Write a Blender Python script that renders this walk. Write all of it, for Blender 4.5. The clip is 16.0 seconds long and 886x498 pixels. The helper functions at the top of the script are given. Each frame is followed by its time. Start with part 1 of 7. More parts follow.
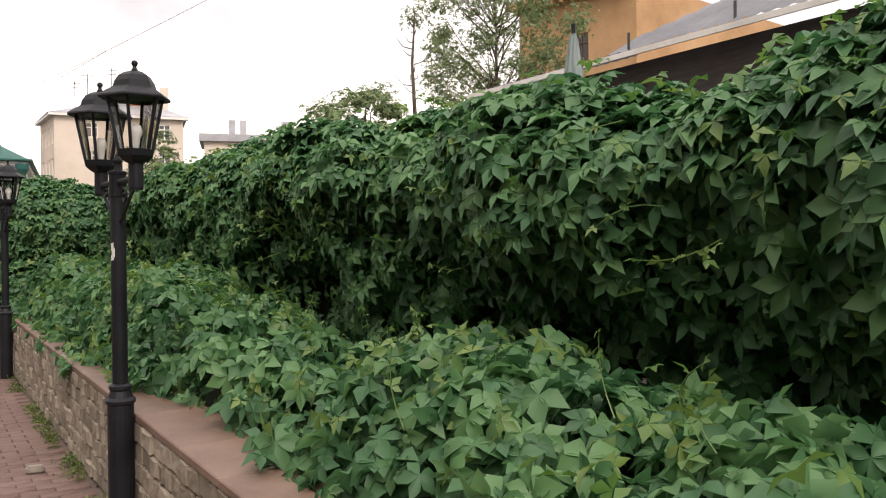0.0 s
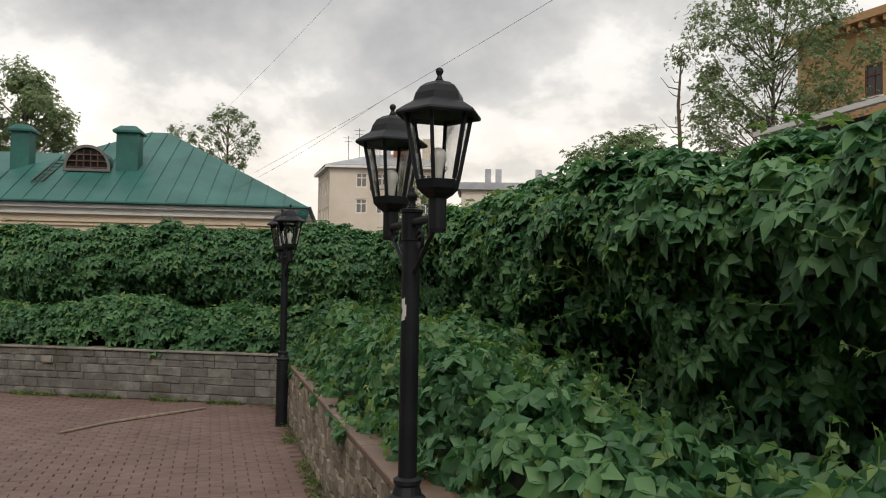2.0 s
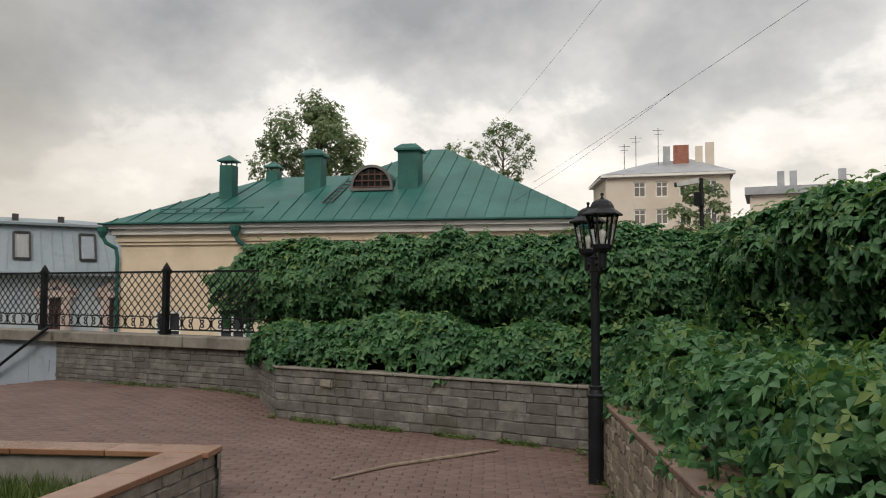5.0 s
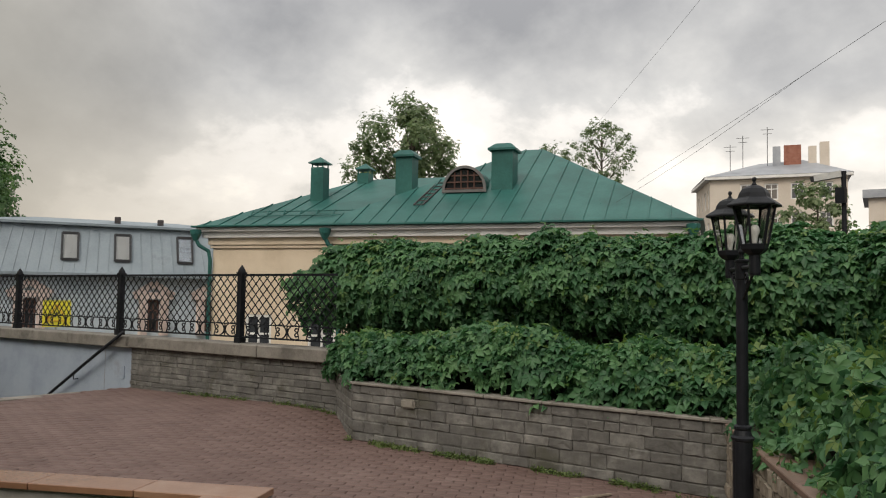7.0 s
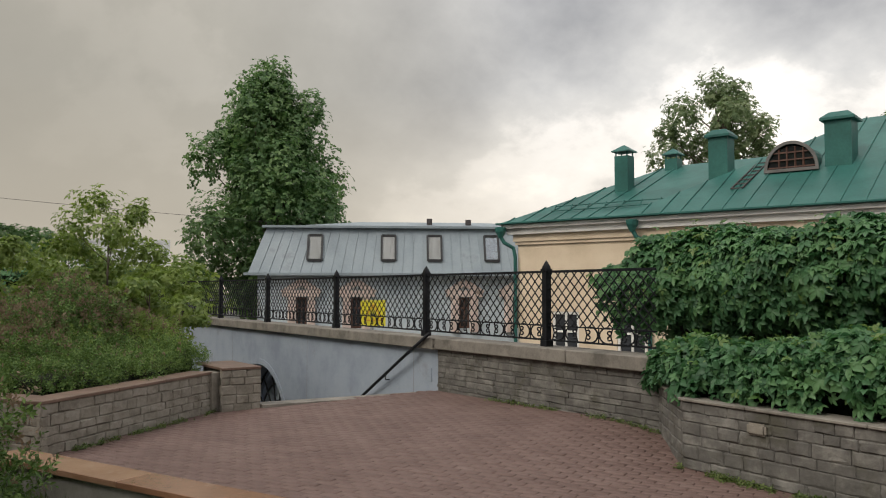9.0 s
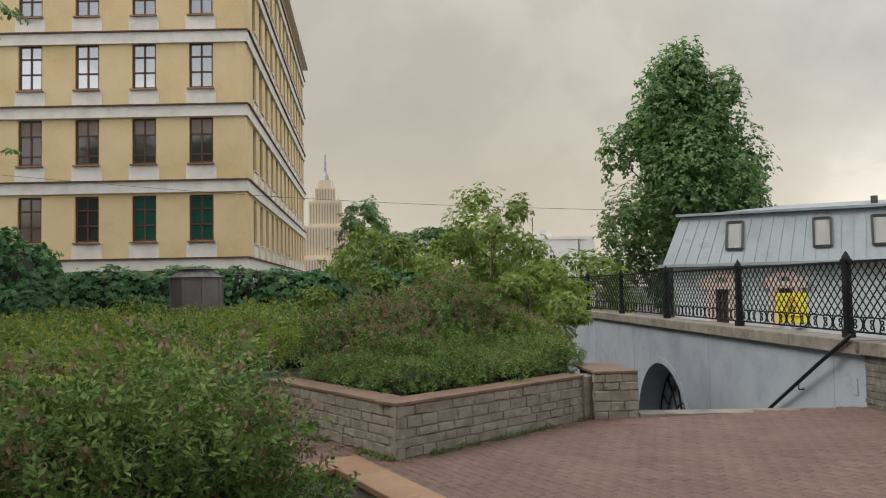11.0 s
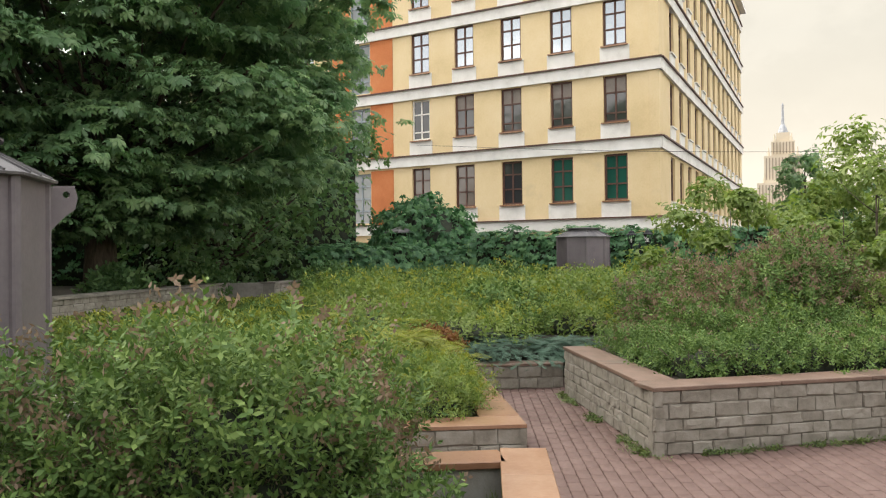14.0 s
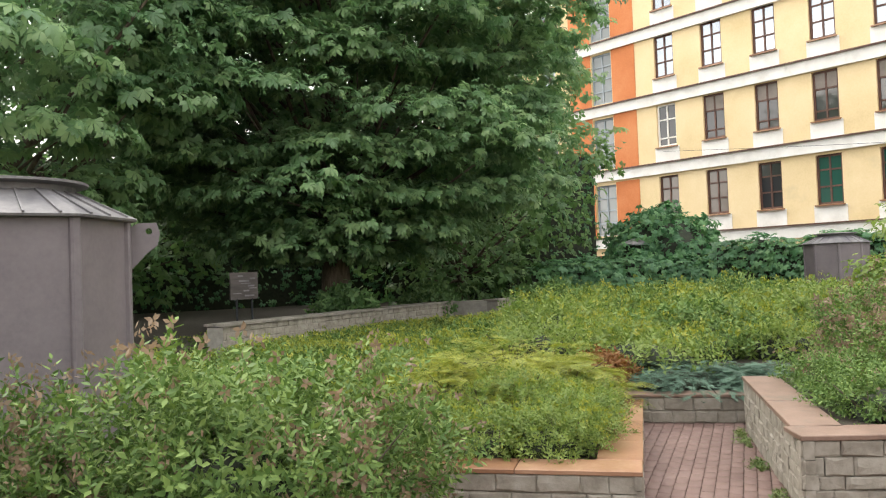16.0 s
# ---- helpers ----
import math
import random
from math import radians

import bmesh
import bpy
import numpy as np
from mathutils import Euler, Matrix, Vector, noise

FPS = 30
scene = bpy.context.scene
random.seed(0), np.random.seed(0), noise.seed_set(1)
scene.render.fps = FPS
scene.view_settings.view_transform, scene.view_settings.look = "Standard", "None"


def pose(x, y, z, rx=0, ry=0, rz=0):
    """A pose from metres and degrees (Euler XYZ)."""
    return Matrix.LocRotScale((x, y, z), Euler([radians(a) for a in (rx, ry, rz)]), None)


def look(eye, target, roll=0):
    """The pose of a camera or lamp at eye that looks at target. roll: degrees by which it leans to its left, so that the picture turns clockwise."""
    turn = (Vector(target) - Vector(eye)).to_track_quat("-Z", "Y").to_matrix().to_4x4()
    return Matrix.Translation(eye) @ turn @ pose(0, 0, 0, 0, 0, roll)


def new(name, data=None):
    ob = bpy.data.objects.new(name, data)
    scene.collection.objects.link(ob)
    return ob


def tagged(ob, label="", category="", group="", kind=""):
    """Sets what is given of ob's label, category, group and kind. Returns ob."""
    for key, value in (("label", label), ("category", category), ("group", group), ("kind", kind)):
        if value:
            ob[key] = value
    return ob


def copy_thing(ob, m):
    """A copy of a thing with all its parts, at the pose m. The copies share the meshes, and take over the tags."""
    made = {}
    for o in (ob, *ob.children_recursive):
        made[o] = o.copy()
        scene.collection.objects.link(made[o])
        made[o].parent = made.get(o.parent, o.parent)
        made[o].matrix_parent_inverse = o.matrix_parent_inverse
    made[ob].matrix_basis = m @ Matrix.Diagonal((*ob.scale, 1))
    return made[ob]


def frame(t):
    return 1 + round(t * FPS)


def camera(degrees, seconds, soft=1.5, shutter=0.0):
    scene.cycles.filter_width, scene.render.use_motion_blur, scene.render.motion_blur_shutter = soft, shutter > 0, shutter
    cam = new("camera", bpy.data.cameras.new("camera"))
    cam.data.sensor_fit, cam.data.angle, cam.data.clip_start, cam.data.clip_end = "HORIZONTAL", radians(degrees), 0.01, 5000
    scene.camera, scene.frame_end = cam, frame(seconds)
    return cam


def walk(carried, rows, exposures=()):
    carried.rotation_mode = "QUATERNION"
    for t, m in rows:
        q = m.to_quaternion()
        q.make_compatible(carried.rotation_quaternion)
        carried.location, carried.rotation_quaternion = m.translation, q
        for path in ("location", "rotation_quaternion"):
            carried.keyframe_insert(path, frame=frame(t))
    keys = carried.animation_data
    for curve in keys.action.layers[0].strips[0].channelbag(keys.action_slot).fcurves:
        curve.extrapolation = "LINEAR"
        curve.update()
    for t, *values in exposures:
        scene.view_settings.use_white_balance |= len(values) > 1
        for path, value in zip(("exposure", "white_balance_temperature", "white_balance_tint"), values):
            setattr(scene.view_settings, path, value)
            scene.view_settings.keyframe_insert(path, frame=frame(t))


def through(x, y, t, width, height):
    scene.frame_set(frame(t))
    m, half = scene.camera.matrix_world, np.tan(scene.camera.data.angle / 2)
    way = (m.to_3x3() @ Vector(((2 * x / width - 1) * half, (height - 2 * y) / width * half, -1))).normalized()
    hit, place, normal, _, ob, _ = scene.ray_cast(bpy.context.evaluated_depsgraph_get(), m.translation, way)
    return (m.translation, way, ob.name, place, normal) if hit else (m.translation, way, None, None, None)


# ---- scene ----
cam = camera(57.2, 16.0, soft=1.1)
PATH = [
    (0, (0.083, 0.009, 1.552), (0.048, 2.008, 1.518), -0.4),
    (0.5, (-0.059, 0.207, 1.547), (-0.321, 2.189, 1.532), -0.4),
    (1, (-0.239, 0.427, 1.559), (-0.585, 2.397, 1.558), 0.6),
    (1.5, (-0.351, 0.734, 1.559), (-0.831, 2.676, 1.585), 1.0),
    (2, (-0.47, 1.009, 1.595), (-1.101, 2.905, 1.675), 0.9),
    (2.5, (-0.706, 1.284, 1.59), (-1.391, 3.161, 1.685), 1.0),
    (3, (-0.885, 1.52, 1.576), (-1.625, 3.375, 1.679), 1.1),
    (3.5, (-1.064, 1.823, 1.583), (-1.963, 3.606, 1.689), 1.0),
    (4, (-1.318, 2.098, 1.557), (-2.322, 3.824, 1.668), 0.8),
    (4.5, (-1.555, 2.358, 1.565), (-2.622, 4.046, 1.676), 0.5),
    (5, (-1.773, 2.693, 1.559), (-2.988, 4.278, 1.671), 0.3),
    (7.3, (-2.792, 3.789, 1.605), (-4.191, 5.213, 1.722), 0.8),
    (7.5, (-2.918, 3.855, 1.609), (-4.326, 5.272, 1.719), 0.6),
    (8, (-3.121, 4.061, 1.616), (-4.58, 5.424, 1.717), -0.1),
    (8.5, (-3.382, 4.286, 1.66), (-5.043, 5.394, 1.768), -0.2),
    (9, (-3.744, 4.415, 1.637), (-5.559, 5.25, 1.74), 0.1),
    (9.5, (-4.062, 4.541, 1.655), (-5.997, 5.038, 1.76), -0.1),
    (9.7, (-4.194, 4.622, 1.634), (-6.166, 4.938, 1.741), -0.5),
    (11.8, (-5.168, 5.796, 1.677), (-7.144, 5.489, 1.741), -1.2),
    (12, (-5.274, 5.891, 1.672), (-7.239, 5.519, 1.722), -1.2),
    (12.5, (-5.587, 6.077, 1.653), (-7.508, 5.521, 1.68), -0.4),
    (13, (-5.868, 6.282, 1.645), (-7.686, 5.449, 1.663), -0.4),
    (13.5, (-6.138, 6.517, 1.673), (-7.838, 5.462, 1.695), -0.5),
    (14, (-6.455, 6.654, 1.635), (-8.073, 5.479, 1.646), -0.6),
    (14.5, (-6.787, 6.786, 1.646), (-8.363, 5.555, 1.636), -1.1),
    (15, (-7.118, 7.016, 1.657), (-8.597, 5.67, 1.644), -2.3),
    (15.5, (-7.418, 7.131, 1.655), (-8.735, 5.626, 1.663), -2.2),
    (16, (-7.744, 7.208, 1.691), (-8.899, 5.577, 1.749), -2.1),
]
walk(cam, [(t, look(eye, target, roll)) for t, eye, target, roll in PATH], [(0.0, 1.1, 6750, 19), (1.0, 0.66, 6600, 15), (1.5, 0.46, 6500, 12), (2.2, 0.24, 6500, 10), (3.5, 0.2, 6500, 10), (5.0, 0.25, 6500, 10), (9.0, 0.4, 6500, 10), (12.5, 1.12, 6500, 10), (13.5, 1.46, 6500, 10), (14.2, 1.54, 6500, 10), (15.0, 1.62, 6500, 10), (15.5, 1.86, 6500, 10), (16.0, 2.02, 6500, 10)])
SKY = 1.0
ZENITH = 1.75
CLOUD_OFF = (0.35, -0.2, 0.0)

# ---- world and light ----
SUN_YAW, SUN_EL = 196.0, 44.0
world = bpy.data.worlds.new("world")
scene.world = world
world.use_nodes = True
wt = world.node_tree
wt.nodes.clear()


sky = wt.nodes.new("ShaderNodeTexSky")
sky.sky_type = "NISHITA"
sky.sun_disc = False
sky.sun_elevation = radians(SUN_EL)
sky.sun_rotation = radians(-SUN_YAW)
sky_gain = wt.nodes.new("ShaderNodeVectorMath")
sky_gain.operation = "SCALE"
sky_gain.inputs["Scale"].default_value = 0.13
wt.links.new(sky.outputs[0], sky_gain.inputs[0])
wco = wt.nodes.new("ShaderNodeTexCoord")
sep = wt.nodes.new("ShaderNodeSeparateXYZ")
wt.links.new(wco.outputs["Generated"], sep.inputs[0])
# directions laid onto a flat cloud deck
den = wt.nodes.new("ShaderNodeMath")
den.operation = "MULTIPLY_ADD"
den.inputs[1].default_value, den.inputs[2].default_value = 1.0, 0.55
absz = wt.nodes.new("ShaderNodeMath")
absz.operation = "ABSOLUTE"
wt.links.new(sep.outputs["Z"], absz.inputs[0])
wt.links.new(absz.outputs[0], den.inputs[0])
deck = []
for ax in ("X", "Y"):
    d = wt.nodes.new("ShaderNodeMath")
    d.operation = "DIVIDE"
    wt.links.new(sep.outputs[ax], d.inputs[0])
    wt.links.new(den.outputs[0], d.inputs[1])
    deck.append(d)
comb = wt.nodes.new("ShaderNodeCombineXYZ")
wt.links.new(deck[0].outputs[0], comb.inputs[0])
wt.links.new(deck[1].outputs[0], comb.inputs[1])


def wnoise(scale, detail, rough, off):
    m = wt.nodes.new("ShaderNodeMapping")
    m.inputs["Location"].default_value = off
    wt.links.new(comb.outputs[0], m.inputs[0])
    n = wt.nodes.new("ShaderNodeTexNoise")
    n.inputs["Scale"].default_value, n.inputs["Detail"].default_value, n.inputs["Roughness"].default_value = scale, detail, rough
    n.inputs["Distortion"].default_value = 0.1
    wt.links.new(m.outputs[0], n.inputs["Vector"])
    return n


def wramp(src, stops):
    r = wt.nodes.new("ShaderNodeValToRGB")
    e = r.color_ramp.elements
    while len(e) < len(stops):
        e.new(0.5)
    for el, (p, c) in zip(e, stops):
        el.position, el.color = p, (*c, 1)
    wt.links.new(src, r.inputs[0])
    return r


big0 = wnoise(2.0, 12, 0.57, CLOUD_OFF)
big = wt.nodes.new("ShaderNodeMath")
big.operation = "MULTIPLY_ADD"
big.inputs[1].default_value, big.inputs[2].default_value = 0.55, -0.085
wt.links.new(absz.outputs[0], big.inputs[0])


def cloud_bank(yaw, elevation, inner, outer, gain):
    """A denser or thinner part of the cloud cover, round a direction; the noise breaks its edge."""
    y_, e_ = radians(yaw), radians(elevation)
    dot_ = wt.nodes.new("ShaderNodeVectorMath")
    dot_.operation = "DOT_PRODUCT"
    dot_.inputs[1].default_value = (math.cos(y_) * math.cos(e_), math.sin(y_) * math.cos(e_), math.sin(e_))
    wt.links.new(wco.outputs["Generated"], dot_.inputs[0])
    span_ = wt.nodes.new("ShaderNodeMapRange")
    span_.interpolation_type = "SMOOTHSTEP"
    span_.inputs["From Min"].default_value, span_.inputs["From Max"].default_value = math.cos(radians(outer)), math.cos(radians(inner))
    span_.inputs["To Min"].default_value, span_.inputs["To Max"].default_value = 0.0, gain
    wt.links.new(dot_.outputs["Value"], span_.inputs[0])
    return span_


deep = wt.nodes.new("ShaderNodeMath")
deep.operation = "MINIMUM"
deep.inputs[1].default_value = 0.10
wt.links.new(big.outputs[0], deep.inputs[0])
big = wt.nodes.new("ShaderNodeMath")
big.operation = "ADD"
wt.links.new(big0.outputs["Fac"], big.inputs[0])
wt.links.new(deep.outputs[0], big.inputs[1])
for bank in (cloud_bank(128, 25, 3, 15, 0.12), cloud_bank(149, 10, 1, 7, -0.055), cloud_bank(161, 13, 3, 12, 0.05)):
    more_ = wt.nodes.new("ShaderNodeMath")
    more_.operation = "ADD"
    wt.links.new(big.outputs[0], more_.inputs[0])
    wt.links.new(bank.outputs[0], more_.inputs[1])
    big = more_
shade = wramp(big.outputs[0], [(0.385, (1.10, 1.04, 0.95)), (0.445, (0.86, 0.83, 0.79)), (0.475, (0.82, 0.79, 0.75)), (0.515, (0.62, 0.61, 0.59)), (0.60, (0.48, 0.478, 0.475)), (0.74, (0.31, 0.313, 0.325))])
gaps = wnoise(1.4, 6, 0.5, (3.1, 8.2, 0))
gapr = wramp(gaps.outputs["Fac"], [(0.24, (0.8, 0.8, 0.8)), (0.36, (0, 0, 0))])
mixg = wt.nodes.new("ShaderNodeMix")
mixg.data_type = "RGBA"
wt.links.new(gapr.outputs[0], mixg.inputs[0])
wt.links.new(shade.outputs[0], mixg.inputs[6])
wt.links.new(sky_gain.outputs[0], mixg.inputs[7])
# an even veil of rain cloud in the west
dotw = wt.nodes.new("ShaderNodeVectorMath")
dotw.operation = "DOT_PRODUCT"
dotw.inputs[1].default_value = (-0.97, -0.24, 0.0)
wt.links.new(wco.outputs["Generated"], dotw.inputs[0])
veil = wramp(dotw.outputs["Value"], [(0.68, (0, 0, 0)), (0.88, (0.72, 0.72, 0.72)), (0.96, (0.85, 0.85, 0.85))])
mixv = wt.nodes.new("ShaderNodeMix")
mixv.data_type = "RGBA"
wt.links.new(veil.outputs[0], mixv.inputs[0])
wt.links.new(mixg.outputs[2], mixv.inputs[6])
mixv.inputs[7].default_value = (0.535, 0.50, 0.42, 1)
# pale haze towards the horizon, warmer to the west
hz = wt.nodes.new("ShaderNodeMapRange")
hz.inputs["From Min"].default_value, hz.inputs["From Max"].default_value = 0.0, 0.24
hz.inputs["To Min"].default_value, hz.inputs["To Max"].default_value = 0.60, 0.0
wt.links.new(absz.outputs[0], hz.inputs[0])
west = wramp(sep.outputs["X"], [(0.0, (0.80, 0.70, 0.55)), (0.75, (0.84, 0.78, 0.68)), (1.0, (0.95, 0.86, 0.78))])
mixh = wt.nodes.new("ShaderNodeMix")
mixh.data_type = "RGBA"
wt.links.new(hz.outputs[0], mixh.inputs[0])
wt.links.new(mixv.outputs[2], mixh.inputs[6])
wt.links.new(west.outputs[0], mixh.inputs[7])
bg = wt.nodes.new("ShaderNodeBackground")
bg.inputs["Strength"].default_value = SKY
# an overcast sky grows brighter towards the zenith
zen = wt.nodes.new("ShaderNodeMapRange")
zen.inputs["From Min"].default_value, zen.inputs["From Max"].default_value = 0.30, 0.95
zen.inputs["To Min"].default_value, zen.inputs["To Max"].default_value = 1.0, ZENITH
wt.links.new(absz.outputs[0], zen.inputs[0])
lift = wt.nodes.new("ShaderNodeVectorMath")
lift.operation = "SCALE"
wt.links.new(mixh.outputs[2], lift.inputs[0])
# thicker cloud in the west
thick_w = wramp(dotw.outputs["Value"], [(0.55, (1, 1, 1)), (0.72, (0.90, 0.89, 0.88)), (0.86, (0.68, 0.67, 0.65)), (0.97, (0.57, 0.56, 0.54))])
both = wt.nodes.new("ShaderNodeMath")
both.operation = "MULTIPLY"
wt.links.new(zen.outputs[0], both.inputs[0])
wt.links.new(thick_w.outputs[0], both.inputs[1])
wt.links.new(both.outputs[0], lift.inputs["Scale"])
wt.links.new(lift.outputs[0], bg.inputs[0])
wout = wt.nodes.new("ShaderNodeOutputWorld")
wt.links.new(bg.outputs[0], wout.inputs[0])

sun = new("sun", bpy.data.lights.new("sun", "SUN"))
sun.data.energy, sun.data.angle, sun.data.color = 1.3, radians(30), (1.0, 0.93, 0.82)
_sy, _se = radians(SUN_YAW), radians(SUN_EL)
sun.matrix_world = look((-math.sin(_sy) * math.cos(_se) * 50, math.cos(_sy) * math.cos(_se) * 50, math.sin(_se) * 50), (0, 0, 0))


# ---- materials ----
def material(name, stops, scale=6.0, rough=0.8, bump=0.3, bump_scale=40.0, metal=0.0, stretch=(1, 1, 1), island=0.0, obj=0.0, stain=None, spec=0.5, fine=0.35):
    """Noise-coloured surface: broad patches, fine grain, relief, with variation piece by piece."""
    m = bpy.data.materials.new(name)
    m.use_nodes = True
    t = m.node_tree
    b = t.nodes["Principled BSDF"]
    co = t.nodes.new("ShaderNodeTexCoord")
    geo = t.nodes.new("ShaderNodeNewGeometry")
    mp = t.nodes.new("ShaderNodeMapping")
    mp.inputs["Scale"].default_value = stretch
    t.links.new(geo.outputs["Position"], mp.inputs[0])
    n1 = t.nodes.new("ShaderNodeTexNoise")
    n1.inputs["Scale"].default_value, n1.inputs["Detail"].default_value, n1.inputs["Roughness"].default_value = scale, 5, 0.6
    t.links.new(mp.outputs[0], n1.inputs["Vector"])
    n2 = t.nodes.new("ShaderNodeTexNoise")
    n2.inputs["Scale"].default_value, n2.inputs["Detail"].default_value, n2.inputs["Roughness"].default_value = bump_scale, 4, 0.65
    t.links.new(mp.outputs[0], n2.inputs["Vector"])
    add = t.nodes.new("ShaderNodeMath")
    add.operation = "MULTIPLY_ADD"
    add.inputs[1].default_value = fine
    t.links.new(n2.outputs["Fac"], add.inputs[0])
    t.links.new(n1.outputs["Fac"], add.inputs[2])
    last = add.outputs[0]
    for amount, out in ((island, geo.outputs["Random Per Island"]), (obj, None)):
        if amount:
            if out is None:
                out = t.nodes.new("ShaderNodeObjectInfo").outputs["Random"]
            a = t.nodes.new("ShaderNodeMath")
            a.operation = "MULTIPLY_ADD"
            a.inputs[1].default_value = amount
            t.links.new(out, a.inputs[0])
            t.links.new(last, a.inputs[2])
            last = a.outputs[0]
    hi = 0.68 + fine * 0.62 + island + obj
    lo = 0.32 + fine * 0.38
    mr = t.nodes.new("ShaderNodeMapRange")
    mr.inputs["From Min"].default_value, mr.inputs["From Max"].default_value = lo, hi
    t.links.new(last, mr.inputs[0])
    r = t.nodes.new("ShaderNodeValToRGB")
    e = r.color_ramp.elements
    while len(e) < len(stops):
        e.new(0.5)
    for i, (el, c) in enumerate(zip(e, stops)):
        el.position, el.color = i / max(1, len(stops) - 1), (*c, 1)
    t.links.new(mr.outputs[0], r.inputs[0])
    col = r.outputs[0]
    if stain:
        sc, thr, sc_col = stain
        n3 = t.nodes.new("ShaderNodeTexNoise")
        n3.inputs["Scale"].default_value, n3.inputs["Detail"].default_value, n3.inputs["Roughness"].default_value = sc, 6, 0.65
        t.links.new(geo.outputs["Position"], n3.inputs["Vector"])
        mr3 = t.nodes.new("ShaderNodeMapRange")
        mr3.inputs["From Min"].default_value, mr3.inputs["From Max"].default_value = thr, thr + 0.12
        t.links.new(n3.outputs["Fac"], mr3.inputs[0])
        mx = t.nodes.new("ShaderNodeMix")
        mx.data_type = "RGBA"
        mx.inputs[7].default_value = (*sc_col, 1)
        t.links.new(mr3.outputs[0], mx.inputs[0])
        t.links.new(col, mx.inputs[6])
        col = mx.outputs[2]
    t.links.new(col, b.inputs["Base Color"])
    b.inputs["Roughness"].default_value = rough
    b.inputs["Metallic"].default_value = metal
    b.inputs["Specular IOR Level"].default_value = spec
    if bump:
        bp = t.nodes.new("ShaderNodeBump")
        bp.inputs["Strength"].default_value, bp.inputs["Distance"].default_value = bump, 0.01
        t.links.new(add.outputs[0], bp.inputs["Height"])
        t.links.new(bp.outputs[0], b.inputs["Normal"])
    return m


def leaf_material(name, dark, mid, light, rough=0.45, through=0.28, patch=0.7, spec=0.5):
    m = bpy.data.materials.new(name)
    m.use_nodes = True
    t = m.node_tree
    b = t.nodes["Principled BSDF"]
    out = t.nodes["Material Output"]
    geo = t.nodes.new("ShaderNodeNewGeometry")
    n1 = t.nodes.new("ShaderNodeTexNoise")
    n1.inputs["Scale"].default_value, n1.inputs["Detail"].default_value = patch, 3
    t.links.new(geo.outputs["Position"], n1.inputs["Vector"])
    a = t.nodes.new("ShaderNodeMath")
    a.operation = "MULTIPLY_ADD"
    a.inputs[1].default_value = 0.75
    t.links.new(n1.outputs["Fac"], a.inputs[0])
    a2 = t.nodes.new("ShaderNodeMath")
    a2.operation = "MULTIPLY"
    a2.inputs[1].default_value = 0.62
    t.links.new(geo.outputs["Random Per Island"], a2.inputs[0])
    t.links.new(a2.outputs[0], a.inputs[2])
    r = t.nodes.new("ShaderNodeValToRGB")
    e = r.color_ramp.elements
    e.new(0.5)
    for el, p, c in zip(e, (0.18, 0.62, 1.0), (dark, mid, light)):
        el.position, el.color = p, (*c, 1)
    t.links.new(a.outputs[0], r.inputs[0])
    t.links.new(r.outputs[0], b.inputs["Base Color"])
    b.inputs["Roughness"].default_value = rough
    b.inputs["Specular IOR Level"].default_value = spec
    tr = t.nodes.new("ShaderNodeBsdfTranslucent")
    hs = t.nodes.new("ShaderNodeHueSaturation")
    hs.inputs["Value"].default_value, hs.inputs["Saturation"].default_value = 1.5, 1.1
    t.links.new(r.outputs[0], hs.inputs["Color"])
    t.links.new(hs.outputs[0], tr.inputs[0])
    mx = t.nodes.new("ShaderNodeMixShader")
    mx.inputs[0].default_value = through
    t.links.new(b.outputs[0], mx.inputs[1])
    t.links.new(tr.outputs[0], mx.inputs[2])
    t.links.new(mx.outputs[0], out.inputs[0])
    return m


M = {}
M["stone"] = material("grey_stone", [(0.07, 0.066, 0.060), (0.132, 0.125, 0.113), (0.26, 0.247, 0.222)], 6, 0.9, 1.0, 30, obj=0.2, stain=(2.4, 0.54, (0.085, 0.08, 0.062)))
M["stone_warm"] = material("buff_stone", [(0.10, 0.082, 0.062), (0.205, 0.172, 0.13), (0.36, 0.31, 0.245)], 5, 0.9, 1.0, 30, obj=0.5, stain=(3.0, 0.62, (0.10, 0.09, 0.07)))
M["stone_pale"] = material("pale_stone", [(0.15, 0.13, 0.104), (0.245, 0.22, 0.183), (0.34, 0.312, 0.268)], 7, 0.9, 1.0, 24, obj=0.15, stain=(2.5, 0.62, (0.17, 0.165, 0.14)))
M["mortar"] = material("mortar", [(0.20, 0.185, 0.165), (0.29, 0.275, 0.25)], 8, 0.95, 0.5, 60)
M["paver"] = material("red_brick_paver", [(0.102, 0.061, 0.051), (0.154, 0.098, 0.083), (0.202, 0.139, 0.121)], 1.6, 0.66, 0.4, 60, obj=0.22, island=0.22, stain=(1.1, 0.60, (0.17, 0.115, 0.095)), spec=0.4)
M["bedding"] = material("sandy_joint", [(0.085, 0.06, 0.048), (0.145, 0.105, 0.085)], 12, 0.95, 0.5, 80, stain=(2.2, 0.58, (0.045, 0.06, 0.022)))
M["coping_brown"] = material("brown_stone_coping", [(0.105, 0.066, 0.048), (0.17, 0.108, 0.08), (0.235, 0.155, 0.118)], 4, 0.5, 0.35, 40, obj=0.25, stain=(2.2, 0.6, (0.12, 0.10, 0.075)))
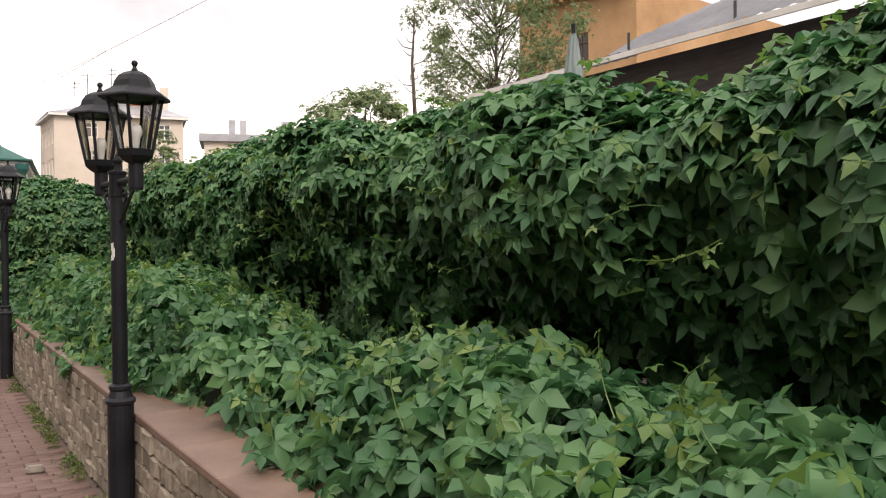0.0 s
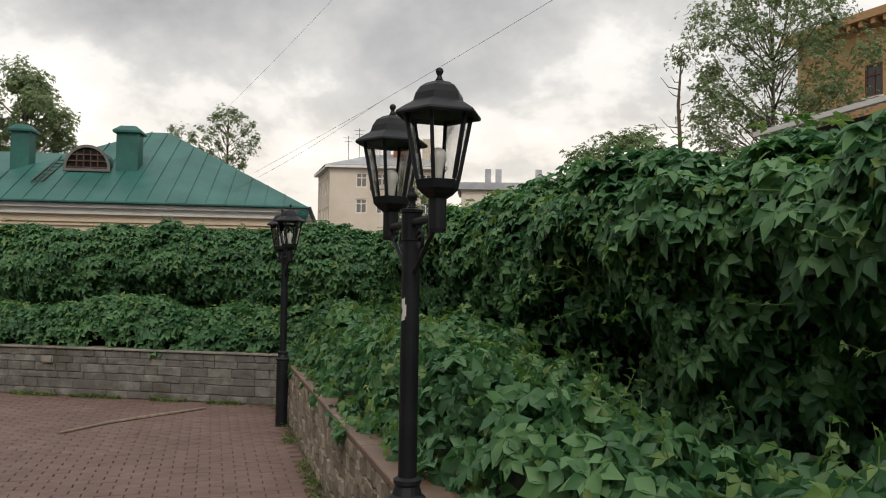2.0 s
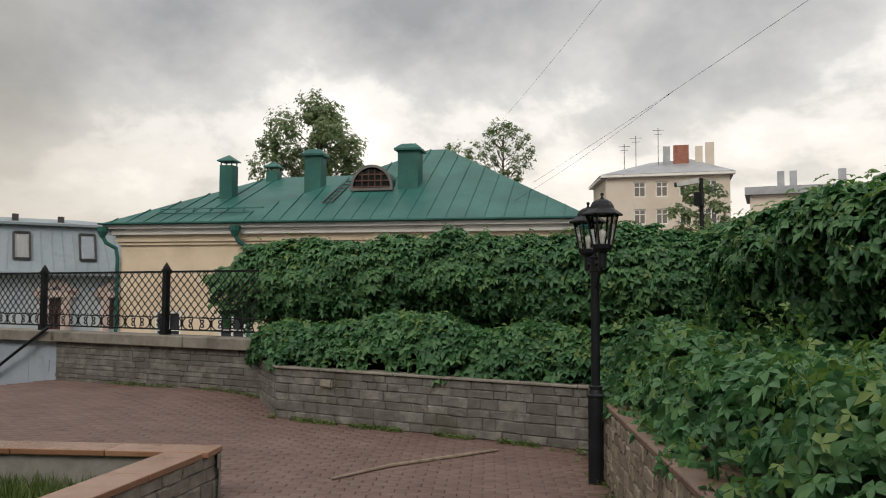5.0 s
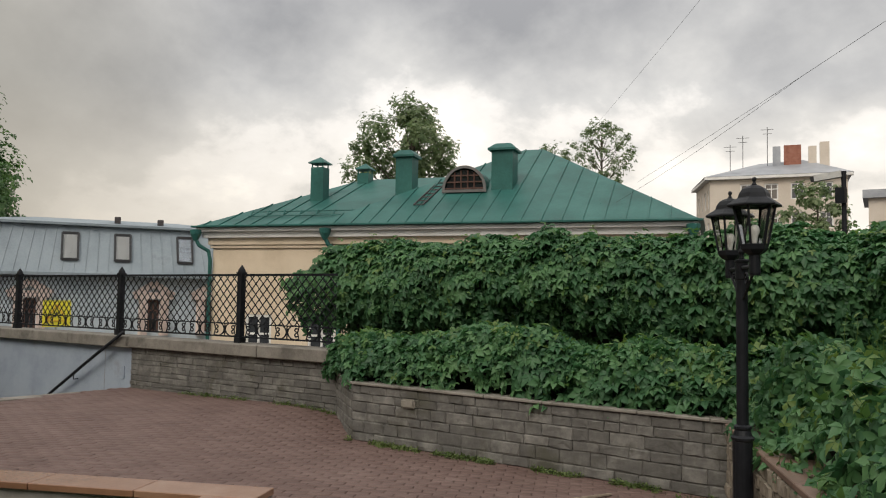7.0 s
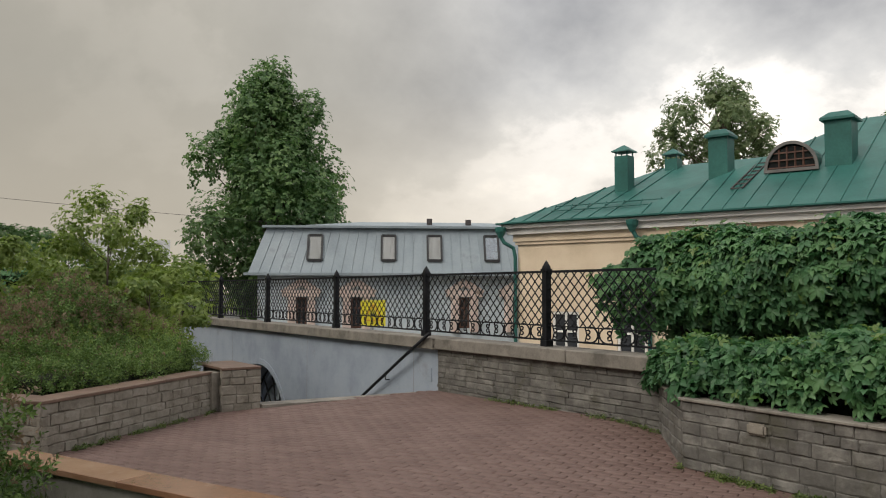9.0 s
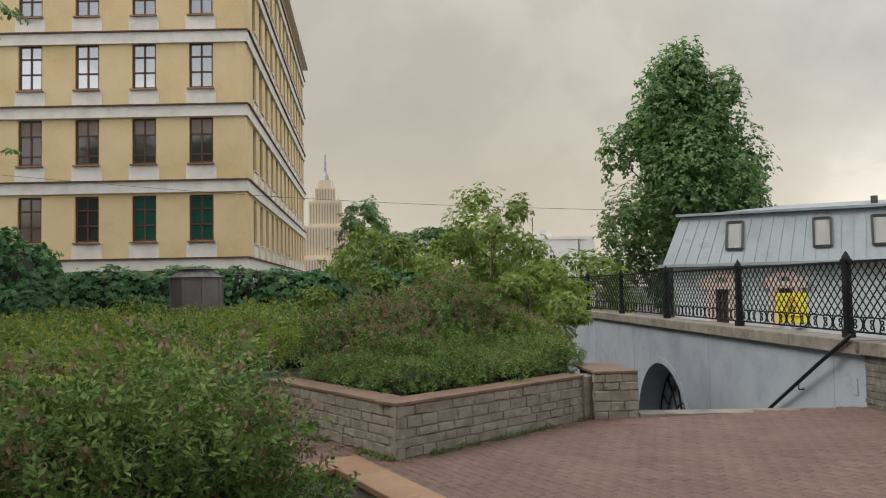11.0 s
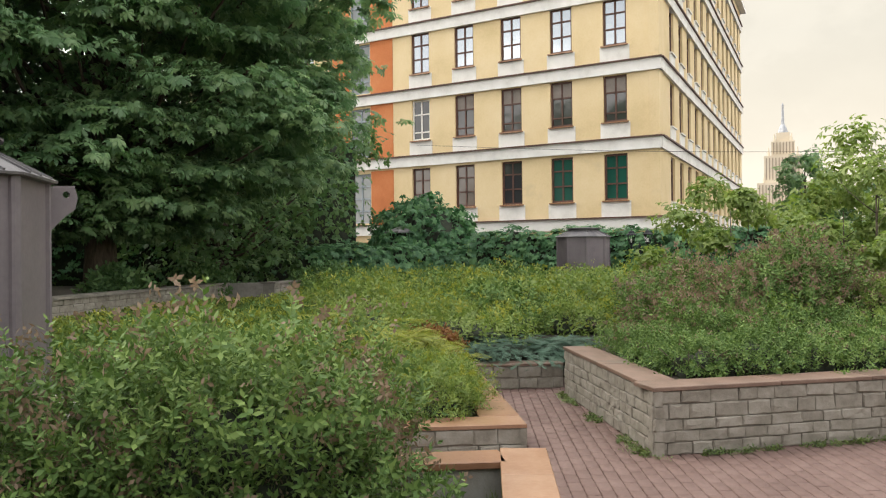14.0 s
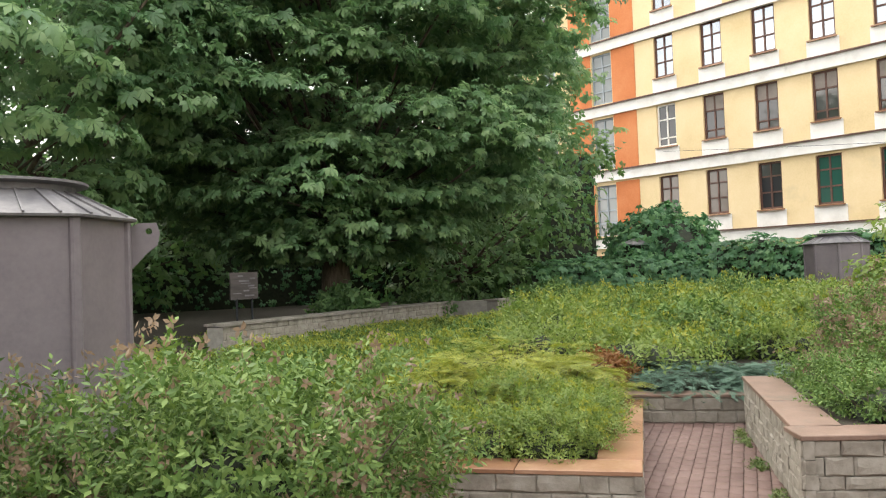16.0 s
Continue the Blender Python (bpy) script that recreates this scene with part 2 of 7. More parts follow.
M["coping_sand"] = material("orange_sandstone", [(0.18, 0.088, 0.05), (0.265, 0.14, 0.083), (0.36, 0.225, 0.148)], 2.2, 0.24, 0.2, 30, obj=0.5, stretch=(1, 1, 3), stain=(2.0, 0.66, (0.40, 0.30, 0.22)), spec=0.5)
M["coping_grey"] = material("grey_concrete_cap", [(0.13, 0.118, 0.10), (0.215, 0.195, 0.168), (0.285, 0.26, 0.225)], 3, 0.85, 0.4, 40, stain=(2.0, 0.56, (0.11, 0.10, 0.085)))
M["plaster_grey"] = material("blue_grey_plaster", [(0.235, 0.275, 0.335), (0.315, 0.36, 0.425), (0.365, 0.41, 0.465)], 1.2, 0.85, 0.25, 50, stain=(1.6, 0.60, (0.25, 0.265, 0.285)))
M["iron"] = material("black_painted_iron", [(0.006, 0.007, 0.009), (0.010, 0.011, 0.014), (0.018, 0.019, 0.023)], 6, 0.5, 0.15, 60, spec=0.25)
M["soil"] = material("dark_soil", [(0.02, 0.015, 0.01), (0.05, 0.038, 0.025)], 7, 0.95, 0.8, 40)
# near-black greens stand in for the shade inside hedges and shrubs
M["core"] = material("foliage_shade_fill", [(0.010, 0.014, 0.008), (0.020, 0.026, 0.014), (0.032, 0.036, 0.020)], 9, 0.95, 0.8, 30)
M["bark"] = material("brown_bark", [(0.04, 0.03, 0.022), (0.09, 0.07, 0.05), (0.14, 0.11, 0.085)], 5, 0.95, 0.9, 30, stretch=(3, 3, 0.6))
M["dry_wood"] = material("dry_grey_wood", [(0.17, 0.13, 0.10), (0.26, 0.205, 0.155), (0.33, 0.27, 0.21)], 12, 0.9, 0.6, 60)
M["asphalt"] = material("asphalt", [(0.035, 0.035, 0.036), (0.055, 0.054, 0.052), (0.08, 0.078, 0.074)], 1.5, 0.9, 0.4, 60)
M["green_roof"] = material("green_sheet_metal", [(0.014, 0.078, 0.066), (0.024, 0.115, 0.098), (0.042, 0.155, 0.132)], 0.7, 0.5, 0.15, 14, stretch=(1, 1, 1), stain=(0.9, 0.6, (0.017, 0.09, 0.07)), spec=0.35)
M["cream"] = material("cream_plaster", [(0.60, 0.48, 0.34), (0.70, 0.57, 0.42), (0.76, 0.63, 0.47)], 0.8, 0.9, 0.15, 30, stain=(0.8, 0.64, (0.52, 0.41, 0.28)))
M["white_trim"] = material("white_painted_trim", [(0.62, 0.60, 0.56), (0.74, 0.72, 0.68), (0.80, 0.78, 0.75)], 1.2, 0.8, 0.1, 30, stain=(1.3, 0.64, (0.5, 0.48, 0.44)))
M["slate_metal"] = material("pale_blue_grey_metal", [(0.19, 0.225, 0.25), (0.255, 0.30, 0.33), (0.31, 0.355, 0.385)], 0.5, 0.55, 0.1, 12, metal=0.0, stain=(0.5, 0.62, (0.16, 0.18, 0.195)))
M["blue_wall"] = material("blue_grey_wall", [(0.40, 0.46, 0.50), (0.50, 0.56, 0.60), (0.56, 0.62, 0.65)], 0.8, 0.9, 0.15, 20)
M["yellow"] = material("yellow_plaster", [(0.58, 0.45, 0.24), (0.68, 0.535, 0.31), (0.73, 0.59, 0.37)], 0.35, 0.9, 0.1, 12, stain=(0.5, 0.64, (0.60, 0.48, 0.29)))
M["orange"] = material("orange_plaster", [(0.42, 0.13, 0.04), (0.52, 0.175, 0.06), (0.58, 0.23, 0.09)], 0.4, 0.9, 0.1, 12)
M["ochre"] = material("ochre_plaster", [(0.36, 0.21, 0.10), (0.46, 0.28, 0.14), (0.52, 0.33, 0.18)], 0.4, 0.9, 0.1, 12)
M["beige_wall"] = material("pale_pinkish_plaster", [(0.52, 0.44, 0.36), (0.62, 0.54, 0.45), (0.68, 0.60, 0.52)], 0.3, 0.9, 0.1, 10, stain=(0.3, 0.6, (0.50, 0.43, 0.36)))
M["surround"] = material("pale_pink_surround", [(0.58, 0.46, 0.41), (0.68, 0.55, 0.49), (0.74, 0.62, 0.56)], 0.8, 0.9, 0.1, 12)
M["white_wall"] = material("white_plaster", [(0.58, 0.58, 0.57), (0.70, 0.70, 0.69), (0.76, 0.76, 0.75)], 0.3, 0.9, 0.1, 10)
M["tin"] = material("grey_tin_roof", [(0.25, 0.26, 0.28), (0.34, 0.35, 0.37), (0.42, 0.43, 0.45)], 0.6, 0.5, 0.1, 10, metal=0.2)
M["dark_wood"] = material("dark_boards", [(0.035, 0.028, 0.028), (0.06, 0.05, 0.048), (0.085, 0.07, 0.068)], 2, 0.8, 0.2, 20, stretch=(1, 1, 8))
M["frame_brown"] = material("brown_window_frame", [(0.06, 0.026, 0.018), (0.095, 0.043, 0.03), (0.13, 0.065, 0.045)], 3, 0.6, 0.1, 20)
M["frame_dark"] = material("dark_window_frame", [(0.02, 0.02, 0.022), (0.04, 0.04, 0.042)], 3, 0.6, 0.1, 20)
M["frame_grey"] = material("grey_brown_rim", [(0.10, 0.095, 0.09), (0.16, 0.15, 0.14)], 3, 0.6, 0.1, 20)
M["brick_red"] = material("red_brick", [(0.20, 0.075, 0.05), (0.30, 0.12, 0.08), (0.36, 0.17, 0.12)], 3, 0.9, 0.3, 20)
M["booth"] = material("mauve_grey_painted_metal", [(0.10, 0.085, 0.095), (0.14, 0.119, 0.129), (0.175, 0.15, 0.16)], 1.5, 0.5, 0.12, 30, stain=(1.2, 0.63, (0.15, 0.13, 0.135)))
M["booth_roof"] = material("weathered_zinc", [(0.085, 0.08, 0.088), (0.135, 0.13, 0.135), (0.20, 0.19, 0.19)], 3, 0.6, 0.15, 30, metal=0.2)
M["sign_yellow"] = material("yellow_sign_film", [(0.75, 0.66, 0.03), (0.82, 0.74, 0.05)], 3, 0.5, 0.0)
M["sign_red"] = material("red_sign_film", [(0.55, 0.05, 0.03), (0.62, 0.08, 0.05)], 3, 0.5, 0.0)
M["sign_black"] = material("black_sign_film", [(0.02, 0.02, 0.02), (0.03, 0.03, 0.03)], 3, 0.5, 0.0)
M["paper"] = material("weathered_paper", [(0.40, 0.39, 0.37), (0.55, 0.54, 0.51), (0.62, 0.60, 0.56)], 9, 0.8, 0.2, 40)
M["bulb"] = material("white_bulb", [(0.75, 0.74, 0.71), (0.82, 0.81, 0.78)], 3, 0.35, 0.0)
M["tower_dark"] = material("shaded_tower_stone", [(0.27, 0.22, 0.17), (0.32, 0.265, 0.205)], 0.05, 0.9, 0.0)
M["tower"] = material("pale_tower_stone", [(0.50, 0.43, 0.32), (0.59, 0.51, 0.39), (0.65, 0.575, 0.45)], 0.05, 0.9, 0.0)
M["blind"] = material("grey_roller_blind", [(0.20, 0.17, 0.15), (0.26, 0.225, 0.20)], 3, 0.8, 0.0)
M["cable"] = material("black_cable", [(0.02, 0.02, 0.02), (0.04, 0.04, 0.04)], 3, 0.7, 0.0)
M["umbrella"] = material("grey_green_canvas", [(0.13, 0.17, 0.17), (0.19, 0.24, 0.235), (0.25, 0.30, 0.29)], 4, 0.85, 0.3, 60, stretch=(4, 4, 0.5))
M["grass"] = leaf_material("grass_blades", (0.045, 0.075, 0.018), (0.09, 0.14, 0.035), (0.16, 0.20, 0.06), 0.6)
M["vine"] = leaf_material("creeper_leaves", (0.029, 0.080, 0.036), (0.060, 0.152, 0.064), (0.120, 0.240, 0.096), 0.52, 0.30, spec=0.38)
M["vine_young"] = leaf_material("young_creeper_leaves", (0.05, 0.12, 0.03), (0.09, 0.18, 0.045), (0.16, 0.235, 0.065), 0.5, 0.35)
M["spirea"] = leaf_material("spirea_leaves", (0.040, 0.080, 0.019), (0.090, 0.158, 0.040), (0.180, 0.258, 0.072), 0.6, 0.18, spec=0.25)
M["spirea_dull"] = leaf_material("dry_spirea_tips", (0.12, 0.085, 0.055), (0.19, 0.135, 0.09), (0.26, 0.19, 0.13), 0.7)
M["gold"] = leaf_material("golden_leaves", (0.115, 0.15, 0.025), (0.22, 0.255, 0.035), (0.36, 0.36, 0.06), 0.5)
M["lime"] = leaf_material("light_green_leaves", (0.085, 0.138, 0.03), (0.15, 0.215, 0.05), (0.245, 0.31, 0.085), 0.55, 0.4)
M["juniper"] = leaf_material("blue_green_juniper", (0.035, 0.080, 0.052), (0.065, 0.13, 0.085), (0.105, 0.18, 0.125), 0.7, 0.1)
M["rust"] = leaf_material("rusty_leaves", (0.14, 0.06, 0.02), (0.22, 0.10, 0.035), (0.28, 0.15, 0.06), 0.7)
M["chestnut"] = leaf_material("chestnut_leaves", (0.072, 0.148, 0.070), (0.145, 0.25, 0.118), (0.245, 0.36, 0.165), 0.46, 0.42, 0.4)
M["tree_leaf"] = leaf_material("linden_leaves", (0.048, 0.105, 0.038), (0.088, 0.168, 0.058), (0.145, 0.235, 0.082), 0.6, 0.35, 0.4)
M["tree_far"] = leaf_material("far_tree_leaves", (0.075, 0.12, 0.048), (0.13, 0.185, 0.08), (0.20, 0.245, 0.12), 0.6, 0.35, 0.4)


def glass_material(name, tint, rough=0.02):
    """Thin clear sheet: see-through, with gloss at grazing angles."""
    m = bpy.data.materials.new(name)
    m.use_nodes = True
    t = m.node_tree
    clear = t.nodes.new("ShaderNodeBsdfTransparent")
    clear.inputs[0].default_value = (*tint, 1)
    gloss = t.nodes.new("ShaderNodeBsdfGlossy")
    gloss.inputs["Roughness"].default_value = rough
    fres = t.nodes.new("ShaderNodeFresnel")
    fres.inputs["IOR"].default_value = 1.4
    mx = t.nodes.new("ShaderNodeMixShader")
    t.links.new(fres.outputs[0], mx.inputs[0])
    t.links.new(clear.outputs[0], mx.inputs[1])
    t.links.new(gloss.outputs[0], mx.inputs[2])
    t.links.new(mx.outputs[0], t.nodes["Material Output"].inputs[0])
    return m


def pane_material(name, tint, rough=0.06):
    """Window panes of far houses: an even tint, mostly dark rooms, under glossy glass."""
    m = bpy.data.materials.new(name)
    m.use_nodes = True
    b = m.node_tree.nodes["Principled BSDF"]
    b.inputs["Base Color"].default_value = (*tint, 1)
    b.inputs["Roughness"].default_value = rough
    b.inputs["Specular IOR Level"].default_value = 1.0
    b.inputs["IOR"].default_value = 1.5
    return m


M["glass"] = glass_material("lantern_glass", (0.95, 0.945, 0.93), 0.04)
M["pane"] = pane_material("window_pane", (0.035, 0.037, 0.04))
M["pane_pale"] = pane_material("blind_behind_pane", (0.13, 0.105, 0.085), 0.15)
M["pane_teal"] = pane_material("teal_curtain_pane", (0.015, 0.085, 0.065), 0.12)
# pale base colour stands in for sky mirrored in the roof windows
M["pane_roof"] = pane_material("painted_sky_pane", (0.58, 0.59, 0.58), 0.1)
M["pane_stair"] = pane_material("stairwell_glass", (0.20, 0.22, 0.22), 0.15)
M["pane_sky"] = pane_material("mirroring_pane", (0.50, 0.54, 0.58), 0.03)
M["pane_sky"].node_tree.nodes["Principled BSDF"].inputs["Metallic"].default_value = 0.75


# ---- mesh helpers ----
def box(bm, c, size, rz=0.0, m=None):
    r = bmesh.ops.create_cube(bm, size=1.0)
    mt = Matrix.Translation(c) @ Matrix.Rotation(rz, 4, "Z") @ (m or Matrix()) @ Matrix.Diagonal((*size, 1))
    bmesh.ops.transform(bm, matrix=mt, verts=r["verts"])
    return r["verts"]


def beam(bm, a, b, w, h=None):
    """A square bar from a to b."""
    a, b = Vector(a), Vector(b)
    d = b - a
    r = bmesh.ops.create_cube(bm, size=1.0)
    q = d.to_track_quat("Y", "Z").to_matrix().to_4x4()
    bmesh.ops.transform(bm, matrix=Matrix.Translation((a + b) / 2) @ q @ Matrix.Diagonal((w, d.length, h or w, 1)), verts=r["verts"])


def lathe(bm, profile, c=(0, 0, 0), seg=16, turn=0.0):
    """Profile of (radius, height), turned round the upright axis."""
    rings = []
    for rad, z in profile:
        rings.append([bm.verts.new((c[0] + rad * math.cos(turn + 2 * math.pi * k / seg), c[1] + rad * math.sin(turn + 2 * math.pi * k / seg), c[2] + z)) for k in range(seg)])
    for a, b in zip(rings, rings[1:]):
        for k in range(seg):
            bm.faces.new((a[k], a[(k + 1) % seg], b[(k + 1) % seg], b[k]))
    bm.faces.new(list(reversed(rings[0])))
    bm.faces.new(rings[-1])


def tube(bm, pts, rad, seg=6):
    """Round bar along points; rad may be a list, thin towards the end."""
    pts = [Vector(p) for p in pts]
    rads = rad if isinstance(rad, (list, tuple)) else [rad] * len(pts)
    rings = []
    for i, p in enumerate(pts):
        d = (pts[min(i + 1, len(pts) - 1)] - pts[max(i - 1, 0)]).normalized()
        u = d.orthogonal().normalized() if i == 0 else (rings_u - d * rings_u.dot(d)).normalized()
        rings_u = u
        v = d.cross(u)
        rings.append([bm.verts.new(p + (u * math.cos(2 * math.pi * k / seg) + v * math.sin(2 * math.pi * k / seg)) * rads[i]) for k in range(seg)])
    for a, b in zip(rings, rings[1:]):
        for k in range(seg):
            bm.faces.new((a[k], a[(k + 1) % seg], b[(k + 1) % seg], b[k]))
    bm.faces.new(list(reversed(rings[0])))
    bm.faces.new(rings[-1])


def mesh_of(name, bm, mat, smooth=False):
    bmesh.ops.recalc_face_normals(bm, faces=bm.faces)
    me = bpy.data.meshes.new(name)
    bm.to_mesh(me)
    bm.free()
    for m in mat if isinstance(mat, (list, tuple)) else (mat,):
        me.materials.append(M[m])
    if smooth:
        me.polygons.foreach_set("use_smooth", [True] * len(me.polygons))
    return me


def part(name, bm, mat, parent=None, label="", smooth=False):
    ob = new(name, mesh_of(name, bm, mat, smooth))
    ob.parent = parent
    return tagged(ob, label)


def shared(name, me, parent, m):
    ob = new(name, me)
    ob.parent = parent
    ob.matrix_basis = m
    return ob


def thing(name, at=(0, 0, 0), label="", category="", group="", kind="", rz=0.0):
    ob = new(name)
    ob.empty_display_size = 0.2
    ob.matrix_basis = Matrix.Translation(at) @ Matrix.Rotation(rz, 4, "Z")
    return tagged(ob, label, category, group, kind)


def prism(bm, outline, z0, z1):
    """An upright slab on an outline of (x, y); z1 may be a function of x, y."""
    lo = [bm.verts.new((x, y, z0)) for x, y in outline]
    hi = [bm.verts.new((x, y, z1)) for x, y in outline]
    n = len(outline)
    for k in range(n):
        bm.faces.new((lo[k], lo[(k + 1) % n], hi[(k + 1) % n], hi[k]))
    bm.faces.new(hi)
    bm.faces.new(list(reversed(lo)))


def cloud_mesh(name, verts, faces, mat):
    """A large mesh from arrays: verts n x 3, faces m x k."""
    me = bpy.data.meshes.new(name)
    k = faces.shape[1]
    me.vertices.add(len(verts))
    me.vertices.foreach_set("co", np.ascontiguousarray(verts, dtype=np.float32).ravel())
    me.loops.add(faces.size)
    me.loops.foreach_set("vertex_index", faces.astype(np.int32).ravel())
    me.polygons.add(len(faces))
    me.polygons.foreach_set("loop_start", np.arange(0, faces.size, k, dtype=np.int32))
    me.update(calc_edges=True)
    me.materials.append(M[mat])
    return me


# ---- foliage ----
rng = np.random.default_rng(7)


def leaflet(length, width, turn, fold=0.22, droop=0.3, fine=True):
    """One ovate leaflet in the xy plane from the origin, cupped and drooping: verts and triangles."""
    if fine == 2:
        pts = ((0, 0, 0), (-0.36, 0.30, 0.9), (0.36, 0.30, 0.9), (-0.50, 0.56, 1.0), (0.50, 0.56, 1.0), (0, 0.5, 0), (0, 1.0, 0.1))
        tris = [(0, 2, 5), (0, 5, 1), (5, 2, 4), (5, 3, 1), (5, 4, 6), (5, 6, 3)]
    elif fine == 3:
        pts = ((0, 0, 0), (-0.5, 0.74, 0.7), (0.5, 0.74, 0.7), (0, 1.0, 0))
        tris = [(0, 2, 1), (1, 2, 3)]
    elif fine:
        pts = ((0, 0, 0), (-0.5, 0.5, 1.0), (0.5, 0.5, 1.0), (0, 0.46, 0), (0, 1.0, 0))
        tris = [(0, 2, 3), (0, 3, 1), (3, 2, 4), (3, 4, 1)]
    else:
        pts = ((0, 0, 0), (-0.5, 0.6, 0.7), (0.5, 0.6, 0.7), (0, 1.0, 0))
        tris = [(0, 2, 1), (1, 2, 3)]
    out = []
    for x, y, z in pts:
        x, y, z = x * width, y * length, z * fold * width - droop * length * 0.5 * y * y
        out.append((x * math.cos(turn) - y * math.sin(turn), x * math.sin(turn) + y * math.cos(turn), z))
    return np.array(out), np.array(tris)


def palmate(n, spread, length, width, fine=True, droop=0.3):
    """A leaf of n leaflets spread as a fan; they share the stalk's end, so that a leaf is one island."""
    vs, fs = [], []
    step = {3: 4, 2: 7, True: 5, False: 4}[fine]
    for k in range(n):
        a = (k / (n - 1) - 0.5) * spread if n > 1 else 0
        v, f = leaflet(length * (1 - 0.28 * abs(k / max(1, n - 1) - 0.5) * 2), width * (1 + 0.12 * math.sin(k * 2.3)), a, fine=fine, droop=droop * (1 + 0.5 * math.sin(k * 1.9)))
        fs.append(f + step * k)
        vs.append(v)
    v, f = np.concatenate(vs), np.concatenate(fs)
    for k in range(1, n):
        f[f == step * k] = 0
    return v, f


SIMPLE = (np.array([(0, 0, 0), (-0.26, 0.45, 0.06), (0.26, 0.45, 0.06), (0, 1.0, -0.12)]), np.array([(0, 2, 1), (1, 2, 3)]))
IVY5 = palmate(5, 4.3, 1.0, 0.60, True, 0.5)
VINE5 = palmate(5, 4.3, 1.0, 0.50, 2, 0.65)
IVY3 = palmate(3, 2.6, 1.0, 0.48, True, 0.4)
FAR5 = palmate(5, 3.9, 1.0, 0.50, False)
FAR3 = palmate(3, 2.8, 1.0, 0.60, False)
CHEST = palmate(7, 3.7, 1.0, 0.38, 3, 0.9)


def sprig(n):
    """A short twig with simple leaves set round it."""
    vs, fs = [], []
    for k in range(n):
        c, s = math.cos(k * 2.4), math.sin(k * 2.4)
        w = SIMPLE[0] * np.array((0.64, 0.6, 0.6))
        vs.append(np.stack([w[:, 0] * c - w[:, 1] * s, k / n + w[:, 1] * 0.35, w[:, 0] * s + w[:, 1] * c], 1))
        fs.append(SIMPLE[1] + 4 * k)
    return np.concatenate(vs), np.concatenate(fs)


SPRIG, SPRIG_FAR = sprig(5), sprig(3)


def shoot(n, leaf=0.36, width=0.44):
    """An upright leafy shoot of length one: a thin stem with pointed, folded leaves set round it in a spiral."""
    vs = [np.array([(-0.008, -0.3, 0), (0.008, -0.3, 0), (0.004, 0.95, 0), (-0.004, 0.95, 0)])]
    fs = [np.array([(0, 1, 2), (0, 2, 3)])]
    for k in range(n):
        f = (k + 0.5) / n
        turn = k * 2.4
        out = np.array((math.cos(turn), 0.0, math.sin(turn)))
        lift = 0.25 + 0.75 * f
        d = out + np.array((0, lift, 0))
        d /= np.linalg.norm(d)
        side = np.cross(d, np.array((0, 1.0, 0)))
        side /= np.linalg.norm(side)
        face = np.cross(side, d)
        size = leaf * (0.75 + 0.6 * f * (1 - f) * 2) * (1 - 0.35 * f)
        base = np.array((0, 0.08 + 0.86 * f, 0)) + out * 0.012
        pts = [base, base + d * size * 0.45 - side * size * width * 0.5, base + d * size * 0.45 + side * size * width * 0.5, base + d * size * 0.48 - face * size * 0.05, base + d * size - face * size * 0.06]
        fs.append(np.array([(0, 2, 3), (0, 3, 1), (3, 2, 4), (3, 4, 1)]) + 4 + 5 * k)
        vs.append(np.array(pts))
    return np.concatenate(vs), np.concatenate(fs)


def spray(n):
    """A flat feathery juniper spray: a stem with short pointed side twigs."""
    vs, fs = [], []
    for k in range(n):
        f = (k + 0.5) / n
        for sd in (-1, 1):
            ln = 0.34 * (1 - 0.75 * f) + 0.06
            b = np.array((0, f * 0.9, -0.10 * f * f))
            tip = b + np.array((sd * ln * 0.75, ln * 0.72, 0.05))
            w = np.array((0, 0.035, 0))
            q = len(vs) * 3
            vs.append(np.array([b - w, b + w, tip]))
            fs.append(np.array([(q, q + 1, q + 2)]))
    q = len(vs) * 3
    vs.append(np.array([(-0.03, 0, 0), (0.03, 0, 0), (0, 1.05, -0.12)]))
    fs.append(np.array([(q, q + 1, q + 2)]))
    return np.concatenate(vs), np.concatenate(fs)


SHOOT, SHOOT_FAR, SPRAY = shoot(10), shoot(7, 0.44, 0.46), spray(8)


def scatter(points, normals, size, template, jitter=0.5, hang=0.4, spread=0.35, aim=None):
    """Copies of a leaf at the points. Its blade faces the normal, its tip hangs down by the share hang, or follows aim."""
    tv, tf = template
    n = len(points)
    nm = normals + rng.normal(0, jitter, (n, 3))
    nm /= np.linalg.norm(nm, axis=1, keepdims=True) + 1e-9
    ydir = rng.normal(0, 1, (n, 3)) * (1 - hang) + np.array((0, 0, -1.0)) * hang * 1.6
    if aim is not None:
        ydir = aim + rng.normal(0, 0.45, (n, 3))
    ydir -= nm * np.sum(ydir * nm, 1, keepdims=True)
    ydir /= np.linalg.norm(ydir, axis=1, keepdims=True) + 1e-9
    xdir = np.cross(ydir, nm)
    s = size * (1 + rng.uniform(-spread, spread, (n, 1, 1)))
    loc = tv[None] * s
    v = points[:, None] + loc[:, :, :1] * xdir[:, None] + loc[:, :, 1:2] * ydir[:, None] + loc[:, :, 2:] * nm[:, None]
    f = tf[None] + (np.arange(n) * len(tv))[:, None, None]
    return v.reshape(-1, 3), f.reshape(-1, 3)


def foliage(name, points, normals, size, template, mat, parent=None, label="", **kw):
    v, f = scatter(np.asarray(points, float), np.asarray(normals, float), size, template, **kw)
    ob = new(name, cloud_mesh(name, v, f, mat))
    ob.parent = parent
    tagged(ob, label, kind="stuff")
    return ob


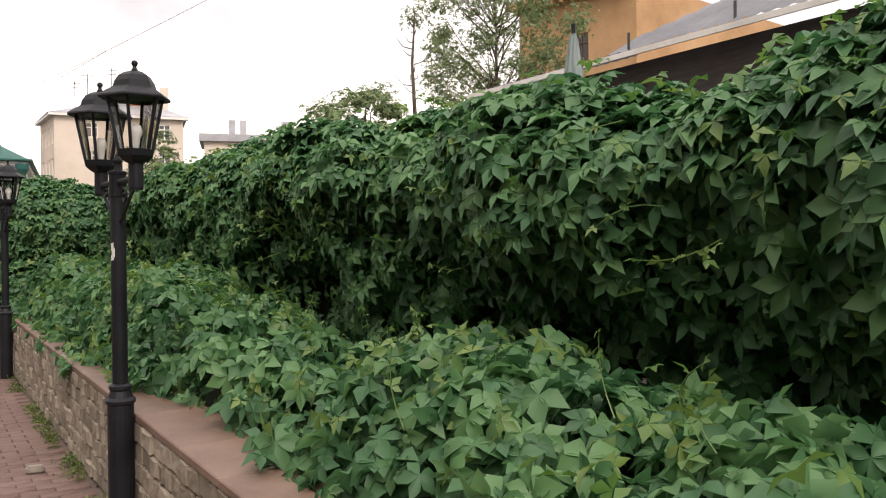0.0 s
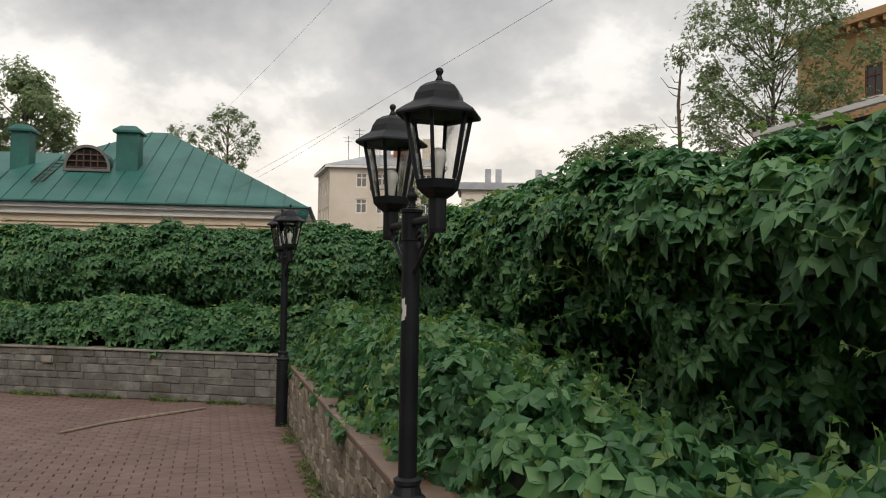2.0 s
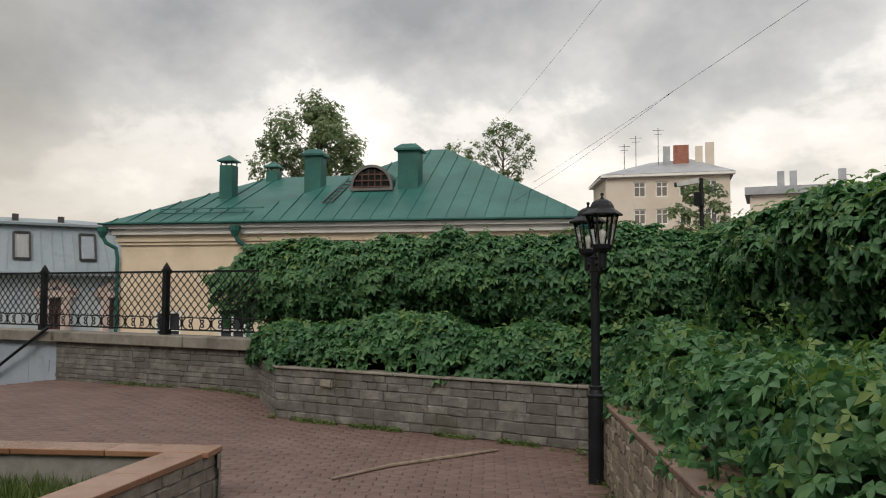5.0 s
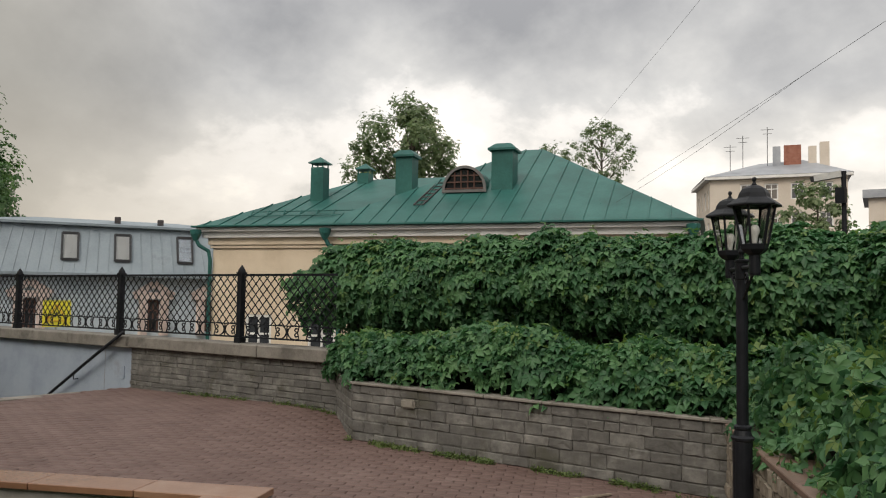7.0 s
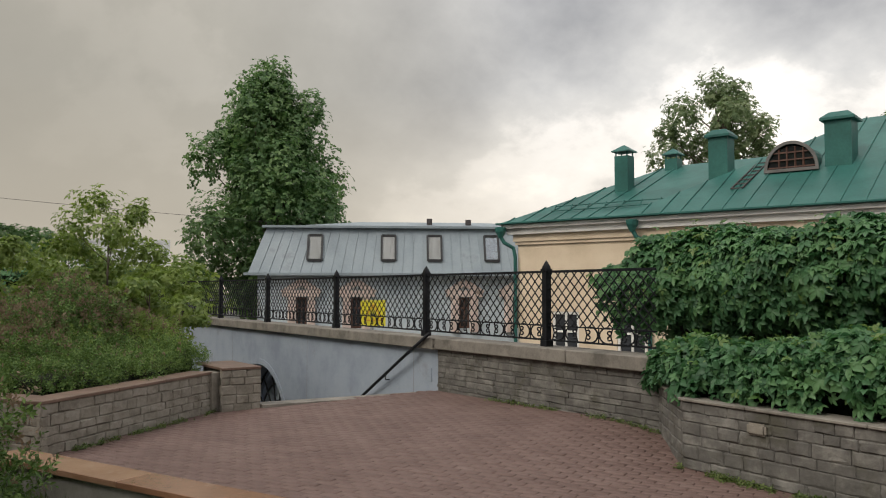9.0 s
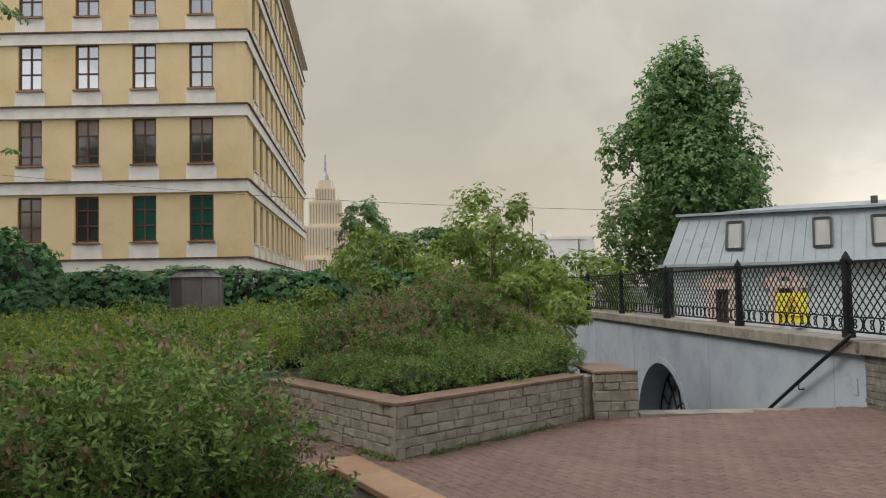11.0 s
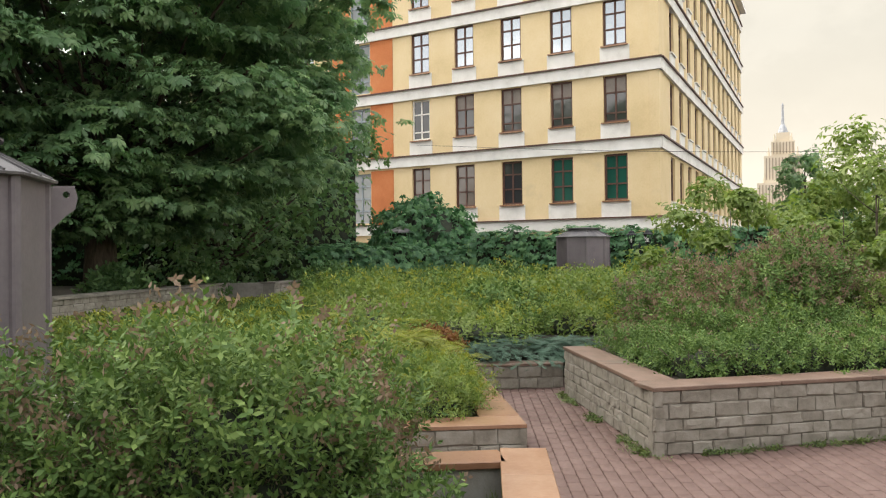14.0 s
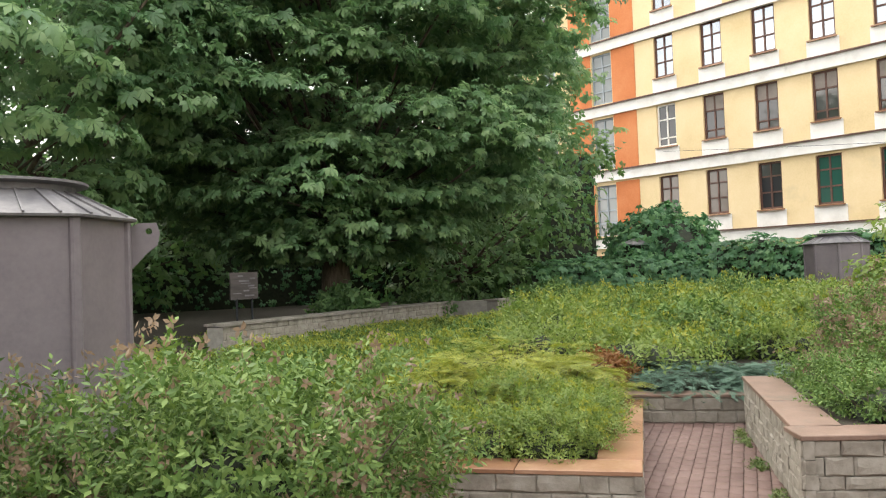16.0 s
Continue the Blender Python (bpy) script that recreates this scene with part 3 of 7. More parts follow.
def lumps(p, scale, seed=0.0):
    """Smooth noise of points, about -1 to 1."""
    return np.array([noise.noise(Vector((q[0] * scale + seed, q[1] * scale + seed * 1.7, q[2] * scale))) for q in p])


def blob_points(n, centre, radii, seed=0.0, lump=0.35, shell=0.25, low=-1.0):
    """Points and outward normals in the outer shell of an uneven crown."""
    d = rng.normal(0, 1, (n * 2, 3))
    d /= np.linalg.norm(d, axis=1, keepdims=True)
    d = d[d[:, 2] > low][:n]
    r = 1 + lump * lumps(d, 1.7, seed) + lump * 0.6 * lumps(d, 4.1, seed + 5)
    r = r * (1 - shell * rng.random(len(d)) ** 1.5)
    p = np.asarray(centre) + d * np.asarray(radii) * r[:, None]
    nn = d / np.asarray(radii)
    nn /= np.linalg.norm(nn, axis=1, keepdims=True)
    return p, nn


def limb_points(a, b, bend, n=6):
    a, b = Vector(a), Vector(b)
    side = (b - a).orthogonal().normalized()
    side.rotate(Matrix.Rotation(random.uniform(0, 6.28), 3, (b - a).normalized()))
    return [a.lerp(b, k / (n - 1)) + side * bend * math.sin(math.pi * k / (n - 1)) for k in range(n)]


def tree(name, at, height, crown_c, crown_r, mat, leaves, leaf_size, label, template=FAR3, clumps=26, trunk_r=0.25, seed=1.0, shell=0.45, gap=0.35, category="tree", cone=0.0, hang=0.45, wild=0.5, flat=0.75, up=0.75, low=-0.75):
    """Tapered trunk, limbs to each clump, and a crown of leafy clumps with gaps."""
    random.seed(int(seed * 13))
    t = thing(name, at, label, category)
    top = Vector(crown_c)
    bm = bmesh.new()
    fork = Vector((0, 0, max(0.8, crown_c[2] - crown_r[2] * 0.75)))
    tube(bm, [(0, 0, -0.1), (0.03, 0.02, fork.z * 0.5), fork, fork.lerp(top, 0.5), top + Vector((0, 0, crown_r[2] * 0.6))], [trunk_r * 1.25, trunk_r, trunk_r * 0.85, trunk_r * 0.5, trunk_r * 0.12], 8)
    part("trunk", bm, "bark", t, smooth=True)
    bm = bmesh.new()
    pts, nms = [], []
    per = leaves // clumps
    for k in range(clumps):
        z = 1 - 2 * (k + 0.5) / clumps
        a = k * 2.39996 + seed
        rr = math.sqrt(max(0, 1 - z * z)) * (0.78 + wild * noise.noise(Vector((k * 1.3, seed, 0)))) * (1 - cone * (z * 0.5 + 0.3))
        c = Vector((top.x + rr * math.cos(a) * crown_r[0], top.y + rr * math.sin(a) * crown_r[1], top.z + (z * 0.85 + 0.25 * wild * noise.noise(Vector((k * 2.1, 3, seed)))) * crown_r[2]))
        size = (0.24 + 0.22 * random.random()) * (1 - gap * 0.4)
        rad = (crown_r[0] * size, crown_r[1] * size, crown_r[2] * size * flat)
        p, n = blob_points(per, c, rad, seed + k, 0.5, shell, low)
        pts.append(p)
        nms.append(n * 0.7 + np.array((0, 0, up)))
        hd = math.hypot(c.x, c.y)
        start = fork.lerp(top, min(1.25, max(0.0, (c.z - 0.95 * hd - fork.z) / max(0.1, top.z - fork.z))))
        tube(bm, limb_points(start, c, 0.25), [trunk_r * 0.24 * (1 - j * 0.17) for j in range(6)], 5)
    part("limb", bm, "bark", t, smooth=True)
    foliage("crown", np.concatenate(pts), np.concatenate(nms), leaf_size, template, mat, t, hang=hang, jitter=0.38)
    return t


# ---- plan ----
WD, WN = Vector((-0.562, 0.827, 0)).normalized(), Vector((0.827, 0.562, 0)).normalized()  # along the lane's wall, and into its bed
W0 = Vector((-0.75, 2.95, 0))
FD, FN = Vector((0.992, 0.12, 0)).normalized(), Vector((-0.12, 0.992, 0)).normalized()  # along the end wall, and into its bed
F0 = Vector((-9.75, 9.64, 0))
PD, PN = Vector((-0.987, -0.16, 0)).normalized(), Vector((-0.16, 0.987, 0)).normalized()  # along the fence, and outwards
P0 = Vector((-12.87, 10.02, 0))


def lane(s, d, z=0.0):
    return W0 + WD * s + WN * d + Vector((0, 0, z))


def endw(s, d, z=0.0):
    return F0 + FD * s + FN * d + Vector((0, 0, z))


def fen(s, d, z=0.0):
    return P0 + PD * s + PN * d + Vector((0, 0, z))


def smooth01(x):
    x = min(1.0, max(0.0, x))
    return x * x * (3 - 2 * x)


def rise(x, y):
    """The paving climbs a little towards the low wall under the fence."""
    v = Vector((x, y, 0)) - P0
    s, d = v.dot(PD), v.dot(PN)
    return (0.16 - 0.05 * smooth01((s + 2.0) / 4.4)) * smooth01((d + 4.2) / 4.2) * smooth01((s + 3.4) / 2.2)


# ---- ground ----
bm = bmesh.new()
bmesh.ops.create_grid(bm, x_segments=24, y_segments=24, size=1500)
for v in bm.verts:
    v.co.z = -3.7
tagged(part("ground", bm, "asphalt"), "grey asphalt ground below the terrace", "ground", kind="structure")

STAIR_A, STAIR_B = Vector((-15.0, 6.85, 0)), fen(2.36, -0.05)
terrace = [tuple(lane(-12, 3.2)[:2]), tuple(lane(9.0, 3.2)[:2]), tuple(endw(4.5, 3.0)[:2]), tuple(fen(-3.2, 0.25)[:2]), tuple(fen(2.36, 0.25)[:2]), (STAIR_B.x, STAIR_B.y), (STAIR_A.x, STAIR_A.y), (-17.5, 6.0), (-26, 3.4), (-33, 4.4), (-36, -6), (-30, -24), (-4, -24), (8, -10)]
bm = bmesh.new()
prism(bm, terrace, -3.75, -0.06)
tagged(part("terrace_base", bm, "bedding"), "sandy bedding and walls of the raised terrace", "terrace", kind="structure")

# bedding sheet under the pavers follows the rise
bm = bmesh.new()
gx = [(-16.2 + 0.35 * i) for i in range(56)]
gy = [(-3.0 + 0.35 * j) for j in range(43)]


def on_terrace(x, y):
    p = Vector((x, y, 0))
    q = p - F0
    if (p - W0).dot(WN) > 0.15 or q.dot(FN) > 0.15 and q.dot(FD) > -1.3 * q.dot(FN) + 0.2:
        return False
    if (p - P0).dot(PN) > 0.12:
        return False
    e = STAIR_B - STAIR_A
    side = e.x * (y - STAIR_A.y) - e.y * (x - STAIR_A.x)
    return side < 0.02 or y < 6.8


vv = {}
for i, x in enumerate(gx):
    for j, y in enumerate(gy):
        vv[i, j] = bm.verts.new((x, y, rise(x, y) - 0.016))
for i in range(len(gx) - 1):
    for j in range(len(gy) - 1):
        if on_terrace(gx[i] + 0.17, gy[j] + 0.17):
            bm.faces.new((vv[i, j], vv[i + 1, j], vv[i + 1, j + 1], vv[i, j + 1]))
bmesh.ops.delete(bm, geom=[v for v in bm.verts if not v.link_faces], context="VERTS")
pavement = tagged(part("pavement", bm, "bedding"), "red brick paving in running bond with mossy joints", "pavement", kind="structure")

# ---- stone walls ----
BLOCKS = {}


def block_meshes(mat):
    """Rough-faced stone blocks of unit size, their face towards -y."""
    if mat in BLOCKS:
        return BLOCKS[mat]
    random.seed(11)
    out = []
    for k in range(9):
        bm = bmesh.new()
        g = {}
        for i, x in enumerate((-0.5, -0.45, -0.16, 0.14, 0.45, 0.5)):
            for j, z in enumerate((-0.5, -0.40, 0.0, 0.40, 0.5)):
                edge = i in (0, 5) or j in (0, 4)
                inner = 0.06 * random.random() if edge else random.uniform(0.45, 1.0)
                zz = z + (random.uniform(-0.02, 0.02) if edge else random.uniform(-0.09, 0.09))
                xx = x + (0 if edge else random.uniform(-0.05, 0.05))
                g[i, j] = bm.verts.new((xx, -inner, zz))
        for i in range(5):
            for j in range(4):
                bm.faces.new((g[i, j], g[i + 1, j], g[i + 1, j + 1], g[i, j + 1]))
        # sides going back into the wall
        ring = [(i, 0) for i in range(6)] + [(5, 1), (5, 2), (5, 3), (5, 4)] + [(i, 4) for i in (4, 3, 2, 1, 0)] + [(0, 3), (0, 2), (0, 1)]
        back = [bm.verts.new((g[r].co.x, 4.0, g[r].co.z)) for r in ring]
        for a in range(len(ring)):
            b = (a + 1) % len(ring)
            bm.faces.new((g[ring[a]], back[a], back[b], g[ring[b]]))
        out.append(mesh_of("stone_block", bm, mat))
    BLOCKS[mat] = out
    return out


def stone_wall(parent, a, b, z0, z1, courses, mat="stone", lengths=(0.22, 0.42), proud=0.013, seed=3, z0b=None):
    """Courses of blocks on the face from a to b; the face looks to the right of a to b."""
    random.seed(seed)
    a, b = Vector((a[0], a[1], 0)), Vector((b[0], b[1], 0))
    d = (b - a)
    length = d.length
    d.normalize()
    out = Vector((d.y, -d.x, 0))
    rot = math.atan2(d.y, d.x)
    hs = [random.uniform(0.8, 1.25) for _ in range(courses)]
    tot = sum(hs)
    z = z0
    kinds = block_meshes(mat)
    for h in hs:
        h = h / tot * (z1 - z0)
        x = -random.uniform(0, lengths[0])
        while x < length - 0.02:
            ln = random.uniform(*lengths)
            x0, x1 = max(0.0, x), min(length, x + ln)
            if length - x1 < 0.08:
                x1 = length
            if x1 - x0 > 0.04:
                c = a + d * (x0 + x1) / 2 + out * (0.001 + 0.004 * random.random())
                m = Matrix.Translation((c.x, c.y, z + h / 2)) @ Matrix.Rotation(rot + random.uniform(-0.008, 0.008), 4, "Z") @ Matrix.Diagonal((x1 - x0 - random.uniform(0.001, 0.007), proud * random.uniform(0.35, 1.25), h - random.uniform(0.001, 0.007), 1))
                shared("stone_block", random.choice(kinds), parent, m)
            x = x1 if x1 < length else length
            if x1 >= length:
                break
        z += h


def wall_thing(name, a, b, z0, z1, thick, courses, mat, label, coping=None, coping_mat="coping_brown", cope=(0.03, 0.30, 0.035), lengths=(0.22, 0.42), seed=3, ends=(), category="stone wall"):
    """A core with blocks on its face and a coping in slabs. cope: overhang, width, height."""
    t = thing(name, (0, 0, 0), label, category, kind="structure")
    a, b = Vector((a[0], a[1], 0)), Vector((b[0], b[1], 0))
    d = (b - a).normalized()
    out = Vector((d.y, -d.x, 0))
    bm = bmesh.new()
    c = (a + b) / 2 - out * (thick / 2 + 0.006)
    box(bm, (c.x, c.y, (z0 + z1) / 2 - 0.1), ((b - a).length - 0.16, thick, z1 - z0 + 0.2 - 0.004), math.atan2(d.y, d.x))
    part("core", bm, "mortar", t)
    stone_wall(t, a, b, z0, z1, courses, mat, lengths, 0.024 if mat == "stone_warm" else 0.016, seed)
    for p, q in ends:
        stone_wall(t, p, q, z0, z1, courses, mat, lengths, seed=seed + 1)
    if coping:
        random.seed(seed)
        x, full = 0.0, (b - a).length
        while x < full - 0.01:
            ln = min(random.uniform(*coping), full - x)
            if full - x - ln < 0.25:
                ln = full - x
            bm = bmesh.new()
            over, wid, hgt = cope
            p = a + d * (x + ln / 2) + out * (over - wid / 2)
            vs = box(bm, (p.x, p.y, z1 + hgt / 2), (ln - 0.006, wid, hgt), math.atan2(d.y, d.x))
            bmesh.ops.bevel(bm, geom=list(bm.edges), offset=0.006, segments=1, affect="EDGES")
            part("coping_slab", bm, coping_mat, t)
            x += ln
    return t


# lane wall beside the walk, end wall, its short return, low wall under the fence
wall_thing("lane_wall", lane(8.45, 0)[:2], lane(-6.0, 0)[:2], 0, 0.61, 0.3, 6, "stone_warm", "buff rubble stone retaining wall with brown stone coping", (0.5, 0.8), "coping_brown", (0.02, 0.36, 0.04), (0.08, 0.2), 5)
wall_thing("end_wall", endw(0, 0)[:2], endw(4.32, 0)[:2], 0, 0.62, 0.3, 6, "stone", "grey rough stone wall with thin weathered coping", (0.6, 1.1), "coping_grey", (0.035, 0.30, 0.028), (0.14, 0.36), 8)
ret = Vector((-10.9, 10.32, 0))
wall_thing("end_wall_return", ret[:2], endw(0, 0)[:2], 0.0, 0.62, 0.3, 6, "stone", "short grey stone return of the bed wall", (0.5, 0.9), "coping_grey", (0.035, 0.30, 0.028), (0.25, 0.5), 12)
low_b = fen(-2.1, -0.04)
wall_thing("low_wall", fen(2.36, -0.04)[:2], low_b[:2], 0.06, 0.74, 0.34, 8, "stone", "low grey stone wall carrying the iron fence", None, lengths=(0.18, 0.5), seed=15)
bm = bmesh.new()
for s0, s1 in ((-3.4, -0.6), (-0.595, 2.42)):
    c = fen((s0 + s1) / 2, 0.10)
    box(bm, (c.x, c.y, 0.83), (s1 - s0 - 0.006, 0.46, 0.17), math.atan2(PD.y, PD.x))
bmesh.ops.bevel(bm, geom=list(bm.edges), offset=0.012, segments=1, affect="EDGES")
tagged(part("low_wall_cap", bm, "coping_grey"), "weathered grey concrete cap of the low wall", "wall cap", kind="structure")

# small pale stone let into the end wall
bm = bmesh.new()
c = endw(0.83, -0.028)
box(bm, (c.x, c.y, 0.475), (0.19, 0.05, 0.10), math.atan2(FD.y, FD.x))
bmesh.ops.bevel(bm, geom=list(bm.edges), offset=0.018, segments=2, affect="EDGES")
tagged(part("patch_stone", bm, "stone_pale"), "single pale stone patched into the grey wall", "stone")

# ---- grey stair wall with its arch ----
sw = thing("stair_wall", (0, 0, 0), "blue-grey plastered retaining wall with an arched recess", "retaining wall", kind="structure")
ARCH_S, ARCH_R, ARCH_Z = 9.78, 1.62, -1.66
bm = bmesh.new()
# face outline in (s, z), with the arch cut out of it
s0, s1, zt, zb = 2.36, 21.0, 0.74, -3.7
arch = [(ARCH_S + ARCH_R * math.cos(a), ARCH_Z + ARCH_R * math.sin(a)) for a in [math.pi * k / 20 for k in range(21)]]
outline = [(s0, zb), (s0, zt), (s1, zt), (s1, zb), (ARCH_S + ARCH_R, zb)] + arch + [(ARCH_S - ARCH_R, zb)]
fv = [bm.verts.new(fen(s, -0.02, z)) for s, z in outline]
bv = [bm.verts.new(fen(s, 0.62, z)) for s, z in outline]
for k in range(len(fv)):
    bm.faces.new((fv[k], fv[(k + 1) % len(fv)], bv[(k + 1) % len(fv)], bv[k]))
bmesh.ops.triangle_fill(bm, use_beauty=True, edges=[e for e in bm.edges if all(v in fv for v in e.verts)])
part("plaster_face", bm, "plaster_grey", sw)
bm = bmesh.new()
c = fen(ARCH_S, 0.78)
box(bm, (c.x, c.y, -1.9), (4.2, 0.25, 4.0), math.atan2(PD.y, PD.x))
part("recess_back", bm, "plaster_grey", sw)
bm = bmesh.new()
for k in range(20):
    a0, a1 = math.pi * k / 20, math.pi * (k + 1) / 20
    q = []
    for rr, dd in ((ARCH_R, -0.035), (ARCH_R + 0.13, -0.035), (ARCH_R + 0.13, 0.0), (ARCH_R, 0.0)):
        q.append([fen(ARCH_S + rr * math.cos(a), dd, ARCH_Z + rr * math.sin(a)) for a in (a0, a1)])
    for u, w in ((0, 1), (1, 2), (3, 0)):
        bm.faces.new([bm.verts.new(p) for p in (q[u][0], q[u][1], q[w][1], q[w][0])])
part("arch_surround", bm, "plaster_grey", sw)
bm = bmesh.new()
for k in range(9):
    a = math.pi * (k + 0.5) / 9
    tube(bm, [fen(ARCH_S + 0.28 * math.cos(a), 0.48, ARCH_Z + 0.28 * math.sin(a)), fen(ARCH_S + 1.6 * math.cos(a), 0.48, ARCH_Z + 1.6 * math.sin(a))], 0.022)
for rr in (0.28, 0.75, 1.15, 1.57):
    tube(bm, [fen(ARCH_S + rr * math.cos(math.pi * k / 18), 0.48, ARCH_Z + rr * math.sin(math.pi * k / 18)) for k in range(19)], 0.022)
for k in range(7):
    tube(bm, [fen(ARCH_S - 1.5 + 0.5 * k, 0.48, ARCH_Z), fen(ARCH_S - 1.5 + 0.5 * k, 0.48, -3.7)], 0.02)
part("arch_grille", bm, "iron", sw, "black wrought iron fan grille")
bm = bmesh.new()
x = 2.3
while x < 21.0:
    ln = 1.9 if x > 2.4 else 1.75
    c = fen(x + ln / 2, 0.12)
    box(bm, (c.x, c.y, 0.825), (ln - 0.008, 0.50, 0.18), math.atan2(PD.y, PD.x))
    x += ln
bmesh.ops.bevel(bm, geom=list(bm.edges), offset=0.012, segments=1, affect="EDGES")
part("cap", bm, "coping_grey", sw, "weathered concrete cap")
bm = bmesh.new()
for s in (3.1, 7.2, 11.6, 15.0):
    c = fen(s, -0.021)
    box(bm, (c.x, c.y, -1.2), (0.006, 0.004, 3.8), math.atan2(PD.y, PD.x))
part("joint", bm, "mortar", sw)
bm = bmesh.new()
c = fen(2.62, -0.025)
box(bm, (c.x, c.y, 0.33), (0.13, 0.02, 0.2), math.atan2(PD.y, PD.x))
part("hatch", bm, "plaster_grey", sw)

# stairs down along the wall, treads from the terrace's edge
bm = bmesh.new()
for k in range(20):
    c = fen(2.55 + 0.3 * k + 0.15, -1.62)
    box(bm, (c.x, c.y, -0.09 - 0.175 * k - 0.6), (0.31, 3.15, 1.2), math.atan2(PD.y, PD.x))
tagged(part("stairs", bm, "coping_grey"), "concrete stairs leading down beside the plastered wall", "stairs", kind="structure")
bm = bmesh.new()
e = (STAIR_B - STAIR_A).normalized()
c = (STAIR_A + STAIR_B) / 2
box(bm, (c.x - 0.1, c.y, 0.03), ((STAIR_B - STAIR_A).length, 0.32, 0.09), math.atan2(e.y, e.x))
tagged(part("stair_edge", bm, "coping_grey"), "pale stone edging slab at the head of the stairs", "kerb", kind="structure")


def handrail(name, pts, hooks, label):
    t = thing(name, (0, 0, 0), label, "handrail")
    bm = bmesh.new()
    tube(bm, pts, 0.026, 8)
    part("rail", bm, "iron", t, smooth=True)
    for h in hooks:
        bm = bmesh.new()
        h = Vector(h)
        tube(bm, [h, h + Vector((0, 0, -0.1)), h + Vector((0, 0, -0.1)) + PN * 0.1], 0.011)
        part("bracket", bm, "iron", t)


handrail("handrail", [fen(2.42, -0.17, 0.98), fen(3.2, -0.17, 0.56), fen(4.95, -0.10, -0.36), fen(8.6, -0.10, -2.4)], [fen(3.87, -0.10, 0.24), fen(6.3, -0.10, -1.1)], "black iron handrail fixed to the plastered stair wall")
handrail("handrail", [fen(19.6, -0.10, 0.75), fen(16.0, -0.10, -0.9), fen(13.2, -0.10, -2.3)], [fen(17.4, -0.10, -0.27)], "black iron handrail on the far flight of stairs")

# ---- iron fence ----
POSTS = [-1.9, 0.0, 2.92, 6.14, 9.65, 12.9, 16.2, 19.5]
fence = thing("iron_fence", (0, 0, 0), "black wrought iron fence with diamond lattice and scrolls", "fence")
bm = bmesh.new()
box(bm, (0, 0, 0.50), (0.085, 0.085, 1.0))
box(bm, (0, 0, 0.04), (0.12, 0.12, 0.08))
box(bm, (0, 0, 1.0), (0.11, 0.11, 0.03))
lathe(bm, [(0.06, 1.015), (0.05, 1.05), (0.012, 1.11), (0.004, 1.125)], seg=4, turn=math.pi / 4)
post_me = mesh_of("post", bm, "iron")
bm = bmesh.new()


def spiral(cx, cz, r0, r1, a0, a1, n=16):
    return [(cx + (r0 + (r1 - r0) * k / n) * math.cos(a0 + (a1 - a0) * k / n), 0, cz + (r0 + (r1 - r0) * k / n) * math.sin(a0 + (a1 - a0) * k / n)) for k in range(n + 1)]


def curl(cz, up):
    """Rolled end of a scroll, from its eye outwards."""
    return [(0.125 + 0.036 * (0.25 + 0.75 * k / 10) * math.cos(up * (0.6 + 4.4 * k / 10)), 0, cz + 0.036 * (0.25 + 0.75 * k / 10) * math.sin(up * (0.6 + 4.4 * k / 10))) for k in range(11)]


for sx in (1, -1):
    arc_ = curl(0.055, -1) + [(0.155, 0, 0.012), (0.10, 0, -0.002)] + [(0.105 - 0.095 * math.cos(a), 0, 0.095 + 0.098 * math.sin(a)) for a in [-1.2 + 2.4 * k / 10 for k in range(11)]] + [(0.10, 0, 0.192), (0.155, 0, 0.178)] + list(reversed(curl(0.135, 1)))
    tube(bm, [(sx * x * 1.5, y, z) for x, y, z in arc_], 0.0105, 5)
beam(bm, (0, 0, -0.005), (0, 0, 0.185), 0.013)
scroll_me = mesh_of("scroll", bm, "iron")
rotp = math.atan2(PD.y, PD.x)
for k, s in enumerate(POSTS[1:]):
    p = fen(s, 0.10, 0.915)
    shared("post", post_me, fence, Matrix.Translation(p) @ Matrix.Rotation(rotp, 4, "Z"))
for sa, sb in zip(POSTS, POSTS[1:]):
    a, b = sa + 0.05, sb - 0.05
    for name, z, w in (("top_rail", 0.975, 0.032), ("middle_rail", 0.27, 0.016), ("bottom_rail", 0.085, 0.022)):
        bm = bmesh.new()
        beam(bm, fen(a, 0.10, 0.915 + z), fen(b, 0.10, 0.915 + z), 0.03, w)
        part(name, bm, "iron", fence)
    n = round((b - a) / 0.60)
    for i in range(n):
        p = fen(a + (i + 0.5) * (b - a) / n, 0.10, 0.915 + 0.09)
        shared("scroll", scroll_me, fence, Matrix.Translation(p) @ Matrix.Rotation(rotp, 4, "Z"))
    # diamond lattice, clipped to its panel
    bm = bmesh.new()
    z0, z1, step, lean = 0.275, 0.965, 0.152, 0.61
    span = (z1 - z0) * lean / 0.6
    for sign in (1, -1):
        i = a - span
        while i < b + span:
            u0, u1 = (i, i + span) if sign > 0 else (i + span, i)
            t0, t1 = 0.0, 1.0
            du = u1 - u0
            for lim, side in ((a, 1), (b, -1)):
                f0, f1 = (u0 - lim) * side, (u1 - lim) * side
                if f0 < 0 and f1 < 0:
                    t0 = 2.0
                elif f0 < 0:
                    t0 = max(t0, -f0 / (f1 - f0))
                elif f1 < 0:
                    t1 = min(t1, f0 / (f0 - f1))
            if t0 < t1 - 0.02:
                beam(bm, fen(u0 + du * t0, 0.10 + 0.004 * sign, 0.915 + z0 + (z1 - z0) * t0), fen(u0 + du * t1, 0.10 + 0.004 * sign, 0.915 + z0 + (z1 - z0) * t1), 0.0115)
            i += step
    part("lattice", bm, "iron", fence)

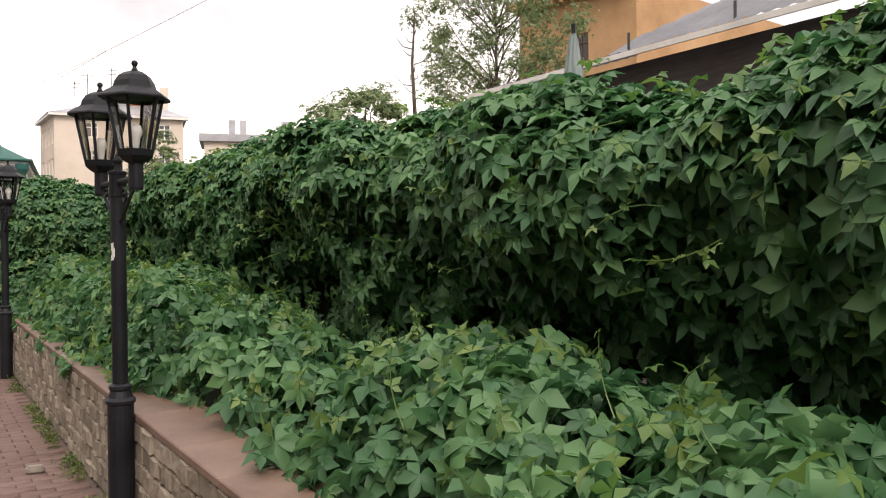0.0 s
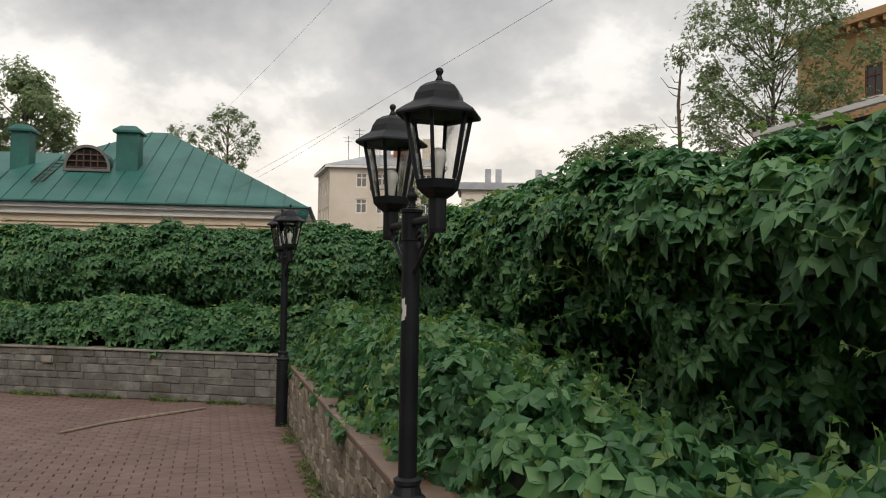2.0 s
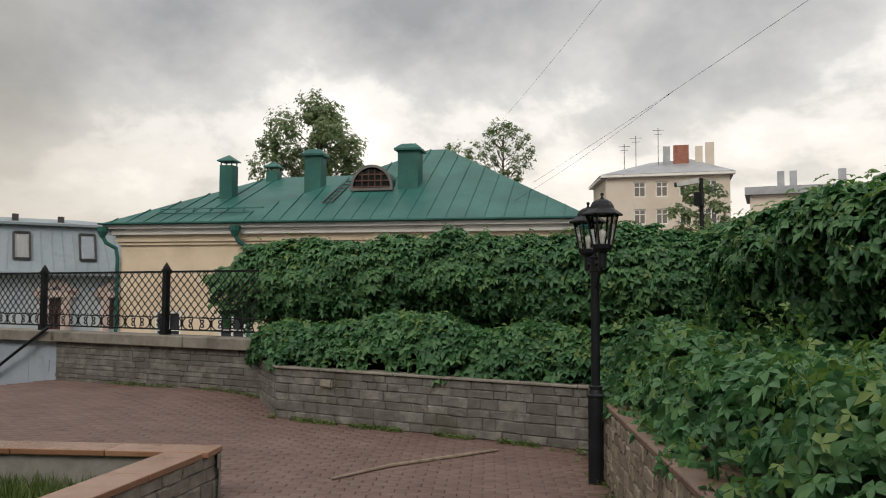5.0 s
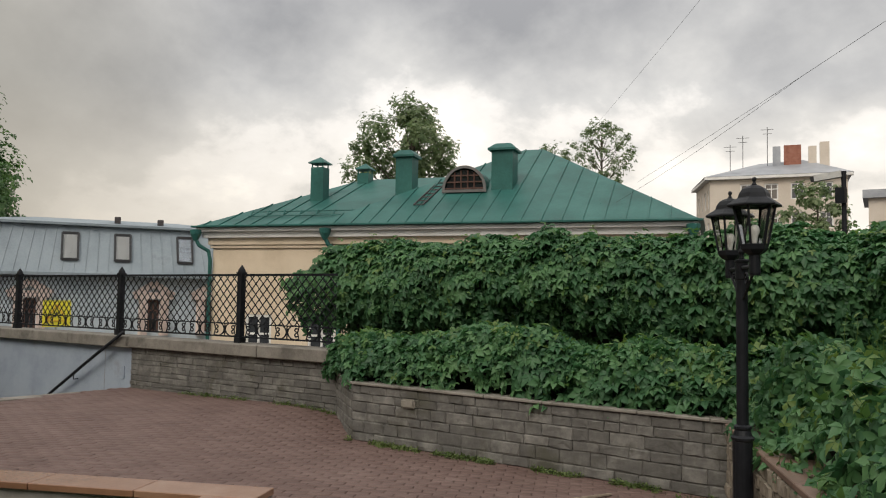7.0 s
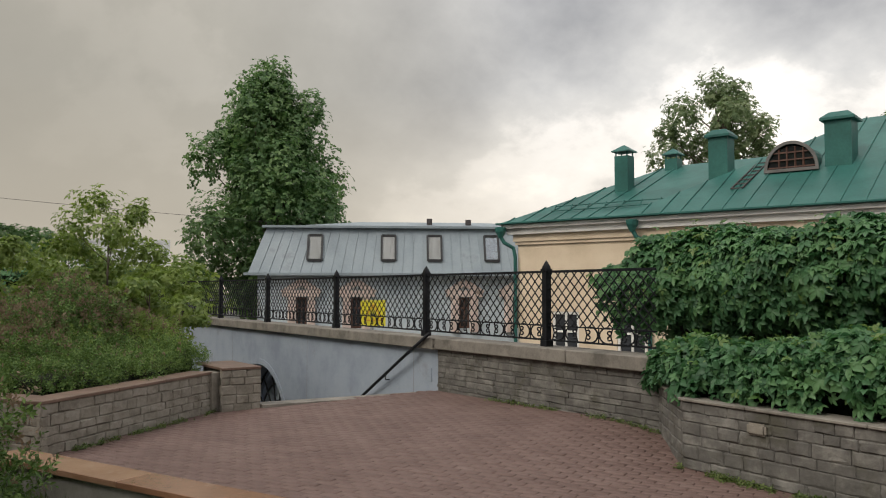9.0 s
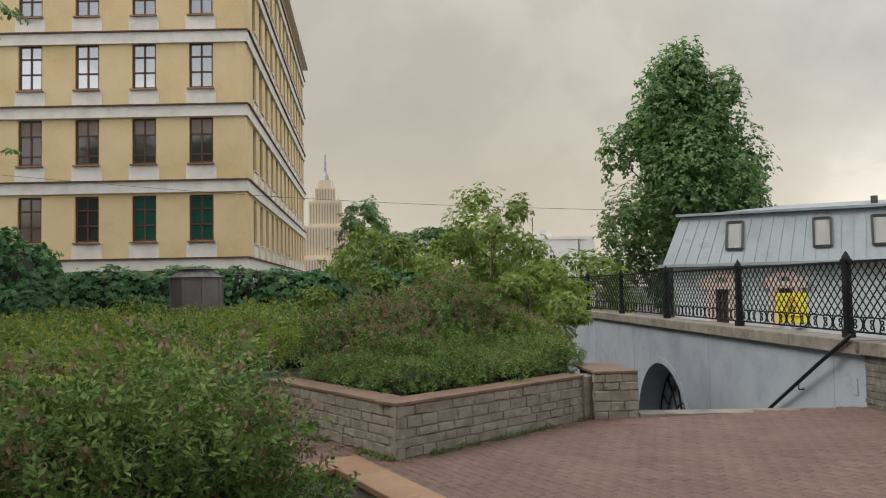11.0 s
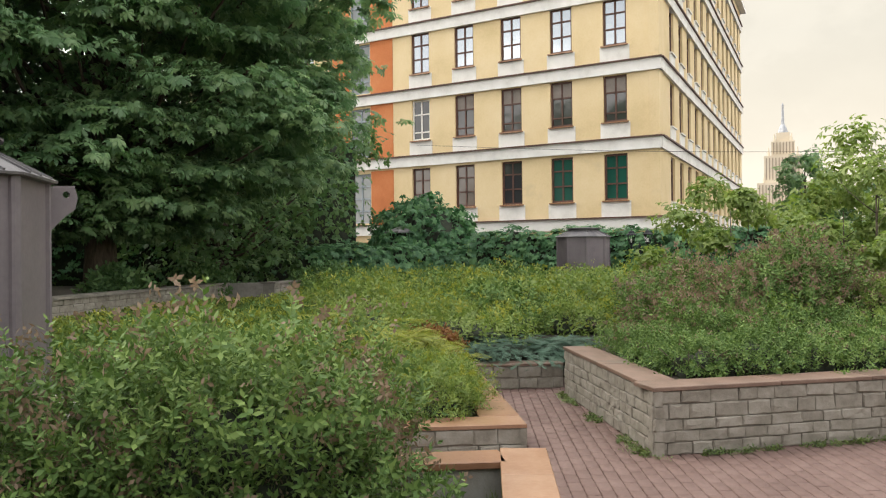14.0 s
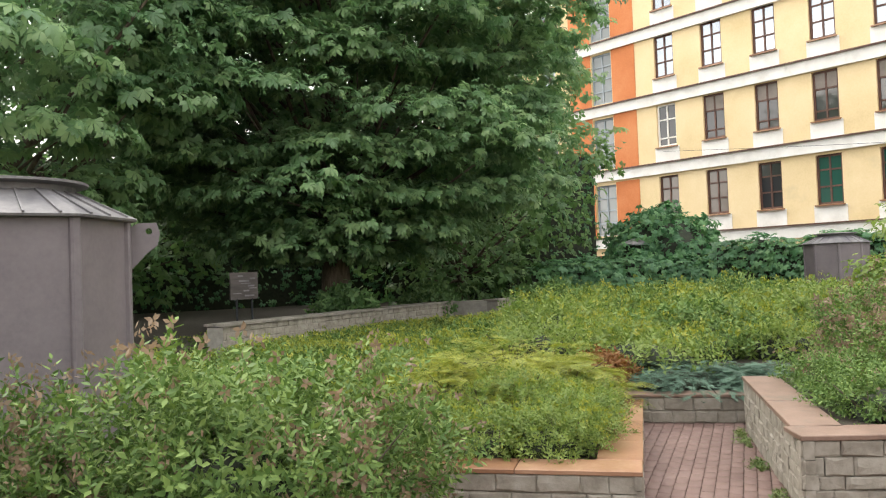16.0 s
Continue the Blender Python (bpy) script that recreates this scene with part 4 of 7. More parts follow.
# warning sign standing behind the fence
sg = thing("warning_sign", (-22.3, 11.1, -0.2), "yellow square road sign with a red warning triangle", "sign", rz=radians(69))
bm = bmesh.new()
box(bm, (0, 0, 1.30), (0.60, 0.02, 0.62))
part("plate", bm, "sign_yellow", sg)
bm = bmesh.new()
tri = [(-0.22, 1.13), (0.22, 1.13), (0.0, 1.51)]
for k in range(3):
    p, q = tri[k], tri[(k + 1) % 3]
    beam(bm, (p[0], 0.014, p[1]), (q[0], 0.014, q[1]), 0.036, 0.01)
for k in range(3):
    p, q = tri[k], tri[(k + 1) % 3]
    beam(bm, (p[0], -0.014, p[1]), (q[0], -0.014, q[1]), 0.036, 0.01)
part("triangle", bm, "sign_red", sg)
bm = bmesh.new()
for yy in (0.013, -0.013):
    for c, s in (((0, yy, 1.3), (0.03, 0.004, 0.09)), ((-0.035, yy, 1.245), (0.035, 0.004, 0.06)), ((0.04, yy, 1.24), (0.035, 0.004, 0.05))):
        box(bm, c, s)
part("pictogram", bm, "sign_black", sg)
bm = bmesh.new()
tube(bm, [(0, 0.03, -3.5), (0, 0.03, 1.6)], 0.03, 8)
part("pole", bm, "tin", sg)


# ---- twin lanterns ----
def lantern(t, x):
    """One six-sided lantern head on the arm's end at x, as parts of the lamp post."""
    turn = math.pi / 6
    bm = bmesh.new()
    lathe(bm, [(0.030, 1.775), (0.034, 1.79), (0.034, 1.90), (0.030, 1.905)], (x, 0, 0), 14)
    part("stem", bm, "iron", t)
    bm = bmesh.new()
    lathe(bm, [(0.036, 1.900), (0.060, 1.915), (0.080, 1.935), (0.086, 1.966), (0.080, 1.968)], (x, 0, 0), 6, turn)
    part("base", bm, "iron", t)
    r0, r1, z0, z1 = 0.080, 0.128, 1.968, 2.212
    for k in range(6):
        a = turn + k * math.pi / 3
        b = a + math.pi / 3
        bm = bmesh.new()
        beam(bm, (x + r0 * math.cos(a), r0 * math.sin(a), z0), (x + r1 * math.cos(a), r1 * math.sin(a), z1), 0.0125)
        part("cage_bar", bm, "iron", t)
        bm = bmesh.new()
        q = [(x + (r0 - 0.004) * math.cos(a), (r0 - 0.004) * math.sin(a), z0), (x + (r0 - 0.004) * math.cos(b), (r0 - 0.004) * math.sin(b), z0), (x + (r1 - 0.004) * math.cos(b), (r1 - 0.004) * math.sin(b), z1), (x + (r1 - 0.004) * math.cos(a), (r1 - 0.004) * math.sin(a), z1)]
        bm.faces.new([bm.verts.new(p) for p in q])
        bmesh.ops.solidify(bm, geom=list(bm.faces), thickness=0.002)
        pane = part("pane", bm, "glass", t)
        pane.visible_shadow = False
    bm = bmesh.new()
    lathe(bm, [(0.122, 2.212), (0.164, 2.200), (0.168, 2.208), (0.164, 2.216), (0.128, 2.240), (0.110, 2.250), (0.100, 2.258), (0.092, 2.285), (0.074, 2.312), (0.048, 2.328), (0.022, 2.336)], (x, 0, 0), 6, turn)
    part("roof", bm, "iron", t)
    bm = bmesh.new()
    lathe(bm, [(0.020, 2.334), (0.011, 2.348), (0.008, 2.358), (0.013, 2.366), (0.015, 2.375), (0.011, 2.384), (0.002, 2.388)], (x, 0, 0), 10)
    part("finial", bm, "iron", t, smooth=True)
    bm = bmesh.new()
    lathe(bm, [(0.016, 1.965), (0.017, 1.985), (0.022, 2.02), (0.030, 2.04), (0.031, 2.058), (0.025, 2.078), (0.012, 2.088), (0.002, 2.09)], (x, 0, 0), 14)
    part("bulb", bm, "bulb", t, "white light bulb", smooth=True)


def lamp_post(at, rz, label):
    t = thing("street_lamp", at, label, "street lamp", "lamps along the lane wall", rz=rz)
    bm = bmesh.new()
    lathe(bm, [(0.064, 0.0), (0.064, 0.70), (0.060, 0.71)], seg=20)
    part("base_tube", bm, "iron", t)
    bm = bmesh.new()
    lathe(bm, [(0.060, 0.70), (0.072, 0.712), (0.076, 0.728), (0.060, 0.742), (0.050, 0.775), (0.056, 0.786), (0.056, 0.80), (0.042, 0.81)], seg=20)
    part("collar", bm, "iron", t)
    bm = bmesh.new()
    lathe(bm, [(0.038, 0.80), (0.037, 1.755), (0.042, 1.76), (0.042, 1.868), (0.047, 1.872), (0.047, 1.884), (0.03, 1.89)], seg=20)
    part("shaft", bm, "iron", t)
    bm = bmesh.new()
    lathe(bm, [(0.03, 1.888), (0.015, 1.898), (0.018, 1.906), (0.011, 1.916), (0.022, 1.932), (0.024, 1.942), (0.015, 1.956), (0.009, 1.962), (0.012, 1.970), (0.003, 1.98)], seg=12)
    part("finial", bm, "iron", t, smooth=True)
    for sg_ in (1, -1):
        bm = bmesh.new()
        tube(bm, [(0.03 * sg_, 0, 1.832), (0.335 * sg_, 0, 1.832)], 0.016, 10)
        part("arm", bm, "iron", t)
        bm = bmesh.new()
        tube(bm, [(sg_ * 0.045, 0, 1.63), (sg_ * 0.09, 0, 1.655), (sg_ * 0.16, 0, 1.70), (sg_ * 0.25, 0, 1.76), (sg_ * 0.31, 0, 1.79)], 0.009, 6)
        tube(bm, [(sg_ * (x + 0.125), y, z + 1.755) for x, y, z in spiral(0, 0, 0.010, 0.048, 1.0, 1.0 + 2.6 * math.pi)], 0.008, 6)
        tube(bm, [(sg_ * (x + 0.235), y, z + 1.785) for x, y, z in spiral(0, 0, 0.006, 0.028, 2.0, 2.0 + 2.2 * math.pi)], 0.007, 6)
        part("scroll_bracket", bm, "iron", t)
        lantern(t, 0.335 * sg_)
    return t


la = lamp_post(lane(1.45, -0.085)[:], math.atan2(0.80, -0.60), "black iron twin-lantern street lamp with a torn sticker")
bm = bmesh.new()
ring = []
for j in range(5):
    ring.append([bm.verts.new((0.0385 * math.cos(a), 0.0385 * math.sin(a), 1.43 + 0.025 * j + 0.008 * math.sin(7 * i + j))) for i, a in enumerate([1.75 + 0.17 * i for i in range(5)])])
for j in range(4):
    for i in range(4):
        if (i, j) not in ((3, 3), (0, 1), (3, 0)):
            bm.faces.new((ring[j][i], ring[j][i + 1], ring[j + 1][i + 1], ring[j + 1][i]))
part("sticker", bm, "paper", la, "torn white paper sticker")
lb = lamp_post(lane(7.28, -0.10)[:], math.atan2(0.80, -0.60), "black iron twin-lantern street lamp beside the end wall")


# ---- creeper beds ----
def creeper(name, frame_fn, s_range, profile, n, lump, size, label, core_inset=0.19, young=0.06, template=IVY5, dens=None, seed=0.0, taper=0.0):
    """Creeper over a wall: leaves on a noisy surface given by a profile of (depth, height), with a dark core behind."""
    t = thing(name, (0, 0, 0), label, "creeper hedge")
    prof = [Vector((d, z)) for d, z in profile]
    seg = [(prof[k + 1] - prof[k]).length for k in range(len(prof) - 1)]
    cum = np.concatenate([[0], np.cumsum(seg)])
    s = rng.uniform(*s_range, n)
    u = rng.uniform(0, cum[-1], n)
    if dens:
        keep = rng.random(n) < np.array([dens(q / cum[-1]) for q in u])
        s, u = s[keep], u[keep]
    pts, nms = [], []

    def swell(si, p):
        return lump * (noise.noise(Vector((si * 1.1 + seed, p.x, p.y * 1.4))) + 0.6 * noise.noise(Vector((si * 3.1, p.x * 3, p.y * 3.3 + seed))))

    for si, ui in zip(s, u):
        k = min(len(seg) - 1, int(np.searchsorted(cum, ui) - 1)) if ui > 0 else 0
        f = (ui - cum[k]) / seg[k]
        p = prof[k].lerp(prof[k + 1], f)
        dd = (prof[k + 1] - prof[k]).normalized()
        nn = Vector((-dd.y, dd.x))
        w = swell(si, p) + random.uniform(-0.15, 0.06)
        p = p + nn * w
        if taper:
            f = smooth01((si - s_range[0] + 0.5 * noise.noise(Vector((p.y * 2.3, p.x, seed)))) / taper)
            if random.random() > 0.25 + 0.8 * f:
                continue
            p.y = 0.8 + (p.y - 0.8) * (0.8 + 0.2 * f)
        pts.append(frame_fn(si, p.x, p.y))
        o = frame_fn(si, p.x + nn.x, p.y + nn.y) - pts[-1]
        nms.append(o + Vector((0, 0, 0.66 + 0.15 * smooth01((p.y - 1.85) / 0.35))))
    pts, nms = np.array([tuple(p) for p in pts]), np.array([tuple(p) for p in nms])
    pick = rng.random(len(pts)) < young * np.clip(1.5 + 2.5 * lumps(pts, 1.3, seed), 0, 4)
    foliage("leaves", pts[~pick], nms[~pick], size, template, "vine", t, hang=0.66, jitter=0.40, spread=0.45)
    foliage("young_leaves", pts[pick] + nms[pick] * 0.05, nms[pick], size * 0.8, IVY3, "vine_young", t, hang=0.2)
    # filler shell behind the leaves, coloured near-black in place of the shade there
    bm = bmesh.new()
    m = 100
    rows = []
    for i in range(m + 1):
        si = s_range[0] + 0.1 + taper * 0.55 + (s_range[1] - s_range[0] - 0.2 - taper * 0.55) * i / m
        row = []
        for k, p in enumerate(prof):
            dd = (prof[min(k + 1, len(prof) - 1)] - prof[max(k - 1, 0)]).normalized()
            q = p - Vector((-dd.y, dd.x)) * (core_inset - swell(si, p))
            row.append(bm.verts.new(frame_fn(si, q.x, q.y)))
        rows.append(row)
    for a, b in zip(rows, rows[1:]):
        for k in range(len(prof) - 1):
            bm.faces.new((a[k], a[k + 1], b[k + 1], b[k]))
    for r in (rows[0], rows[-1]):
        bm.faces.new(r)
    part("shade_filler", bm, "core", t, smooth=True)
    return t


random.seed(5)
# profile order runs from the foot up the face and over the top; the face looks towards the lane
HEDGE = [(2.10, 0.70), (2.02, 1.0), (1.80, 1.32), (1.52, 1.62), (1.40, 1.90), (1.46, 2.12), (1.68, 2.27), (2.1, 2.30), (2.7, 2.15)]


def lane_top(s, d, z=0.0):
    """The lane hedge, a little lower where the walk begins."""
    d -= 0.42 * smooth01((s - 0.6) / 2.0) * max(0.0, 1.6 - z) / 0.9
    return lane(s, d, z + (0.10 * math.exp(-((s - 5.5) / 1.8) ** 2) - 0.10 * smooth01((1.6 - s) / 2.0) if z > 1.2 else 0.0))


creeper("creeper_hedge", lane_top, (-3.2, 11.2), HEDGE, 29000, 0.26, 0.100, "tall wall of dark green five-leaved creeper", dens=lambda u: 0.40 + 0.7 * smooth01((u - 0.06) / 0.42), seed=2.0, young=0.05, template=VINE5)
creeper("creeper_hedge", lane, (-6.5, -3.1), HEDGE, 2600, 0.19, 0.14, "creeper-covered wall at the start of the lane", seed=2.0, young=0.04)
ENDHEDGE = [(2.05, 0.8), (1.92, 1.15), (1.62, 1.45), (1.44, 1.75), (1.5, 2.1), (1.75, 2.27), (2.2, 2.26), (2.7, 2.1)]
creeper("creeper_hedge", endw, (-2.9, 5.6), ENDHEDGE, 17500, 0.22, 0.100, "creeper hedge behind the end wall with dense green leaves", template=VINE5, dens=lambda u: 0.12 + 0.9 * smooth01((u - 0.10) / 0.25), seed=9.0, young=0.03, taper=1.3)


def carpet(name, frame_fn, s_range, d_range, height, n, size, label, bare=None, young=0.06, template=VINE5, lean=0.6):
    t = thing(name, (0, 0, 0), label, "creeper")
    pts, nms = [], []
    while len(pts) < n:
        s, d = random.uniform(*s_range), random.uniform(*d_range)
        if bare and bare(s, d):
            continue
        z = height(s, d)
        e = 0.05
        g = Vector((-(height(s + e, d) - z) / e, -(height(s, d + e) - z) / e, 1))
        low = random.random() ** 1.6 * 0.32
        pts.append(tuple(frame_fn(s, d, max(0.62, z - low))))
        o = frame_fn(g.x * 0.8, g.y * 0.8, 1.0) - frame_fn(0, 0, 0)
        o.z *= lean
        nms.append(tuple(o.normalized()))
    pts, nms = np.array(pts), np.array(nms)
    pick = rng.random(len(pts)) < young * np.clip(1.5 + 2.5 * lumps(pts, 1.3, 3), 0, 4)
    foliage("leaves", pts[~pick], nms[~pick], size, template, "vine", t, hang=0.66, jitter=0.68, spread=0.38)
    foliage("young_leaves", pts[pick] + np.array((0, 0, 0.06)), nms[pick], size * 0.8, IVY3, "vine_young", t, hang=0.1)
    # near-black filler sheet under the leaves, painted as the shaded depth between them
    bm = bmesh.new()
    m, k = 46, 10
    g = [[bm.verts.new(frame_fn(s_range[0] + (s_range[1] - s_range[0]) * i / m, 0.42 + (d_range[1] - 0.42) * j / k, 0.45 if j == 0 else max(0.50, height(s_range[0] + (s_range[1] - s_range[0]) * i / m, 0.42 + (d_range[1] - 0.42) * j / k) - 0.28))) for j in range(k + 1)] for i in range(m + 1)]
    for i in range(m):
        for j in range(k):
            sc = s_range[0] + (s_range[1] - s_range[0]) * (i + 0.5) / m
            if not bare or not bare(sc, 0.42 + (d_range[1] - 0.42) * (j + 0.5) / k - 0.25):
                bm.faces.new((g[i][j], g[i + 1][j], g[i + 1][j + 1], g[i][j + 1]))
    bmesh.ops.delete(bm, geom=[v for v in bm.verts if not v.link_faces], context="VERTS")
    part("shade_filler", bm, "core", t, smooth=True)
    return t


def lane_height(s, d):
    h = 0.30 + 0.27 * smooth01((s - 1.2) / 3.0) + 0.20 * noise.noise(Vector((s * 0.9 + 4, d * 1.1, 0))) + 0.12 * noise.noise(Vector((s * 2.7, d * 2.6, 5)))
    h += 0.22 * math.exp(-((s + 0.4) / 0.8) ** 2 - ((d - 0.85) / 0.5) ** 2)
    h *= 1 - 0.85 * smooth01((d - 1.30) / 0.4)
    return 0.64 + max(0.03, h) * smooth01((d + 0.02 - 0.05 * noise.noise(Vector((s * 2, 1, 1)))) / 0.5)


def lane_bare(s, d):
    edge = 0.07 + 0.20 * math.exp(-((s - 1.0) / 0.9) ** 2) + 0.16 * math.exp(-((s + 1.4) / 0.9) ** 2) + 0.14 * noise.noise(Vector((s * 2.1, 0, 7)))
    edge += 0.02 if s < 3.0 else -0.05
    return d < edge


carpet("creeper_carpet", lane, (-3.4, 9.6), (-0.12, 2.0), lane_height, 9800, 0.104, "low carpet of green creeper spilling over the coping", lane_bare, young=0.10, template=VINE5)
carpet("creeper_carpet", lane, (-6.0, -3.3), (-0.12, 2.0), lane_height, 1500, 0.14, "low creeper carpet at the start of the lane", lane_bare)


def end_height(s, d):
    h = 0.49 + 0.16 * noise.noise(Vector((s * 1.1 + 9, d * 1.2, 0))) + 0.07 * noise.noise(Vector((s * 3, d * 3, 2))) + 0.14 * math.exp(-((s - 1.3) / 0.9) ** 2)
    h *= smooth01((s + 1.5) / 0.9) * (1 - 0.95 * smooth01((d - 0.80) / 0.25))
    return 0.64 + max(0.03, h) * smooth01((d + 0.16) / 0.5)


carpet("creeper_carpet", endw, (-1.25, 5.0), (-0.13, 1.25), end_height, 8000, 0.108, "creeper bed hanging over the end wall", lambda s, d: d < 0.06 + 0.1 * noise.noise(Vector((s * 2.3, 3, 0))) or d < -0.7 * (s + 0.1), young=0.05, lean=1.25)

# soil of the raised beds
bm = bmesh.new()
prism(bm, [tuple(p[:2]) for p in (lane(-7, 0.31), lane(8.2, 0.31), lane(8.9, 3.1), lane(-7, 3.1))], -0.05, 0.58)
tagged(part("bed_soil", bm, "soil"), "dark soil of the creeper bed", "soil", kind="structure")
bm = bmesh.new()
prism(bm, [tuple(p[:2]) for p in (endw(-0.2, 0.31), endw(4.6, 0.31), endw(5.5, 2.9), endw(-1.6, 2.9), endw(-1.0, 0.9))], -0.05, 0.575)
tagged(part("bed_soil", bm, "soil"), "dark soil behind the end wall", "soil", kind="structure")

# ---- sunken lawn with sandstone coping ----
BA, BB = Vector((-7.0, 6.72, 0)), Vector((-11.05, 4.12, 0))  # outer corners of its north side
NU = (BA - BB).normalized()
EV = Vector((0.45, -0.893, 0)).normalized()
WV = Vector((0.665, -0.747, 0)).normalized()
BE, BW = BA + EV * 7.5, BB + WV * 6.0


def wall_strip(t, a, b, inward, z1, mat_wall, cope_mat, wid=0.30, over=0.03, hgt=0.045, piece=(0.55, 0.95), seed=1, courses=3, inset0=0.0, inset1=0.0):
    """A low kerb wall from a to b with slabs on it and blocks on the outer face."""
    random.seed(seed)
    d = (b - a).normalized()
    n = (b - a).length
    rot = math.atan2(d.y, d.x)
    bm = bmesh.new()
    c = (a + b) / 2 + inward * (wid / 2)
    box(bm, (c.x, c.y, (z1 - hgt) / 2 - 0.1), (n - 0.22, wid - 2 * over - 0.02, z1 - hgt + 0.19), rot)
    part("core", bm, "mortar", t)
    o = -inward
    pa, pb = a + inward * over, b + inward * over
    if Vector((d.y, -d.x, 0)).dot(o) > 0:
        stone_wall(t, pa, pb, 0.0, z1 - hgt, courses, mat_wall, (0.16, 0.31), 0.018, seed)
    else:
        stone_wall(t, pb, pa, 0.0, z1 - hgt, courses, mat_wall, (0.16, 0.31), 0.018, seed)
    x, full = inset0, n - inset1
    while x < full - 0.01:
        ln = min(random.uniform(*piece), full - x)
        if full - x - ln < 0.3:
            ln = full - x
        p = a + d * (x + ln / 2) + inward * (wid / 2)
        bm = bmesh.new()
        box(bm, (p.x, p.y, z1 - hgt / 2), (ln - 0.005, wid, hgt), rot)
        bmesh.ops.bevel(bm, geom=list(bm.edges), offset=0.005, segments=1, affect="EDGES")
        part("coping_slab", bm, cope_mat, t)
        x += ln


def inward_of(a, b, inside):
    d = (b - a).normalized()
    n = Vector((-d.y, d.x, 0))
    return n if n.dot(inside - a) > 0 else -n


kerb = thing("lawn_kerb", (0, 0, 0), "low stone kerb with orange sandstone coping round the lawn", "kerb wall", kind="structure")
mid_lawn = Vector((-8.2, 3.6, 0))
wall_strip(kerb, BB, BA, inward_of(BB, BA, mid_lawn), 0.385, "stone_pale", "coping_sand", 0.30, seed=21, piece=(0.6, 1.0))
wall_strip(kerb, BA, BE, inward_of(BA, BE, mid_lawn), 0.385, "stone_pale", "coping_sand", 0.30, seed=22, inset0=0.33)
wall_strip(kerb, BB, BW, inward_of(BB, BW, mid_lawn), 0.385, "stone_pale", "coping_sand", 0.30, seed=23, inset0=0.31)
bm = bmesh.new()
prism(bm, [(BB.x + 0.2, BB.y + 0.0), (BA.x - 0.05, BA.y - 0.2), (BE.x - 0.2, BE.y), (BW.x + 0.2, BW.y)], -0.05, 0.06)
tagged(part("lawn", bm, "soil"), "dark soil under the lawn grass", "lawn", kind="structure")


def inside_poly(x, y, poly):
    c = False
    for (x0, y0), (x1, y1) in zip(poly, poly[1:] + poly[:1]):
        if (y0 > y) != (y1 > y) and x < (x1 - x0) * (y - y0) / (y1 - y0) + x0:
            c = not c
    return c


lawn_poly = [(BB.x + 0.32, BB.y - 0.02), (BA.x - 0.16, BA.y - 0.36), (BE.x - 0.34, BE.y), (BW.x + 0.4, BW.y)]
random.seed(31)
pts = []
while len(pts) < 16000:
    x, y = random.uniform(-11, -4), random.uniform(-1.5, 6.6)
    if inside_poly(x, y, lawn_poly) and (y > 2.0 or random.random() < 0.3):
        pts.append((x, y, 0.05))
pts = np.array(pts)
BLADE = (np.array([(-0.05, 0, 0), (0.05, 0, 0), (0, 1.0, 0.25)]), np.array([(0, 1, 2)]))
GV = np.concatenate([np.array([(x * math.cos(k * 1.26) , y, x * math.sin(k * 1.26) + z * math.cos(k * 2.1) + 0.12 * math.sin(k * 2)) for x, y, z in BLADE[0]]) for k in range(5)])
GF = np.concatenate([BLADE[1] + 3 * k for k in range(5)])
v, f = scatter(pts, np.tile((0.0, 0, 0), (len(pts), 1)) + rng.normal(0, 1, (len(pts), 3)) * (1, 1, 0.05), 0.15, (GV, GF), jitter=0.05, hang=-0.7)
tagged(new("grass", cloud_mesh("grass", v, f, "grass")), "short green lawn grass", "grass", kind="stuff")

# ---- planters of the far side ----
PC, PE, PL = Vector((-12.65, 4.20, 0)), Vector((-15.02, 6.2, 0)), Vector((-14.85, 2.25, 0))
pl_in = Vector((-15.5, 4.2, 0))
planter = thing("planter", (0, 0, 0), "raised grey stone planter with brown stone coping", "planter", kind="structure")
wall_strip(planter, PC, PE, inward_of(PC, PE, pl_in), 0.55, "stone_pale", "coping_brown", 0.34, 0.025, 0.035, (0.8, 1.4), 41, 5, inset0=0.0)
wall_strip(planter, PC, PL, inward_of(PC, PL, pl_in), 0.55, "stone_pale", "coping_brown", 0.34, 0.025, 0.035, (0.8, 1.4), 42, 5, inset0=0.35)
bm = bmesh.new()
prism(bm, [(-12.95, 4.2), (-15.1, 6.0), (-17.4, 5.2), (-17.6, 2.2), (-15.0, 2.45)], 0.0, 0.49)
tagged(part("planter_soil", bm, "soil"), "dark soil in the stone planter", "soil", kind="structure")
pier = thing("pier", (0, 0, 0), "square grey stone pier at the head of the stairs", "pier", kind="structure")
QA, QB = Vector((-14.9, 6.30, 0)), Vector((-15.0, 6.85, 0))
wall_strip(pier, QA, QB, inward_of(QA, QB, Vector((-16, 6.5, 0))), 0.60, "stone_pale", "coping_brown", 1.1, 0.02, 0.035, (0.6, 0.7), 44, 5)
bm = bmesh.new()
box(bm, (-15.2, 6.26, 0.26), (0.4, 0.3, 0.54), 2.2)
part("recess_block", bm, "stone_pale", pier)
sl = thing("planter_back_wall", (0, 0, 0), "stepped stone wall behind the planter beside the stairs", "stone wall", kind="structure")
wall_strip(sl, Vector((-16.5, 6.1, 0)), Vector((-21, 5.15, 0)), Vector((-0.2, -0.98, 0)), 0.86, "stone_pale", "coping_brown", 0.34, 0.02, 0.035, (0.8, 1.2), 46, 7)

